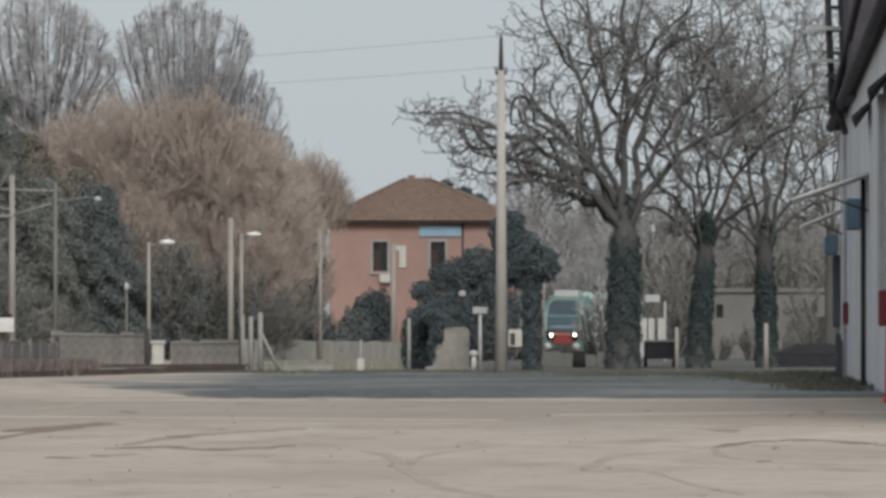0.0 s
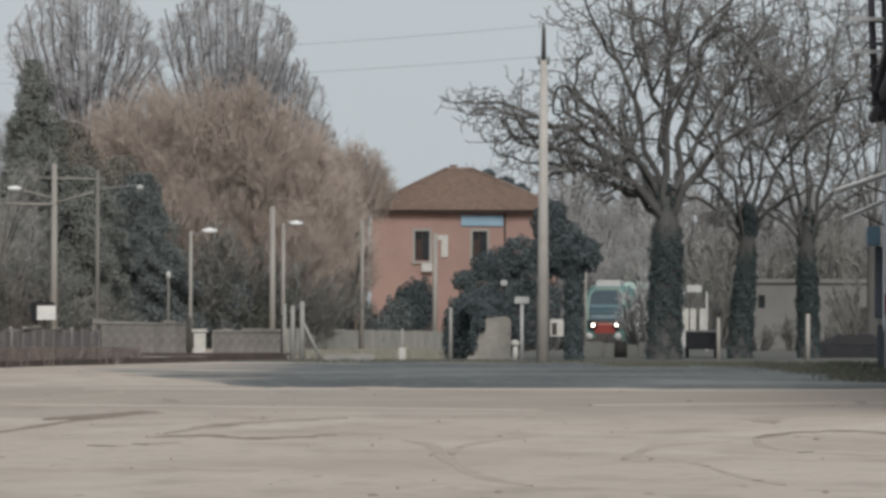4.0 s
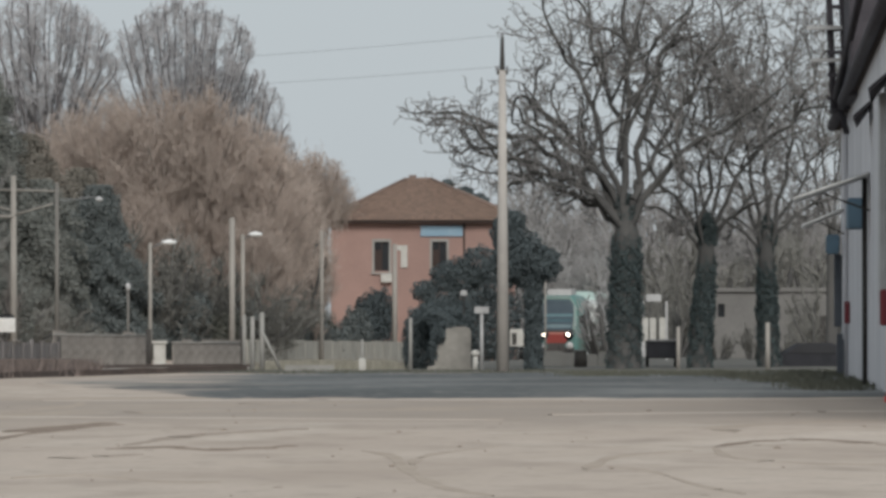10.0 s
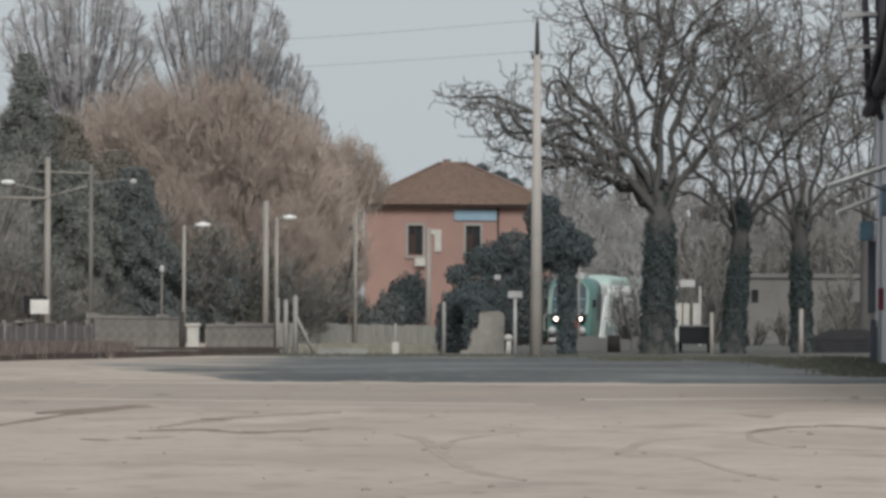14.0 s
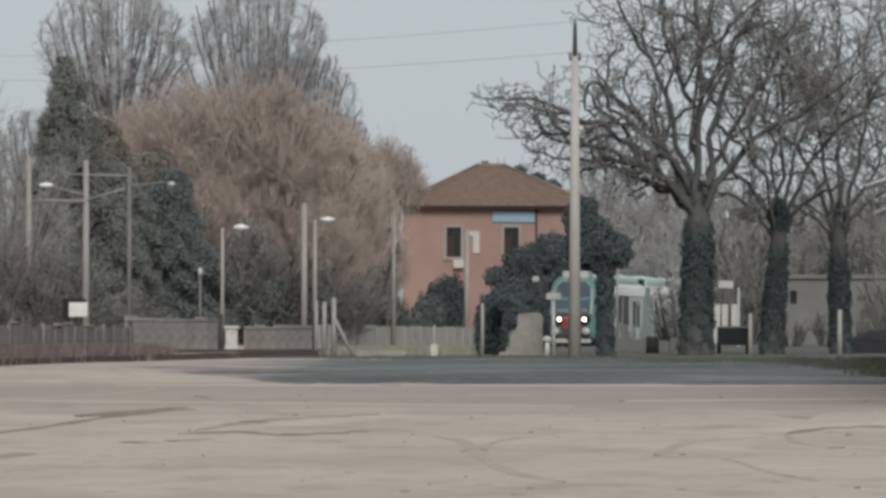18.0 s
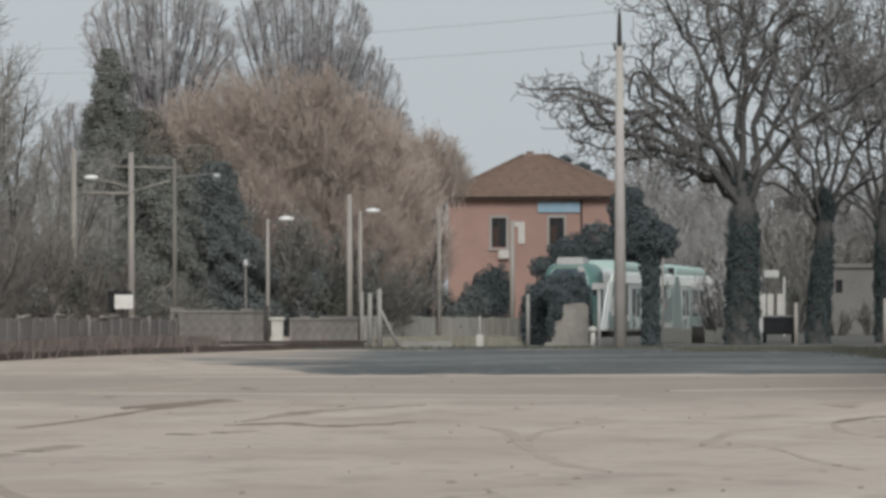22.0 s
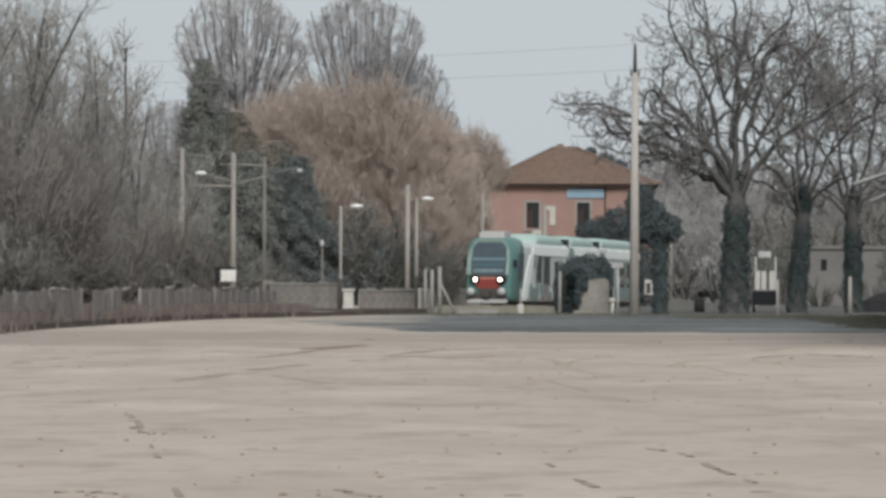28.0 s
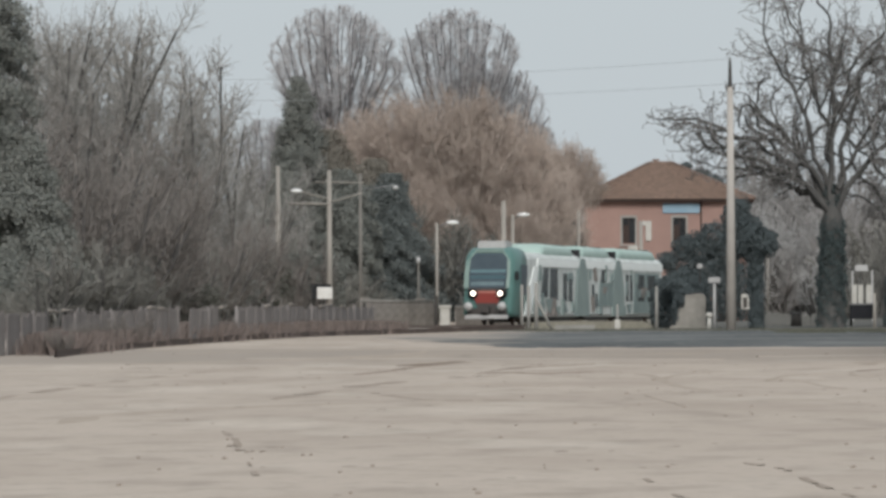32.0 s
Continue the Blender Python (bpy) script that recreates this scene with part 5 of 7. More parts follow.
def dome_tree(seed, m, label, dome, stems, clusters, mat, root, kids=(7, 4), upright=0.35, reach=1.7, thick=1.0, name="bare_tree", ragged=0.06, skin=0.42):
    """A bare tree whose fine twigs fill a dome (middle height, radius, height above, depth below), all aiming away from a low root point."""
    rng = np.random.default_rng(seed)
    t = tree_thing(name, m, label)
    cz, rx, ru, rd = dome
    base = np.array([0, 0, root])
    # clusters of twigs through the dome, thicker towards its skin
    d = unit(rng.normal(0, 1, (clusters, 3)))
    rr = rng.uniform(0.05, 1, (clusters, 1)) ** skin
    lump = 1 + 0.08 * np.sin(d[:, :1] * 5 + seed) * np.cos(d[:, 2:] * 6) + 0.06 * np.sin(d[:, 1:2] * 11)
    p = d * rr * lump * np.where(d[:, 2:] > 0, np.array([[rx, rx, ru]]), np.array([[rx, rx, rd]])) * 0.9 + np.array([0, 0, cz])
    aim = unit(unit(p - base) + np.array([0, 0, upright]) + rng.normal(0, 0.42, (clusters, 3)))
    gens = grow(rng, p - aim * reach * 0.55, aim, reach * rng.uniform(0.7, 1.25, clusters), 0.028 * thick * rng.uniform(0.7, 1.3, clusters), [
        (3, 0.12, kids[0], 18, 50, 0.55, 0.6, 0.1),
        (2, 0.18, kids[1], 18, 55, 0.62, 0.75, 0.1),
        (1, 0.2, 0, 0, 0, 0, 0, 0)], lift=0.05)
    q0, q1, r0, r1 = join(gens)
    dz = q1[:, 2] - cz
    e = np.sqrt((q1[:, 0] / rx) ** 2 + (q1[:, 1] / rx) ** 2 + (dz / np.where(dz > 0, ru, rd)) ** 2)
    keep = e < 1.03 + rng.normal(0, ragged, len(e)) + 0.05 * np.sin(q1[:, 0] * 2.3 + q1[:, 2] * 1.7)
    q0, q1, r0, r1 = q0[keep], q1[keep], r0[keep], r1[keep]
    v, f = prisms((q0, q1, np.maximum(r0, 0.0125 * thick), np.maximum(r1, 0.01 * thick)), 3)
    tagged(add_part(t, "crown", v, f, M[mat]), kind="stuff")
    # stems fanning up into the dome
    az = np.arange(stems) * 2.4
    r = np.sqrt((np.arange(stems) + 0.5) / stems)
    end = np.stack([np.cos(az) * r * rx * 0.92, np.sin(az) * r * rx * 0.92, cz + ru * 0.8 * np.sqrt(np.maximum(0.05, 1 - r * r))], 1)
    foot = np.stack([np.cos(az) * r * 0.5, np.sin(az) * r * 0.5, np.full(stems, -0.3)], 1)
    segs, prev = [], foot
    for k in range(1, 9):
        u = k / 8
        mid = foot * (1 - u) + end * u
        mid[:, :2] = foot[:, :2] * (1 - u) + end[:, :2] * u ** 1.6
        mid += rng.normal(0, 0.08, mid.shape)
        segs.append((prev, mid, np.full(stems, 0.13 * thick * (1.05 - 0.9 * (k - 1) / 8)), np.full(stems, 0.13 * thick * (1.05 - 0.9 * k / 8))))
        prev = mid
    stem_parts(t, join(segs), 8)
    return t


def fan_tree(seed, m, label, root, cz, rx, ru, limbs):
    """A bare tree whose long limbs leave one low fork and bow up to a rounded crown, each feathered with fine shoots."""
    rng = np.random.default_rng(seed)
    t = tree_thing("bare_tree", m, label)
    v, f = prisms((np.array([[0, 0, -0.3], [0, 0, root * 0.5]]), np.array([[0, 0, root * 0.5], [0, 0, root + 0.4]]), np.array([0.42, 0.34]), np.array([0.34, 0.3])), 10)
    add_part(t, "trunk", v, f, M["bark"])
    az = np.arange(limbs) * 2.39996 + rng.uniform(-0.3, 0.3, limbs)
    r = np.sqrt((np.arange(limbs) + 0.6) / limbs)
    end = np.stack([np.cos(az) * r * rx, np.sin(az) * r * rx, cz + ru * np.sqrt(np.maximum(0.0, 1 - r ** 2.5)) * rng.uniform(0.93, 1.03, limbs)], 1)
    foot = np.stack([np.cos(az) * 0.15, np.sin(az) * 0.15, np.full(limbs, root)], 1) + rng.normal(0, 0.12, (limbs, 3))
    bow = np.stack([end[:, 0] * 0.68, end[:, 1] * 0.68, root + (end[:, 2] - root) * 0.42], 1)
    steps, nodes = 9, [foot]
    for k in range(1, steps + 1):
        u = k / steps
        nodes.append(foot * (1 - u) ** 2 + bow * 2 * u * (1 - u) + end * u * u + rng.normal(0, 0.09, foot.shape))
    thick = rng.uniform(0.085, 0.15, limbs)
    segs = join([(nodes[k], nodes[k + 1], thick * (1 - 0.085 * k), thick * (1 - 0.085 * (k + 1))) for k in range(steps)])
    stem_parts(t, segs, steps, 6, "limb", "limb_fan")
    start, aim, size = [], [], []
    for k in range(3, steps + 1):
        d = unit(nodes[k] - nodes[k - 1])
        for _ in range(2 if k < steps - 1 else 3 if k < steps else 6):
            start.append(nodes[k - 1] + (nodes[k] - nodes[k - 1]) * rng.uniform(0, 1, (limbs, 1)))
            aim.append(unit(d + rng.normal(0, 0.36 if k < steps else 0.55, d.shape)))
            size.append(rng.uniform(0.9, 1.7, limbs) * (0.55 if k == steps else 1.0))
    start, aim, size = np.concatenate(start), np.concatenate(aim), np.concatenate(size)
    gens = grow(rng, start, aim, size, 0.03 * np.ones(len(start)), [(3, 0.14, 5, 14, 42, 0.55, 0.65, 0.15), (2, 0.18, 2, 14, 46, 0.6, 0.8, 0.1), (1, 0.2, 0, 0, 0, 0, 0, 0)], lift=0.04)
    p, q, r0, r1 = join(gens)
    e = (q[:, 0] / rx) ** 2 + (q[:, 1] / rx) ** 2 + (np.maximum(0, q[:, 2] - cz) / ru) ** 2
    keep = e < 1.06 + rng.normal(0, 0.04, len(e)) + 0.5 * (q[:, 2] < cz)
    v, f = prisms((p[keep], q[keep], np.maximum(r0[keep], 0.017), np.maximum(r1[keep], 0.012)), 3)
    tagged(add_part(t, "crown", v, f, M["twig_fan"]), kind="stuff")
    return t


def evergreen(seed, m, label, clumps, n, size, mat, trunk=None, name="evergreen_bush", category="bush"):
    rng = np.random.default_rng(seed)
    t = tree_thing(name, m, label, category)
    for p, q, a, b in trunk or ():
        tubed("trunk", M["bark"], t, p, q, a, b, 9)
    v, f = leaf_cards(rng, clumps, n, size)
    add_part(t, "crown", v, f, M[mat])
    return t


def conifer(seed, m, label, height, width, mat, n=12000, blunt=0.25):
    """A dense conifer of tiered drooping sprays, narrowing to the top."""
    rng = np.random.default_rng(seed)
    t = tree_thing("conifer", m, label)
    tubed("trunk", M["bark"], t, (0, 0, -0.3), (0, 0, height * 0.93), 0.22, 0.05, 8)
    # boughs of uneven reach, each hung with sprays
    count = int(26 * height)
    bu = rng.uniform(0.02, 1, count) ** 0.85
    ba = rng.uniform(0, 2 * np.pi, count)
    reach = width * 0.5 * ((1 - bu) * (1 - blunt) + blunt * np.sqrt(np.maximum(0, 1 - bu ** 4))) * rng.uniform(0.5, 1.32, count)
    reach *= 1 + 0.14 * np.sin(bu * 9 + seed) * np.cos(ba + seed)
    share = reach + 0.15
    k = rng.choice(count, n, p=share / share.sum())
    along = np.sqrt(rng.uniform(0.08, 1, n))
    rad = reach[k] * along
    az = ba[k] + rng.normal(0, 0.2, n) / np.maximum(0.5, rad)
    pos = np.stack([np.cos(az) * rad, np.sin(az) * rad, np.minimum(height, bu[k] * height + 0.35 - 0.3 * rad * along + rng.normal(0, 0.2, n))], 1)
    pos[:, 2] = np.maximum(0.05, pos[:, 2])
    out = unit(np.stack([np.cos(az), np.sin(az), np.full(n, 0.3)], 1) + rng.normal(0, 0.95, (n, 3)))
    a = unit(np.cross(out, rng.normal(0, 1, (n, 3))) + np.array([[0, 0, -0.3]]))
    b = np.cross(out, a)
    s = rng.uniform(0.05, 0.11, (n, 1))
    v = np.stack([pos - a * s, pos - b * s * 0.38, pos + a * s, pos + b * s * 0.38], 1).reshape(-1, 3)
    add_part(t, "crown", v, np.arange(n * 4).reshape(-1, 4), M[mat])
    return t


def put(b, d, rz=0.0):
    p = spot(b, d)
    return pose(p.x, p.y, lie(p.x, p.y), 0, 0, rz)


# the three ivy-clad trees by the road
# each limb: how far its tip lies from the fork, across, along and up
broad_tree(3, put(45.4, 150), "large bare tree with ivy-clad trunk beside the road", 0.56, 5.1, 17.5, 5.0,
           [(-2.9, -1.0, 7.8), (-5.6, -1.5, 3.3), (-4.1, 1.5, 5.3), (-4.9, 0.8, 2.3), (-5.9, 0.3, 4.4), (-3.7, -0.9, 4.2), (-3.3, -0.6, 2.4), (-0.2, -1.5, 9.0), (-1.6, 2.4, 8.6), (2.2, 1.5, 8.4), (4.8, -1.5, 4.6), (3.6, 2.0, 7.0)],
           kids=(6, 5, 4, 2), lean=(0.1, 0.05))
broad_tree(8, put(64.4, 153), "tall bare tree with leaning ivy-clad trunk", 0.38, 4.4, 17.0, 4.2,
           [(-3.2, -1.5, 6.4), (-1.4, 2.4, 8.4), (0.4, -2.0, 9.4), (2.6, 2.0, 7.8), (4.2, -1.2, 5.6), (-3.8, 1.4, 4.2), (2.8, -1.0, 2.2), (-2.6, -1.0, 2.0)], lean=(0.3, 0.1), kids=(5, 5, 4, 2))
broad_tree(15, put(82.0, 156), "tall bare tree with dark ivy-clad trunk near the shed", 0.37, 4.3, 16.5, 4.1,
           [(-3.4, 1.4, 5.6), (-1.9, -2.2, 7.8), (0.2, 2.2, 9.2), (2.2, -1.6, 8.0), (3.8, 1.6, 5.6), (-0.5, 3.6, 7.4), (-2.8, -1.0, 1.9), (2.4, 1.0, 2.2)], lean=(-0.1, 0.1), kids=(5, 5, 4, 2))
broad_tree(21, put(98.0, 172), "slender bare tree behind the shed corner", 0.27, 5.0, 16.0, 0,
           [(-2.6, 1.2, 6.6), (-0.8, -2.0, 8.0), (1.2, 2.0, 8.2), (2.8, -1.0, 6.2), (-3.2, -1.4, 4.2), (0.6, 3.0, 5.6)], kids=(6, 5, 4, 2))

# dark evergreens by the pole and under the house
evergreen(31, put(20.9, 146), "dark evergreen tree with ivy-covered trunk beside the pole",
          [(0.23, 0, z, 0.38, 0.4, 0.6) for z in (0.2, 0.8, 1.4, 2.0, 2.6, 3.2)] + [(-0.35, 0, 4.2, 0.95, 0.9, 1.1), (0.5, 0, 3.9, 0.75, 0.7, 0.7), (0.8, 0, 4.1, 0.42, 0.45, 0.42), (-0.75, 0, 5.0, 0.6, 0.6, 0.7), (-0.55, 0, 5.5, 0.55, 0.5, 0.45)],
          36000, 0.055, "leaf_dark", [((0.23, 0, -0.2), (0.1, 0, 4.5), 0.22, 0.1)], "evergreen_tree", "tree")
evergreen(32, put(-0.6, 150.3), "dark rounded evergreen bush arching over a pale block",
          [(0.0, 0.1, 2.0, 1.15, 0.8, 0.78), (-0.65, 0, 1.75, 0.75, 0.7, 0.8), (0.65, 0.1, 1.75, 0.58, 0.6, 0.8), (-1.1, -0.2, 1.2, 0.42, 0.6, 0.85), (-1.15, -0.2, 0.5, 0.36, 0.5, 0.75), (-0.7, -0.3, 0.6, 0.36, 0.4, 0.95), (-0.45, -0.5, 1.0, 0.3, 0.3, 0.6),
           (0.1, 0.4, 1.1, 1.0, 0.4, 0.9), (1.12, -0.1, 1.15, 0.16, 0.4, 0.85), (1.14, -0.1, 0.4, 0.14, 0.4, 0.6), (0.1, -0.5, 2.1, 0.9, 0.5, 0.42), (0.1, -1.5, 1.95, 0.95, 1.3, 0.42), (0.4, -2.7, 1.66, 0.7, 0.6, 0.26), (-0.3, -3.1, 0.9, 0.2, 0.4, 0.85), (-0.05, -3.3, 1.3, 0.2, 0.2, 0.35)],
          44000, 0.05, "leaf_dark", [((-0.8, 0, -0.2), (-0.4, 0, 1.8), 0.1, 0.06), ((1.1, 0, -0.2), (0.7, 0, 1.9), 0.07, 0.05)])
evergreen(34, put(6.4, 236), "dense dark evergreen tree beside the station house",
          [(0.5, 0, 6.0, 1.35, 1.1, 1.3), (1.4, 0, 4.9, 1.0, 1.0, 1.8), (-1.6, 0, 4.3, 1.2, 1.0, 1.2), (-0.6, 0, 5.4, 1.3, 1.1, 1.2), (-1.5, 0, 2.2, 1.4, 1.0, 2.0), (0.2, 0, 2.2, 1.6, 1.1, 2.2), (1.5, 0, 2.4, 1.1, 1.0, 2.4), (2.5, 0, 5.7, 0.95, 0.9, 1.1), (2.4, 0, 2.4, 0.75, 0.9, 2.4), (-2.7, 0, 4.5, 0.8, 0.9, 0.7), (-1.5, 0, 5.5, 0.9, 0.9, 0.7), (0.0, 0, 3.9, 1.5, 1.0, 1.2)],
          48000, 0.08, "leaf_dark", [((0, 0, -0.2), (0.2, 0, 5.0), 0.2, 0.08)], "evergreen_tree", "tree")
evergreen(33, put(-19.2, 221), "dark clipped evergreen shrub below the station windows",
          [(0.1, 0, 1.7, 1.45, 1.2, 1.9), (-0.9, 0, 0.9, 0.8, 0.9, 1.2), (0.6, 0, 2.6, 0.9, 0.9, 1.5), (0.0, 0, 2.6, 0.8, 0.9, 1.2)], 26000, 0.065, "leaf_dark", [((0, 0, -0.2), (0, 0, 1.5), 0.1, 0.06)])

evergreen(35, put(8.4, 252), "dark ragged evergreen behind the station house",
          [(-0.9, 0, 10.0, 0.7, 0.7, 0.5), (0.1, 0, 9.4, 0.8, 0.7, 0.7), (1.0, 0, 8.6, 0.9, 0.8, 0.7), (-1.9, 0, 10.6, 0.4, 0.5, 0.4), (1.8, 0, 7.6, 0.9, 0.8, 0.9), (0.4, 0, 7.6, 1.4, 0.9, 1.0), (0.5, 0, 5.6, 1.8, 1.0, 1.6), (2.2, 0, 5.6, 1.2, 1.0, 1.8)],
          20000, 0.1, "leaf_dark", [((0, 0, -0.2), (0.2, 0, 8.5), 0.24, 0.08)], "evergreen_tree", "tree")

# conifers and hedge along the platform
conifer(41, put(-114.5, 196), "tall dark blunt-topped conifer among bare trees", 14.2, 4.2, "leaf_conifer", 70000, 0.6)
conifer(42, put(-105.0, 198), "broad olive conifer among bare trees", 11.2, 6.4, "leaf_olive", 80000, 0.5)
conifer(43, put(-87.5, 191), "dense blue-green conifer by the platform", 8.4, 6.2, "leaf_blue", 70000, 0.4)
conifer(44, put(-95.0, 193), "dense blue-green conifer by the platform", 7.8, 5.6, "leaf_conifer", 55000, 0.5)
conifer(47, put(-119.0, 187), "dull green spreading conifer behind the fence", 8.4, 5.6, "leaf_conifer", 60000, 0.6)
conifer(48, put(-102.0, 189), "dull grey-green conifer behind the platform hedge", 8.6, 5.4, "leaf_conifer", 60000, 0.6)
conifer(49, put(-92.5, 195), "olive conifer between the hedge and the brown tree", 9.4, 5.4, "leaf_olive", 55000, 0.6)
conifer(45, put(-226.0, 128), "tall dark conifer beside the old fence", 17.5, 6.4, "leaf_conifer", 100000, 0.55)
conifer(46, put(-212.0, 127), "dark spreading conifer beside the old fence", 8.2, 5.4, "leaf_conifer", 90000, 0.5)
rngh = random.Random(5)
HEDGE = "dull dark blue-green hedge shrub along the platform"
for i in range(11):
    b = -118 + i * 6.2
    h = rngh.uniform(1.7, 2.5)
    evergreen(50 + i, put(b, 191.5 + rngh.uniform(0, 0.8)), HEDGE,
              [(rngh.uniform(-1.2, 1.2), rngh.uniform(-0.4, 0.4), h * rngh.uniform(0.3, 0.9), rngh.uniform(0.8, 1.3), 0.8, h * 0.55) for _ in range(5)], 8000, 0.07,
              "leaf_hedge" if i % 4 == 2 else "leaf_blue", name="hedge_shrub", category="shrub")
for i in range(7):
    q = on_track(193 + 3.8 * i) + Vector((-1, TRACK_A / PACE, 0)).normalized() * 6.3
    h = rngh.uniform(1.9, 2.7)
    evergreen(90 + i, pose(q.x, q.y, lie(q.x, q.y), 0, 0, HEADING), HEDGE,
              [(rngh.uniform(-0.5, 0.2), rngh.uniform(-1.8, 1.8), h * rngh.uniform(0.35, 0.85), rngh.uniform(0.5, 0.8), 1.5, h * 0.5) for _ in range(5)], 7000, 0.07,
              "leaf_hedge" if i % 3 == 1 else "leaf_blue", name="hedge_shrub", category="shrub")
for i in range(7):
    b = -214 + i * 15.5
    d = 118 + i * 6.2
    evergreen(70 + i, put(b, d + 6), "dull green undergrowth behind the old fence",
              [(rngh.uniform(-1.6, 1.6), rngh.uniform(-0.5, 0.5), rngh.uniform(0.6, 3.0), rngh.uniform(1.2, 2.0), 0.9, rngh.uniform(1.0, 1.7)) for _ in range(7)], 26000, 0.06,
              "leaf_hedge" if i % 2 else "leaf_conifer", name="hedge_shrub", category="shrub")

rngs = random.Random(12)
for i, (b, d) in enumerate(((-70.5, 192.6), (-62.0, 192.8), (-54.5, 194.2), (-41.0, 203.0), (-34.8, 207.0))):
    h = rngs.uniform(2.2, 3.1)
    evergreen(110 + i, put(b, d), "dark evergreen shrub under the brown tree",
              [(rngs.uniform(-1.0, 1.0), rngs.uniform(-0.4, 0.4), h * rngs.uniform(0.3, 0.85), rngs.uniform(0.7, 1.1), 0.7, h * 0.5) for _ in range(5)], 8000, 0.07,
              "leaf_blue", name="hedge_shrub", category="shrub")

# the soft brown mass and the fan-shaped crowns behind it
brown = dome_tree(61, put(-66.0, 199), "bushy bare tree with dense reddish-brown twigs", (6.6, 5.0, 7.2, 6.6), 14, 1050, "twig_brown", 0.5, ragged=0.08)
for b, d, rz, s in ((-84.0, 200, 70, 0.98), (-53.0, 200, 160, 0.91), (-46.0, 208.5, 250, 0.8), (-97.0, 206, 310, 0.9), (-44.0, 219, 20, 0.6), (-40.5, 221, 120, 0.6), (-75.0, 196.5, 200, 0.62), (-50.0, 197, 40, 0.56), (-45.0, 214, 300, 0.7), (-42.0, 230, 80, 0.6)):
    ob = copy_thing(brown, put(b, d, rz))
    ob.scale = (s, s, s)
fan = fan_tree(62, put(-102.0, 216), "tall bare tree with an upright fan-shaped crown", 9.6, 14.3, 4.7, 5.5, 38)
for b, d, rz, s in ((-66.0, 217, 100, 0.99), (-56.0, 219, 200, 0.82), (-84.0, 221, 250, 0.7), (-121.0, 224, 40, 0.66), (-48.5, 221, 300, 0.66), (-42.5, 224, 300, 0.48)):
    ob = copy_thing(fan, put(b, d, rz))
    ob.scale = (s, s, s)
# the thin outer twigs that reach over the corner of the house
dome_tree(71, put(-33.6, 214), "slender bare tree with reddish-brown twigs beside the house", (8.2, 2.5, 2.9, 1.7), 4, 250, "twig_brown", 1.0, thick=0.9, ragged=0.1)
# young whips standing proud of the brown crown beside the house
whip = brush_tree(69, put(-36.0, 206), "thin upright bare saplings beside the station house", 9.0, 3.4, 7, "twig_brown", 1.0, (9, 4, 2), name="bare_shrub", thick=0.9, share=0.2, spread=(14, 34))
for b, d, rz, s in ((-41.0, 205, 80, 1.12), (-38.0, 207, 200, 0.9), (-33.5, 208, 290, 0.72)):
    ob = copy_thing(whip, put(b, d, rz))
    ob.scale = (s, s, s)

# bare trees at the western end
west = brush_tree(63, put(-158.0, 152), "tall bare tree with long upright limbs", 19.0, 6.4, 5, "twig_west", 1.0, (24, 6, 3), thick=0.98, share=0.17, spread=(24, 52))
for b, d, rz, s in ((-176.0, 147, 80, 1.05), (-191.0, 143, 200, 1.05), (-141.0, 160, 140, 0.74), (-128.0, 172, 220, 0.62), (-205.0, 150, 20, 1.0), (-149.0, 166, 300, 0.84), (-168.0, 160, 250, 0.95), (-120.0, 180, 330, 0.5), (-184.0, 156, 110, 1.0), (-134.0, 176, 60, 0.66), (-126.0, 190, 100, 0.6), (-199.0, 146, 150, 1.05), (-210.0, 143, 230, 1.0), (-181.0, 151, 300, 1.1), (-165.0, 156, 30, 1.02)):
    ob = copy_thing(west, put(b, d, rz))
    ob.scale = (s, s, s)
red = brush_tree(64, put(-184.0, 136), "reddish bare shrub thicket behind the old fence", 9.6, 6.5, 12, "twig_red", 0.9, (8, 7, 5), name="bare_shrub")
for b, d, rz, s in ((-199.0, 139, 30, 1.25), (-206.0, 134, 210, 1.1), (-168.0, 140, 90, 0.9), (-196.0, 133, 190, 0.8), (-152.0, 146, 30, 0.7), (-136.0, 152, 140, 0.65), (-120.0, 160, 240, 0.55)):
    ob = copy_thing(red, put(b, d, rz))
    ob.scale = (s, s, s)

for i in range(20):
    u = (i + rngh.uniform(0, 0.8)) / 20
    ob = copy_thing(red, put(-100 - 128 * u, 140.2 - 60.5 * u ** 0.9, rngh.uniform(0, 360)))
    s = rngh.uniform(0.08, 0.14)
    ob.scale = (s * 1.4, s * 1.4, s)
veil = brush_tree(66, put(97.0, 190), "grey-brown bare shrub beside the outbuilding", 4.2, 4.0, 9, "twig_under", 0.9, (6, 6, 4), name="bare_shrub")
for b, d, rz, s in ((66.0, 222, 10, 1.9), (77.0, 224, 130, 2.0), (89.0, 226, 230, 1.9), (99.0, 220, 310, 1.8), (56.0, 226, 45, 1.7), (51.0, 200, 220, 0.6), (86.0, 176, 250, 0.4), (49.0, 207, 140, 1.2), (57.0, 204, 200, 1.25), (69.0, 188, 10, 0.45), (78.0, 189, 70, 0.5), (95.0, 188, 170, 0.8)):
    ob = copy_thing(veil, put(b, d, rz))
    ob.scale = (s, s, s)
# Shrub twigs carry the haze before the railway as a pale colour.
thin = brush_tree(68, put(40.0, 207), "thin shrub before the railway, its twigs paled as if by haze", 4.4, 3.2, 5, "twig_haze", 0.9, (5, 5, 3), name="bare_shrub", spread=(25, 60))
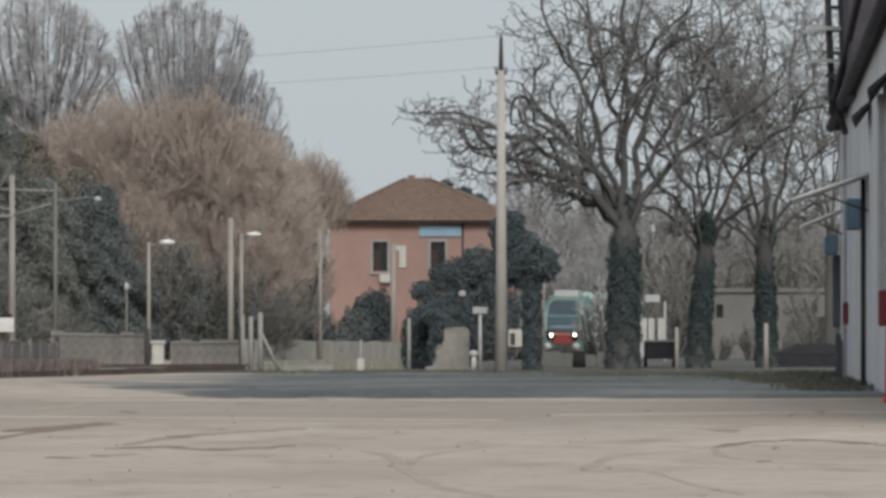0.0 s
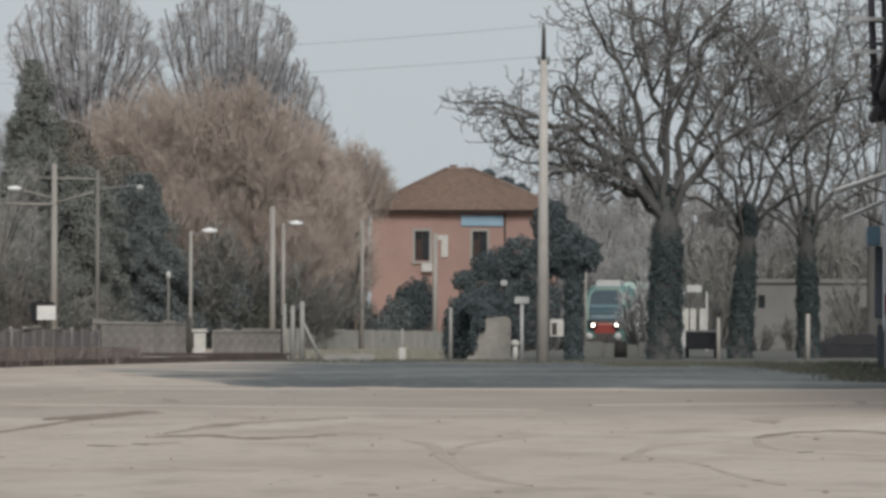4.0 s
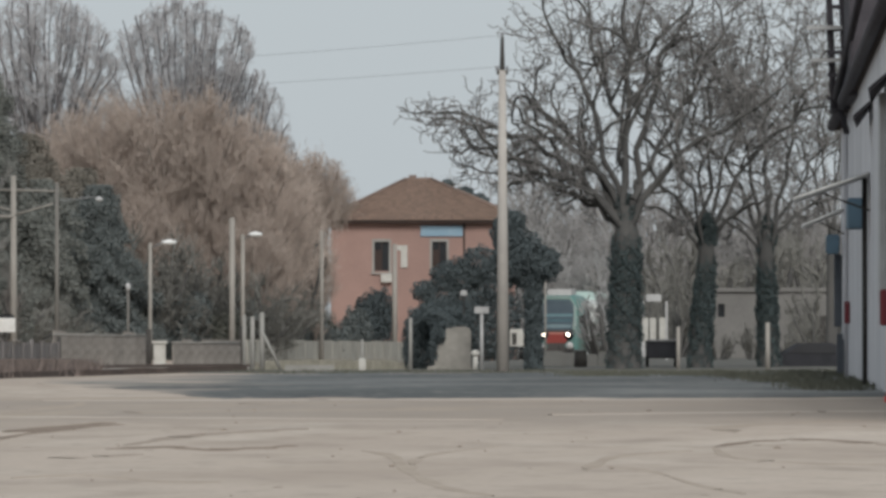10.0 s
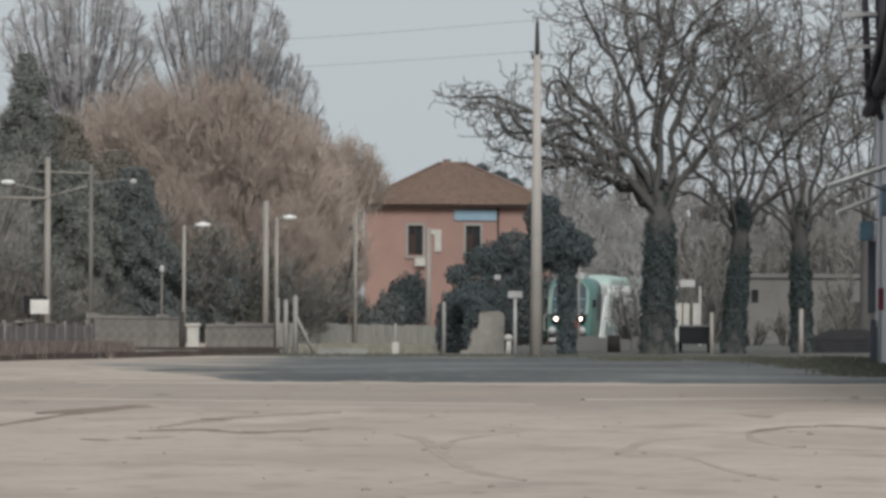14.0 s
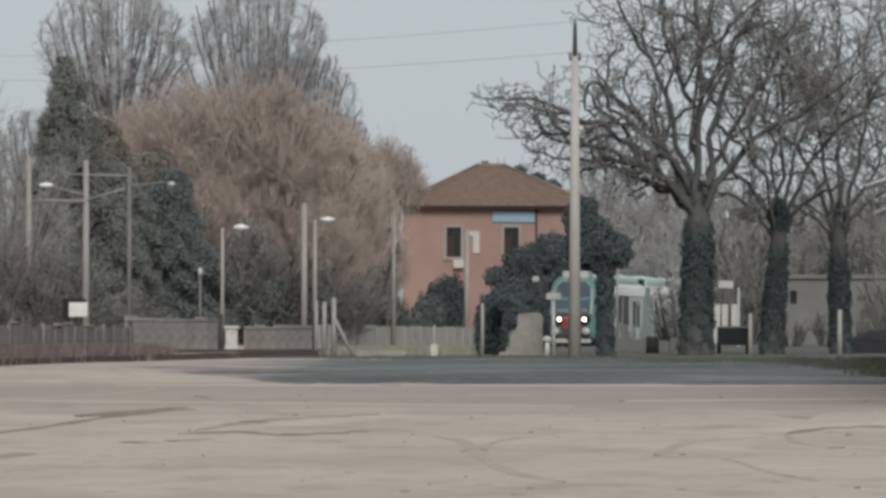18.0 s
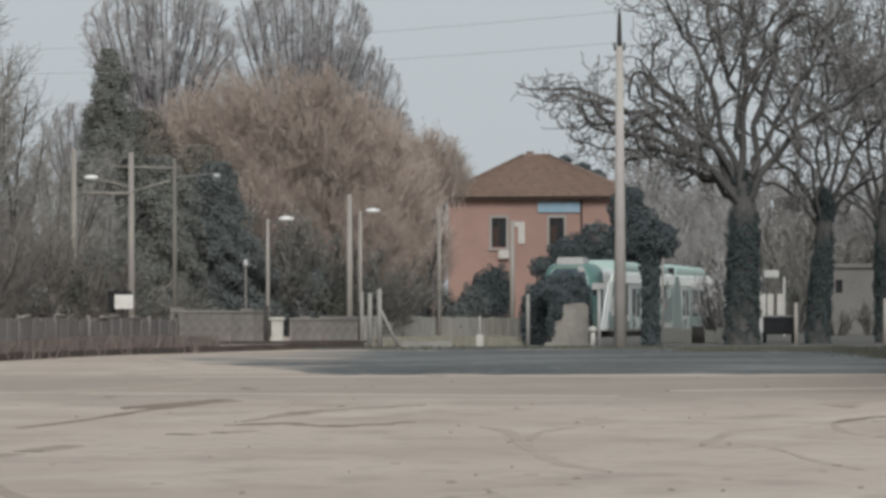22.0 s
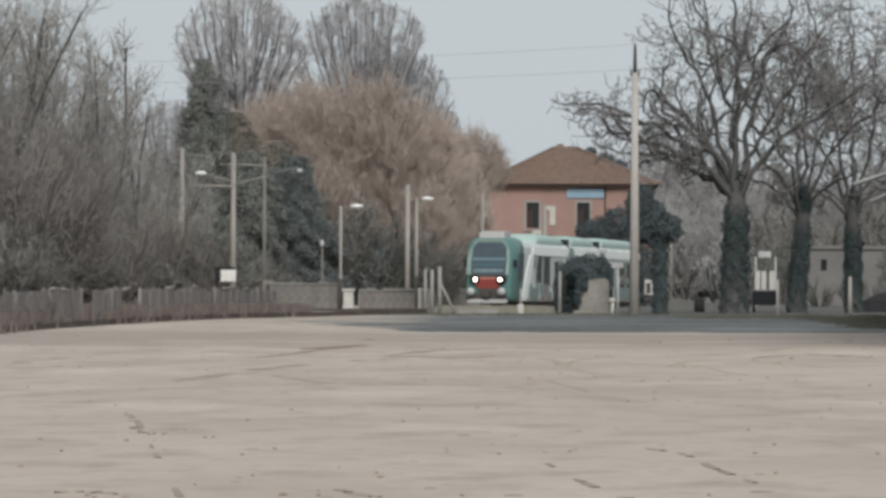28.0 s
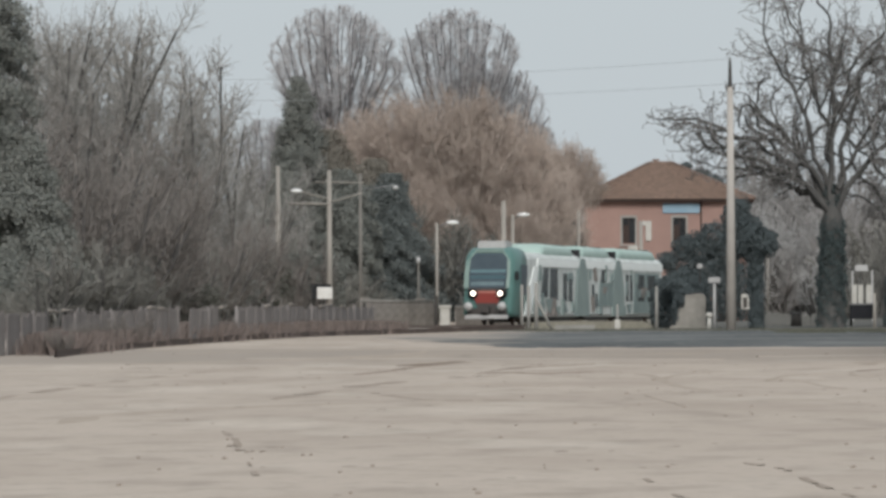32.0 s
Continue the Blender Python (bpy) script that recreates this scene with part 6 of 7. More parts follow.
for b, d, rz, s in ((37.4, 209, 90, 0.7), (43.0, 204, 210, 1.2)):
    ob = copy_thing(thin, put(b, d, rz))
    ob.scale = (s, s, s)
under = brush_tree(67, put(-79.0, 193.5), "dull grey-brown bare shrub at the foot of the trees", 4.6, 4.4, 10, "twig_under", 0.85, (8, 7, 4), name="bare_shrub", spread=(25, 60))
for b, d, rz, s in ((-80.0, 192.8, 10, 1.75), (-73.5, 193.2, 260, 1.45), (-72.0, 194, 40, 1.25), (-65.0, 193.5, 100, 1.3), (-58.0, 194, 160, 1.35), (-51.5, 195.5, 220, 1.2), (-45.5, 200, 280, 1.15), (-41.0, 204, 330, 1.05), (-37.5, 207, 20, 0.85),
                    (-100.0, 188, 70, 1.0), (-108.0, 186, 130, 1.1), (-116.0, 178, 190, 1.1), (-126.0, 166, 250, 1.1), (-137.0, 158, 310, 1.1), (-148.0, 150, 10, 1.15), (-160.0, 144, 60, 1.15), (-172.0, 139, 120, 1.1), (-184.0, 131, 180, 1.0), (-196.0, 126, 240, 1.0), (-208.0, 121, 300, 1.0)):
    ob = copy_thing(under, put(b, d, rz))
    ob.scale = (s, s, s)

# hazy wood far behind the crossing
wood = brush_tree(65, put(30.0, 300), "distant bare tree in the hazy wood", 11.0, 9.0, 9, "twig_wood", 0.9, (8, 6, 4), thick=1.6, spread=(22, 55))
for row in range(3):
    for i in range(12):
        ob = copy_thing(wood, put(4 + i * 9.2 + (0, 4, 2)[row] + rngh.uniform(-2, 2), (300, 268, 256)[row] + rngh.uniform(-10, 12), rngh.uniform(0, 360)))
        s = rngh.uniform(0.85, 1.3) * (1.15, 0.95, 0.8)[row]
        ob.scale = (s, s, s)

# Bare trees whose haze is mixed into the twig colour.
haze_tree = brush_tree(70, put(26.0, 250), "bare tree beyond the track, its twigs paled as if by haze", 9.5, 6.5, 7, "twig_haze", 0.9, (9, 6, 4), thick=1.5, spread=(22, 55))
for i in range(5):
    ob = copy_thing(haze_tree, put(24.5 + i * 4.2 + rngh.uniform(-1, 1), 249 + rngh.uniform(-3, 3), rngh.uniform(0, 360)))
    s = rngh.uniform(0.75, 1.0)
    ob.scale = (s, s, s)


# ---- grass ----
def grass(name, spots, n_each, h, mat, label, seed):
    rng = np.random.default_rng(seed)
    base = []
    for x, y, rx, ry in spots:
        a = rng.normal(0, 0.5, (n_each, 2)) * np.array([[rx, ry]])
        base.append(np.stack([x + a[:, 0], y + a[:, 1]], 1))
    base = np.concatenate(base)
    n = len(base)
    z = np.array([lie(x, y) for x, y in base])
    p = np.column_stack([base, z - 0.02])
    hh = rng.uniform(0.15, 1.25, (n, 1)) * h
    tip = p + np.column_stack([rng.normal(0, 0.32, n), rng.normal(0, 0.3, n), np.ones(n)]) * hh
    w = np.column_stack([rng.uniform(0.008, 0.02, n), np.zeros(n), np.zeros(n)]) * (1 + h)
    v = np.stack([p - w, p + w, tip + w * 0.3, tip - w * 0.3], 1).reshape(-1, 3)
    ob = new(name, fast_mesh(name, v, np.arange(n * 4).reshape(-1, 4), mat))
    return tagged(ob, label, "grass", kind="stuff")


def grass_bank():
    """A low earth bank along the old fence."""
    verts, faces, n = [], [], 70
    for i in range(n + 1):
        u = i / n
        b, d = -93 - 137 * u, 139.5 - 60.5 * u ** 0.9
        for k, (off, h) in enumerate(((0, 0), (0.8, 0.2), (2.0, 0.42), (4.2, 0.5), (7.5, 0.2), (9.5, -0.2))):
            p = spot(b, d + off)
            verts.append((p.x, p.y, lie(p.x, p.y) + h * min(1, 5 * u) + 0.06 * noise.noise((p.x * 0.9, p.y * 0.4, k))))
    for i in range(n):
        for k in range(5):
            faces.append((i * 6 + k, i * 6 + k + 1, i * 6 + k + 7, i * 6 + k + 6))
    me = bpy.data.meshes.new("grass_bank")
    me.from_pydata(verts, [], faces)
    me.materials.append(M["bank"])
    me.shade_smooth()
    tagged(new("grass_bank", me), "low earth bank with dry reddish grass", "bank", kind="structure")


M["bank"] = material("dry_bank", (0.22, 0.165, 0.135), 0.95, (0.12, 0.09, 0.077), 0.8, 8, 0.5)
grass_bank()


def earth_edge():
    """An earth ridge where yard meets bank and far fence, coloured dark as shadow."""
    line = [(-93 - 137 * i / 40, 139.3 - 60.5 * (i / 40) ** 0.9) for i in range(40, -1, -1)] + [(-93 + 43 * i / 12, 139.3 + 7.2 * i / 12) for i in range(1, 13)]
    verts, faces = [], []
    for i, (b, d) in enumerate(line):
        h = 0.21 + 0.06 * noise.noise((i * 0.8, 4.4, 0))
        for off, z in ((0, 0.0), (0.1, h), (0.5, h * 0.9), (0.9, 0.0)):
            p = spot(b, d + off - 2.4)
            verts.append((p.x, p.y, lie(p.x, p.y) + z))
    for i in range(len(line) - 1):
        for k in range(3):
            faces.append((i * 4 + k, i * 4 + k + 1, i * 4 + k + 5, i * 4 + k + 4))
    me = bpy.data.meshes.new("earth_edge")
    me.from_pydata(verts, [], faces)
    me.materials.append(M["edge_shadow"])
    tagged(new("earth_edge", me), "low earth ridge along the yard's far edge, coloured dark as its shadow line", "bank", kind="structure")


# Shadow line at the bank's foot, put into the ridge's near-black colour.
M["edge_shadow"] = material("shadow_dark_earth", (0.048, 0.037, 0.032), 0.95, (0.085, 0.064, 0.054), 1.2, 9, 0.4)
earth_edge()
berm = []
for i in range(60):
    u = i / 59
    q = spot(-101 - 126 * u, 143.6 - 60.5 * u ** 0.9)
    berm.append((q.x, q.y, 0.9, 2.6))
berm += [(q.x, q.y, 0.9, 1.6) for q in (spot(-95 - 75 * i / 39, 141.5 - 60.5 * (75 / 137 * i / 39) ** 0.9) for i in range(40))]
grass("dry_grass", berm, 2300, 0.55, M["dry_grass"], "dry reddish-brown grass along the old fence", 71)
M["olive_grass"] = leafy("olive_grass", (0.3, 0.28, 0.228), (0.22, 0.208, 0.17))
grass("track_grass", [(-0.0305 * 151 + rngh.uniform(-2.4, 2.6), rngh.uniform(148.5, 156) * PACE, 0.5, 1.5) for _ in range(46)], 150, 0.3, M["olive_grass"], "dull olive grass between the road and the track", 75)
grass("verge_grass", [(x, (140 + rngh.uniform(-3, 4)) * PACE, 1.4, 3.5) for x in np.arange(-10, 24, 0.9)], 160, 0.1, M["green_grass"], "short dull grass on the road verge", 72)
grass("verge_grass", [(rngh.uniform(4.2, 10.0), rngh.uniform(129, 138) * PACE, 0.8, 1.8) for _ in range(40)], 110, 0.12, M["green_grass"], "thin rough grass on the road verge", 74)
grass("corner_grass", [(rngh.uniform(9.0, 15), rngh.uniform(100, 136) * PACE, 0.8, 3.2) for _ in range(60)], 160, 0.16, M["green_grass"], "rough grass patch by the shed", 73)


# ---- the train: three coupled sections, built nose at the origin, body along +y ----
def ring(w, z0, zs, zr, r, nose=0.0):
    """Half-symmetric body section: floor, upright side, rounded shoulder, roof."""
    h = w / 2
    pts = [(h - 0.12, z0), (h, z0 + 0.15), (h, zs)]
    for k in range(1, 6):
        a = k * math.pi / 10
        pts.append((h - r + r * math.cos(a), zs + (zr - zs) * math.sin(a)))
    pts.append((0, zr))
    return pts + [(-x, z) for x, z in pts[-2::-1]]


def loft(bm, sections):
    prev = None
    for y, tilt, pts in sections:
        cur = [bm.verts.new((x, y + tilt * max(0, z - 1.7), z)) for x, z in pts]
        if prev:
            for i in range(len(cur) - 1):
                bm.faces.new((prev[i], prev[i + 1], cur[i + 1], cur[i]))
            bm.faces.new((prev[-1], prev[0], cur[0], cur[-1]))
        else:
            bm.faces.new(cur[::-1])
        prev = cur
    bm.faces.new(prev)


def quad_plate(x, y0, y1, z0, z1, lean0=0.0, lean1=0.0, th=0.03):
    """A plate lying on the body's right side, its ends slanting with height."""
    bm = bmesh.new()
    a = [(x + th, y0, z0), (x + th, y1, z0), (x + th, y1 + lean1, z1), (x + th, y0 + lean0, z1)]
    b = [(x - 0.02, q[1], q[2]) for q in a]
    va, vb = [bm.verts.new(q) for q in a], [bm.verts.new(q) for q in b]
    bm.faces.new(va)
    for i in range(4):
        j = (i + 1) % 4
        bm.faces.new((va[i], va[j], vb[j], vb[i]))
    return bm


def along(y):
    """Length along the train: the middle and rear saloons are shorter than the first."""
    if y <= 20.1:
        return y
    return 20.1 + 0.79 * min(y - 20.1, 14.7) + 0.77 * max(0, y - 34.8)


def build_train():
    t = thing("train", Matrix(), "teal and white diesel railcar with red front panel and lit headlights", "train")
    W, S = 2.86, 1.43
    # section 1: cab and first saloon
    bm = bmesh.new()
    loft(bm, [(0.0, 0.4, ring(2.3, 0.75, 3.1, 3.8, 0.5)), (0.22, 0.4, ring(2.56, 0.45, 3.15, 3.95, 0.52)), (0.7, 0.4, ring(2.76, 0.4, 3.25, 4.02, 0.55)),
              (1.6, 0.3, ring(W, 0.4, 3.35, 4.05, 0.6)), (3.6, 0.0, ring(W, 0.4, 3.4, 4.0, 0.6))])
    cab = part("cab", bm, M["teal"], t, "teal driving cab", True)
    cars = []
    for y0, y1, lab in ((3.6, 19.7, "white saloon with dark windows and graffiti patches"), (20.6, 34.4, "white middle saloon with grey-green patches"), (35.3, 55.0, "white rear saloon")):
        y0, y1 = along(y0), along(y1)
        bm = bmesh.new()
        loft(bm, [(y0, 0, ring(W, 0.4, 3.4, 3.8, 0.55)), (y1, 0, ring(W, 0.4, 3.4, 3.8, 0.55))])
        cars.append(part("saloon", bm, M["train_white"], t, lab))
    car1, car2, car3 = cars
    # front
    bm = bmesh.new()
    pts = [(-0.93, 1.9), (0.93, 1.9), (1.0, 2.6), (0.95, 3.45), (0.72, 3.7), (-0.72, 3.7), (-0.95, 3.45), (-1.0, 2.6)]
    a = [bm.verts.new((x, -0.035 + 0.4 * max(0, z - 1.7), z)) for x, z in pts]
    b = [bm.verts.new((x, 0.1 + 0.4 * max(0, z - 1.7), z)) for x, z in pts]
    bm.faces.new(a)
    for i in range(8):
        bm.faces.new((a[i], a[(i + 1) % 8], b[(i + 1) % 8], b[i]))
    ws = part("windshield", bm, M["windshield"], cab, "dark blue windshield")
    # Reflections on the glass, painted as flat pale bands.
    for z, h, mt, w in ((2.66, 0.2, "teal_pale", 0.93), (2.3, 0.26, "teal_dim", 0.9), (1.95, 0.28, "teal_mid", 0.86)):
        bm = bmesh.new()
        y = -0.06 + 0.4 * (z + h / 2 - 1.7)
        box(bm, -w, w, y, y + 0.06, z, z + h)
        part("screen_band", bm, M[mt], ws, "pale reflection painted as a band across the windshield")
    bm = bmesh.new()
    v = [(-0.6, 1.76), (0.6, 1.76), (0.7, 1.38), (0.45, 0.92), (-0.45, 0.92), (-0.7, 1.38)]
    a = [bm.verts.new((x, -0.05, z)) for x, z in v]
    b = [bm.verts.new((x, 0.15, z)) for x, z in v]
    bm.faces.new(a)
    for i in range(6):
        bm.faces.new((a[i], a[(i + 1) % 6], b[(i + 1) % 6], b[i]))
    part("red_panel", bm, M["train_red"], cab, "red front panel")
    for s, w, mt in ((-1, 0.26, "mint_dull"), (1, 0.14, "mint_dull")):
        bm = bmesh.new()
        rim = [(s * 0.98, 1.9), (s * (0.98 + w), 1.9), (s * (1.0 + w), 2.6), (s * (0.96 + w), 3.3), (s * 0.74, 3.84), (s * 0.72, 3.72), (s * 0.96, 3.46), (s * 1.01, 2.6)]
        a = [bm.verts.new((x, -0.03 + 0.4 * (z - 1.7) + 0.3 * max(0, abs(x) - 1.0), z)) for x, z in rim]
        b = [bm.verts.new((x, 0.2 + 0.4 * (z - 1.7), z)) for x, z in rim]
        bm.faces.new(a)
        for i in range(8):
            bm.faces.new((a[i], a[(i + 1) % 8], b[(i + 1) % 8], b[i]))
        part("front_rim", bm, M[mt], cab, "pale mint rim beside the windshield")
    boxed("visor", M["mint_dull"], cab, -0.74, 0.74, 0.78, 1.0, 3.72, 3.9, bevel=0.03, label="pale visor above the windshield")
    boxed("lamp_band", M["under"], cab, -1.0, 1.0, -0.045, 0.05, 1.76, 1.9, label="dark band between the headlights and the windshield")
    boxed("red_sill", M["sill_pink"], cab, -0.48, 0.48, -0.07, 0.0, 1.64, 1.75, label="pale red sill below the windshield")
    for s in (-1, 1):
        bm = bmesh.new()
        tube(bm, (s * 0.74, -0.08, 1.6), (s * 0.74, 0.3, 1.6), 0.26, 0.3, 16)
        hs = part("lamp_housing", bm, M["black"], cab, "black lamp housing", True)
        bm = bmesh.new()
        ball(bm, (s * 0.71, -0.09, 1.62), 0.105, 1, 0.35, 1, 14)
        part("headlight", bm, M["lamp_on"], hs, "lit warm white headlight", True)
        bm = bmesh.new()
        tube(bm, (s * 0.88, -0.55, 0.95), (s * 0.88, 0.3, 0.95), 0.12, 0.14, 10)
        tube(bm, (s * 0.88, -0.62, 0.95), (s * 0.88, -0.55, 0.95), 0.22, 0.22, 14)
        part("buffer", bm, M["pale_metal"], cab, "pale round buffer", True)
        bm = bmesh.new()
        box(bm, s * 1.42 - 0.1, s * 1.42 + 0.1, 0.75, 0.95, 2.3, 2.75, bevel=0.03)
        part("mirror", bm, M["black"], cab)
    boxed("plough", M["pale_metal"], cab, -1.12, 1.12, -0.35, 0.1, 0.28, 0.52, bevel=0.05, label="pale grey plough bar")
    boxed("front_grille", M["under"], cab, -0.5, 0.5, -0.075, 0.0, 0.6, 1.12, label="dark grille below the red panel")
    boxed("coupler", M["under"], cab, -0.2, 0.2, -0.6, 0.3, 0.6, 0.95, bevel=0.04)
    boxed("beam", M["under"], cab, -1.05, 1.05, -0.02, 0.4, 0.5, 0.85)
    boxed("roof_unit", M["pale_metal"], cab, -0.72, 0.75, 1.2, 3.2, 3.9, 4.35, bevel=0.07, label="pale roof ventilation box")
    # cab side: dark door window
    part("cab_window", quad_plate(S, 1.75, 3.3, 1.55, 3.1, 0.15, 0.5, 0.02), M["windshield"], cab)
    x = S

    def plate(parent, name, mat, y0, y1, z0, z1, l0=0.0, l1=0.0, th=0.03, label=""):
        part(name, quad_plate(x, along(y0), along(y1), z0, z1, l0, l1, th), M[mat], parent, label)

    # first saloon
    plate(car1, "white_sweep", "train_white_bright", 2.6, 4.4, 0.45, 3.05, 2.9, 2.7, 0.035, "white slanting band behind the cab")
    plate(car1, "lower_patch", "train_grey", 5.6, 8.4, 0.45, 1.2, 0.8, 0.5, 0.03, "grey-green graffiti patch")
    plate(car1, "saloon_window", "saloon_glass", 7.6, 9.6, 1.45, 3.0, 0.9, 0.3, 0.03)
    plate(car1, "saloon_window", "saloon_glass", 10.2, 12.6, 1.3, 3.0, 0.2, 0.0, 0.03)
    plate(car1, "lower_patch", "train_brown", 9.0, 12.4, 0.42, 1.4, 1.2, -0.4, 0.036, "brown-grey graffiti patch")
    plate(car1, "door_window", "saloon_glass", 14.3, 15.3, 1.25, 2.75, 0, 0, 0.05)
    plate(car1, "door_window", "saloon_glass", 16.0, 16.9, 1.25, 2.45, 0, 0, 0.05)
    plate(car1, "graffiti", "train_grey", 15.4, 17.4, 2.35, 2.8, 0.4, -0.2, 0.04, "small grey graffiti patch")
    plate(car1, "end_patch", "train_grey", 17.6, 19.6, 0.45, 3.1, 0.9, 0.0, 0.035, "grey-green end panel")
    # middle saloon
    plate(car2, "end_patch", "train_grey", 20.7, 23.0, 0.45, 3.1, 0, -0.6, 0.035, "grey-green end panel")
    plate(car2, "door_window", "saloon_glass", 24.1, 24.9, 0.9, 2.2, 0, 0, 0.04)
    plate(car2, "door_window", "saloon_glass", 25.5, 26.2, 0.9, 1.7, 0, 0, 0.04)
    plate(car2, "saloon_window", "saloon_glass", 27.6, 29.6, 2.3, 3.0, 0.5, -0.3, 0.03)
    plate(car2, "lower_patch", "train_grey", 26.3, 33.8, 1.0, 2.3, 0.8, -0.6, 0.042, "grey-green graffiti patch")
    plate(car2, "door_window", "saloon_glass", 27.3, 28.2, 0.5, 0.95, 0, 0, 0.04)
    plate(car2, "end_patch", "train_grey", 32.2, 34.3, 0.6, 3.1, 0.7, 0.0, 0.046, "grey-green end panel")
    # rear saloon
    plate(car3, "end_patch", "train_grey", 35.4, 37.2, 0.6, 2.8, 0, -0.7, 0.035, "grey-green end panel")
    for y0, y1 in ((38.4, 39.4), (40.2, 41.2), (43.5, 46.5), (48.0, 51.5)):
        plate(car3, "saloon_window", "saloon_glass", y0, y1, 1.3, 2.8, 0, 0, 0.04)
    plate(car3, "lower_patch", "train_grey", 41.5, 54.0, 0.6, 2.9, 0.6, -0.6, 0.032, "grey-green graffiti patch")
    # sprayed scrawls along the lower sides
    scrawl = random.Random(41)
    for car, a, b in ((car1, 5.0, 17.2), (car2, 22.6, 32.0), (car3, 36.6, 53.0)):
        n = 9 if car is not car3 else 12
        for i in range(n):
            y0 = a + (b - a) * (i + scrawl.uniform(0.0, 0.6)) / n
            z0 = scrawl.choice((0.5, 0.5, 0.95, 1.5, 2.3)) + scrawl.uniform(0, 0.2)
            plate(car, "graffiti", scrawl.choice(("train_grey", "hood_grey", "train_brown", "train_grey")), y0, y0 + scrawl.uniform(0.5, 1.3), z0, z0 + scrawl.uniform(0.35, 0.9),
                  scrawl.uniform(-0.7, 0.7), scrawl.uniform(-0.7, 0.7), 0.053 + 0.002 * i, "dull sprayed graffiti stroke")
    for car, ys in ((car1, (6.3, 19.6)), (car2, (20.7, 34.3)), (car3, (35.4, 54.9))):
        ys = (ys[0], along(ys[1])) if car is car1 else (along(ys[0]), along(ys[1]))
        part("cornice", quad_plate(x, ys[0], ys[1], 3.05, 3.48, 0.3, 0, 0.05), M["train_white_bright"], car, "bright white strip below the roof")
        bm = bmesh.new()
        a, b = ys[0] + (2.6 if car is car1 else 0.4), ys[1] - 0.4
        loft(bm, [(a, 0, ring(2.35, 3.5, 3.6, 3.8, 0.4)), (a + 0.9, 0, ring(2.5, 3.5, 3.95, 4.3, 0.45)), (b - 1.4, 0, ring(2.5, 3.5, 3.9, 4.25, 0.45)), (b, 0, ring(2.35, 3.5, 3.6, 3.8, 0.4))])
        fr = part("roof_fairing", bm, M["mint"], car, "mint-green roof fairing", True)
        k = a + 2.4
        while k < b - 2.5:
            boxed("roof_hatch", M["under"], fr, 0.2, 0.9, k, k + 1.3, 4.2, 4.3)
            k += 4.6
    for car, y in ((car2, 20.1), (car3, along(34.8))):
        bm = bmesh.new()
        arch = [(-2.1, 0.45), (2.1, 0.45), (1.75, 2.2), (1.2, 3.1), (0.6, 3.6), (-0.6, 3.6), (-1.2, 3.1), (-1.75, 2.2)]
        a = [bm.verts.new((S + 0.062, y + q, z)) for q, z in arch]
        b = [bm.verts.new((S - 0.02, y + q, z)) for q, z in arch]
        bm.faces.new(a)
        for i in range(8):
            bm.faces.new((a[i], a[(i + 1) % 8], b[(i + 1) % 8], b[i]))
        part("gangway_hood", bm, M["hood_grey"], car, "grey-green arched hood over the gangway")
    for y in (19.6, along(34.2)):
        bm = bmesh.new()
        for i in range(6):
            box(bm, -1.25, 1.25, y + i * 0.17, y + i * 0.17 + 0.1, 0.6, 4.08)
        part("gangway", bm, M["black"], t, "black folded gangway")
    for y in (4.2, 20.0, along(35.0), along(51.0)):
        bg_ = part("bogie", (lambda q: (box(q, -1.05, 1.05, y - 1.5, y + 1.5, 0.3, 0.62, bevel=0.05), q)[1])(bmesh.new()), M["under"], t)
        for d in (-1.0, 1.0):
            bm = bmesh.new()
            for s in (-0.75, 0.75):
                tube(bm, (s - 0.07, y + d, 0.43), (s + 0.07, y + d, 0.43), 0.43, 0.43, 20)
            tube(bm, (-0.7, y + d, 0.43), (0.7, y + d, 0.43), 0.08, 0.08, 8)
            part("wheelset", bm, M["rail"], bg_, "", True)
    for y0, y1 in ((7.2, 17.5), (21.9, 29.3), (33.8, 41.5)):
        boxed("underfloor_box", M["under"], t, -1.2, 1.22, y0, y1, 0.12, 0.5, bevel=0.05)
    return t


M["train_brown"] = material("train_brown", (0.27, 0.235, 0.21), 0.6, (0.2, 0.18, 0.165), 0.7, 5)
M["teal_dim"] = material("dim_teal", (0.09, 0.15, 0.17), 0.3, (0.06, 0.11, 0.13), 2, 8)
M["teal_pale"] = material("pale_teal", (0.16, 0.25, 0.27), 0.3, (0.12, 0.2, 0.22), 2, 8)
M["mint_dull"] = material("dull_mint_paint", (0.25, 0.33, 0.297), 0.5, (0.18, 0.25, 0.225), 0.9, 6)
M["teal_mid"] = material("hazy_teal", (0.2, 0.27, 0.285), 0.3, (0.14, 0.2, 0.22), 2, 8)
M["saloon_glass"] = material("saloon_glass", (0.07, 0.085, 0.09), 0.25, (0.045, 0.055, 0.06), gloss=0.2)
M["hood_grey"] = material("hood_grey", (0.19, 0.24, 0.23), 0.5, (0.26, 0.32, 0.3), 0.8, 5)
M["sill_pink"] = material("faded_red_sill", (0.5, 0.2, 0.16), 0.5)
M["train_white_bright"] = material("bright_white_strip", (0.9, 0.93, 0.9), 0.4, (0.82, 0.85, 0.82), 0.7, 5)
train = build_train()


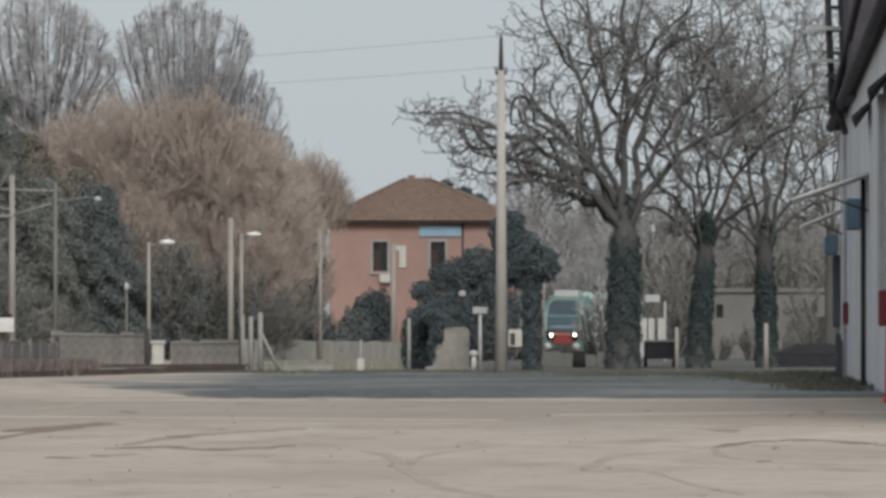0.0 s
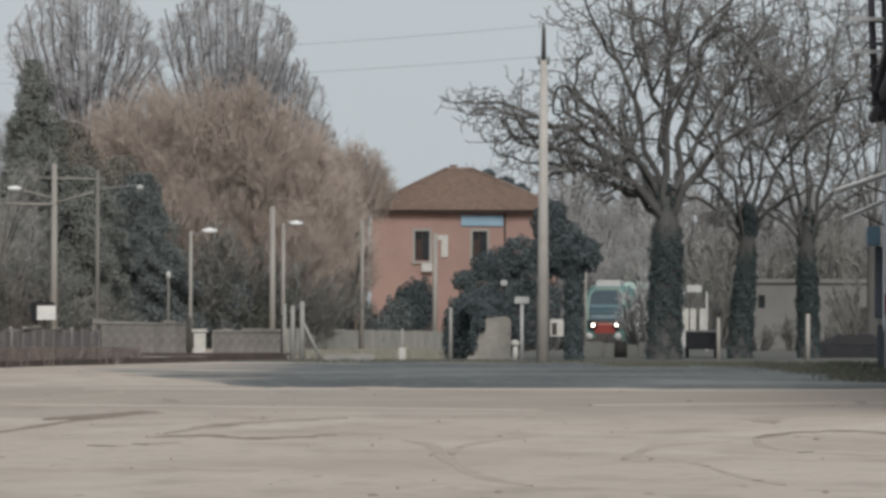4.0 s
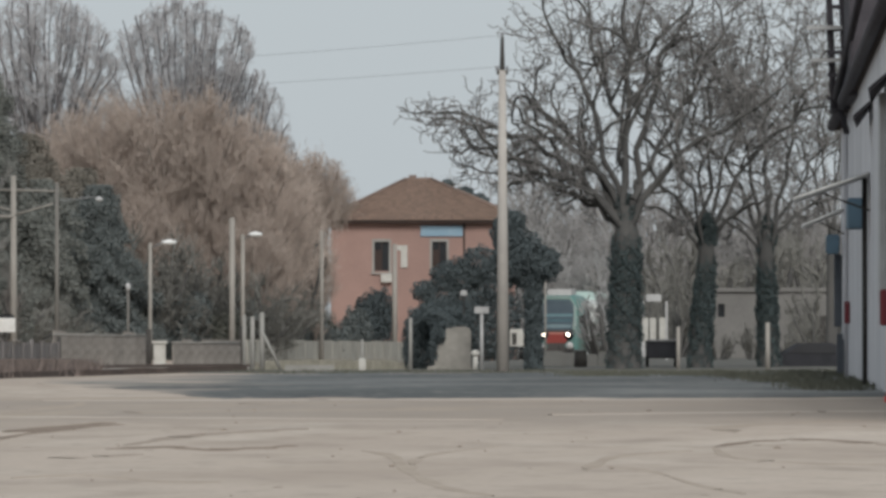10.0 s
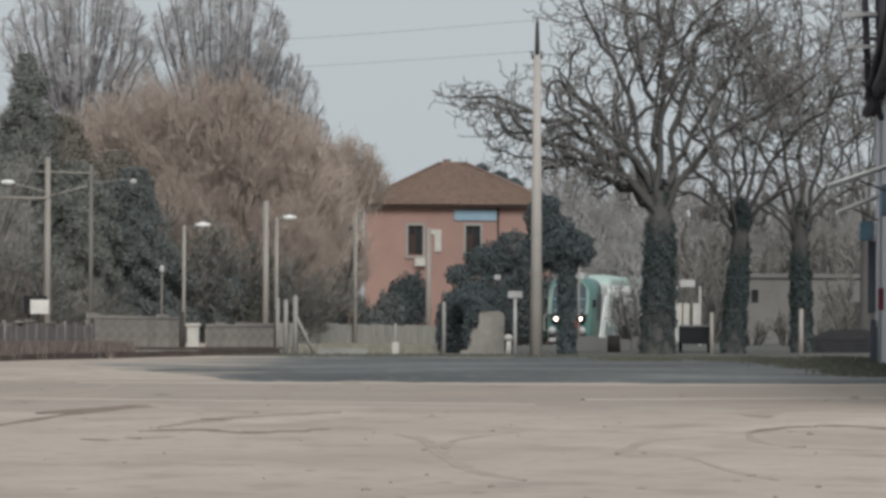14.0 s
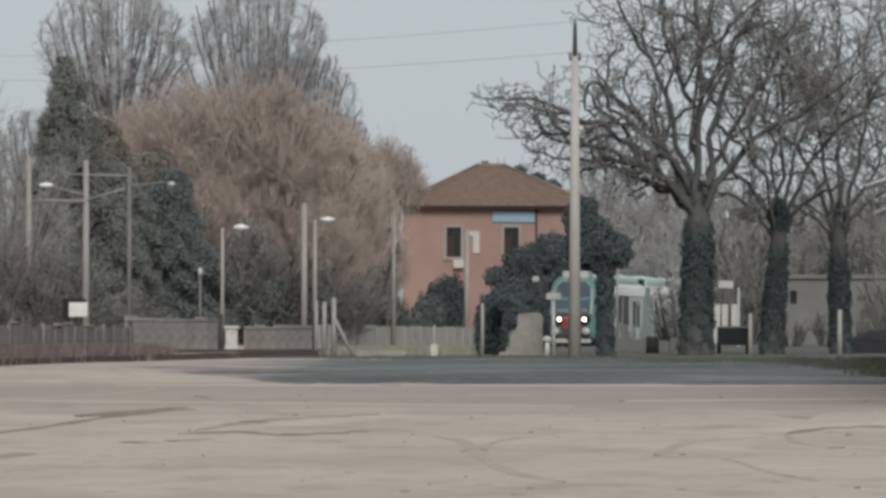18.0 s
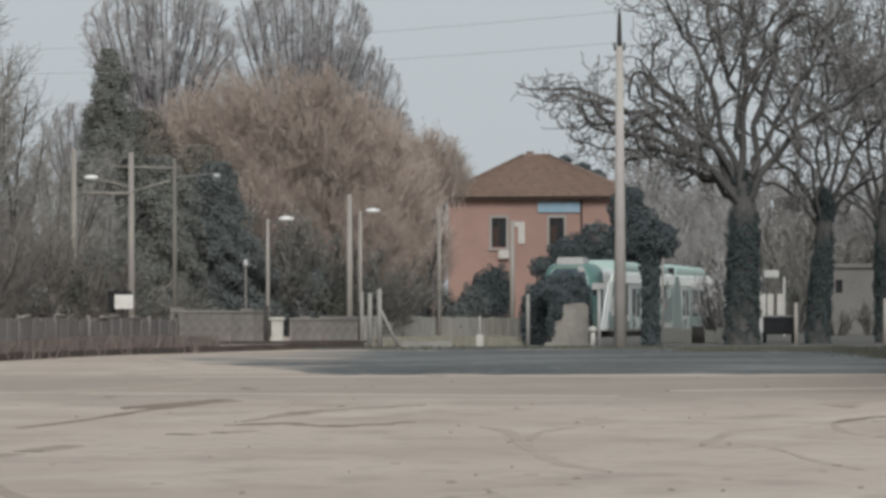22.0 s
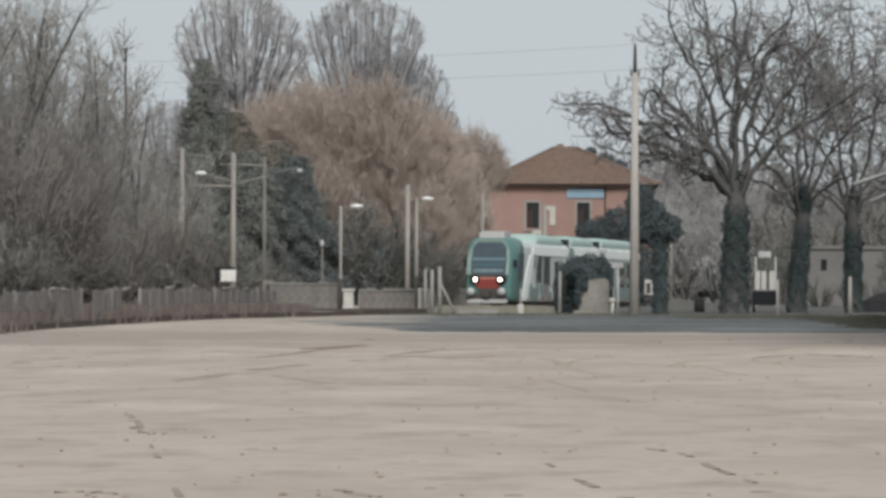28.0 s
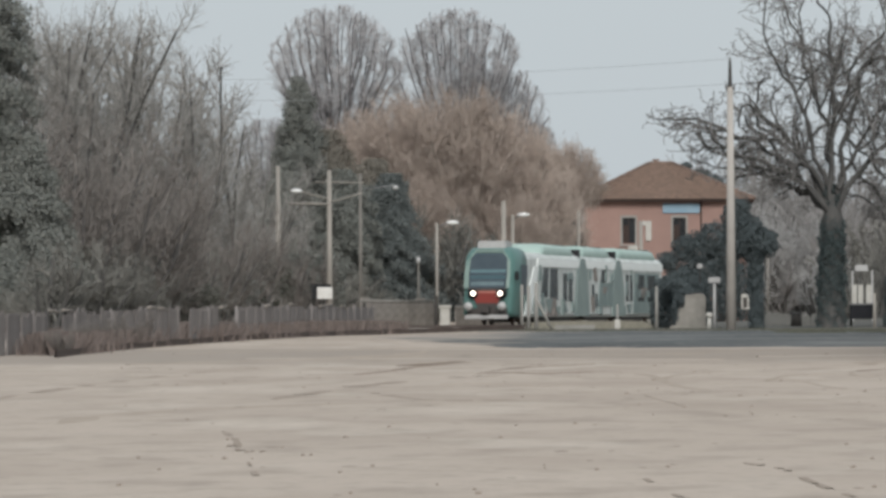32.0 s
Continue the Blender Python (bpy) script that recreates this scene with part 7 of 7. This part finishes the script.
def motions():
    # seconds, distance of the train's nose along the view's depth
    rows = [(0.0, 238.2), (6.0, 238.2), (7.0, 238.0), (8.0, 237.6), (9.0, 236.9), (10.0, 236.0), (11.0, 235.0), (12.0, 233.8), (13.0, 232.2), (14.0, 230.5),
            (15.5, 227.8), (17.5, 223.3), (19.0, 219.4), (20.0, 216.4), (21.0, 213.6), (22.0, 210.8), (23.0, 207.5), (24.0, 203.9), (25.0, 200.2), (26.5, 194.4),
            (28.0, 188.0), (29.0, 183.8), (30.0, 179.4), (31.0, 174.6), (32.0, 170.1)]
    walk(train, [(t, pose(TRACK_A * d + TRACK_B, d * PACE, RAIL, 0, 0, HEADING)) for t, d in rows])


motions()
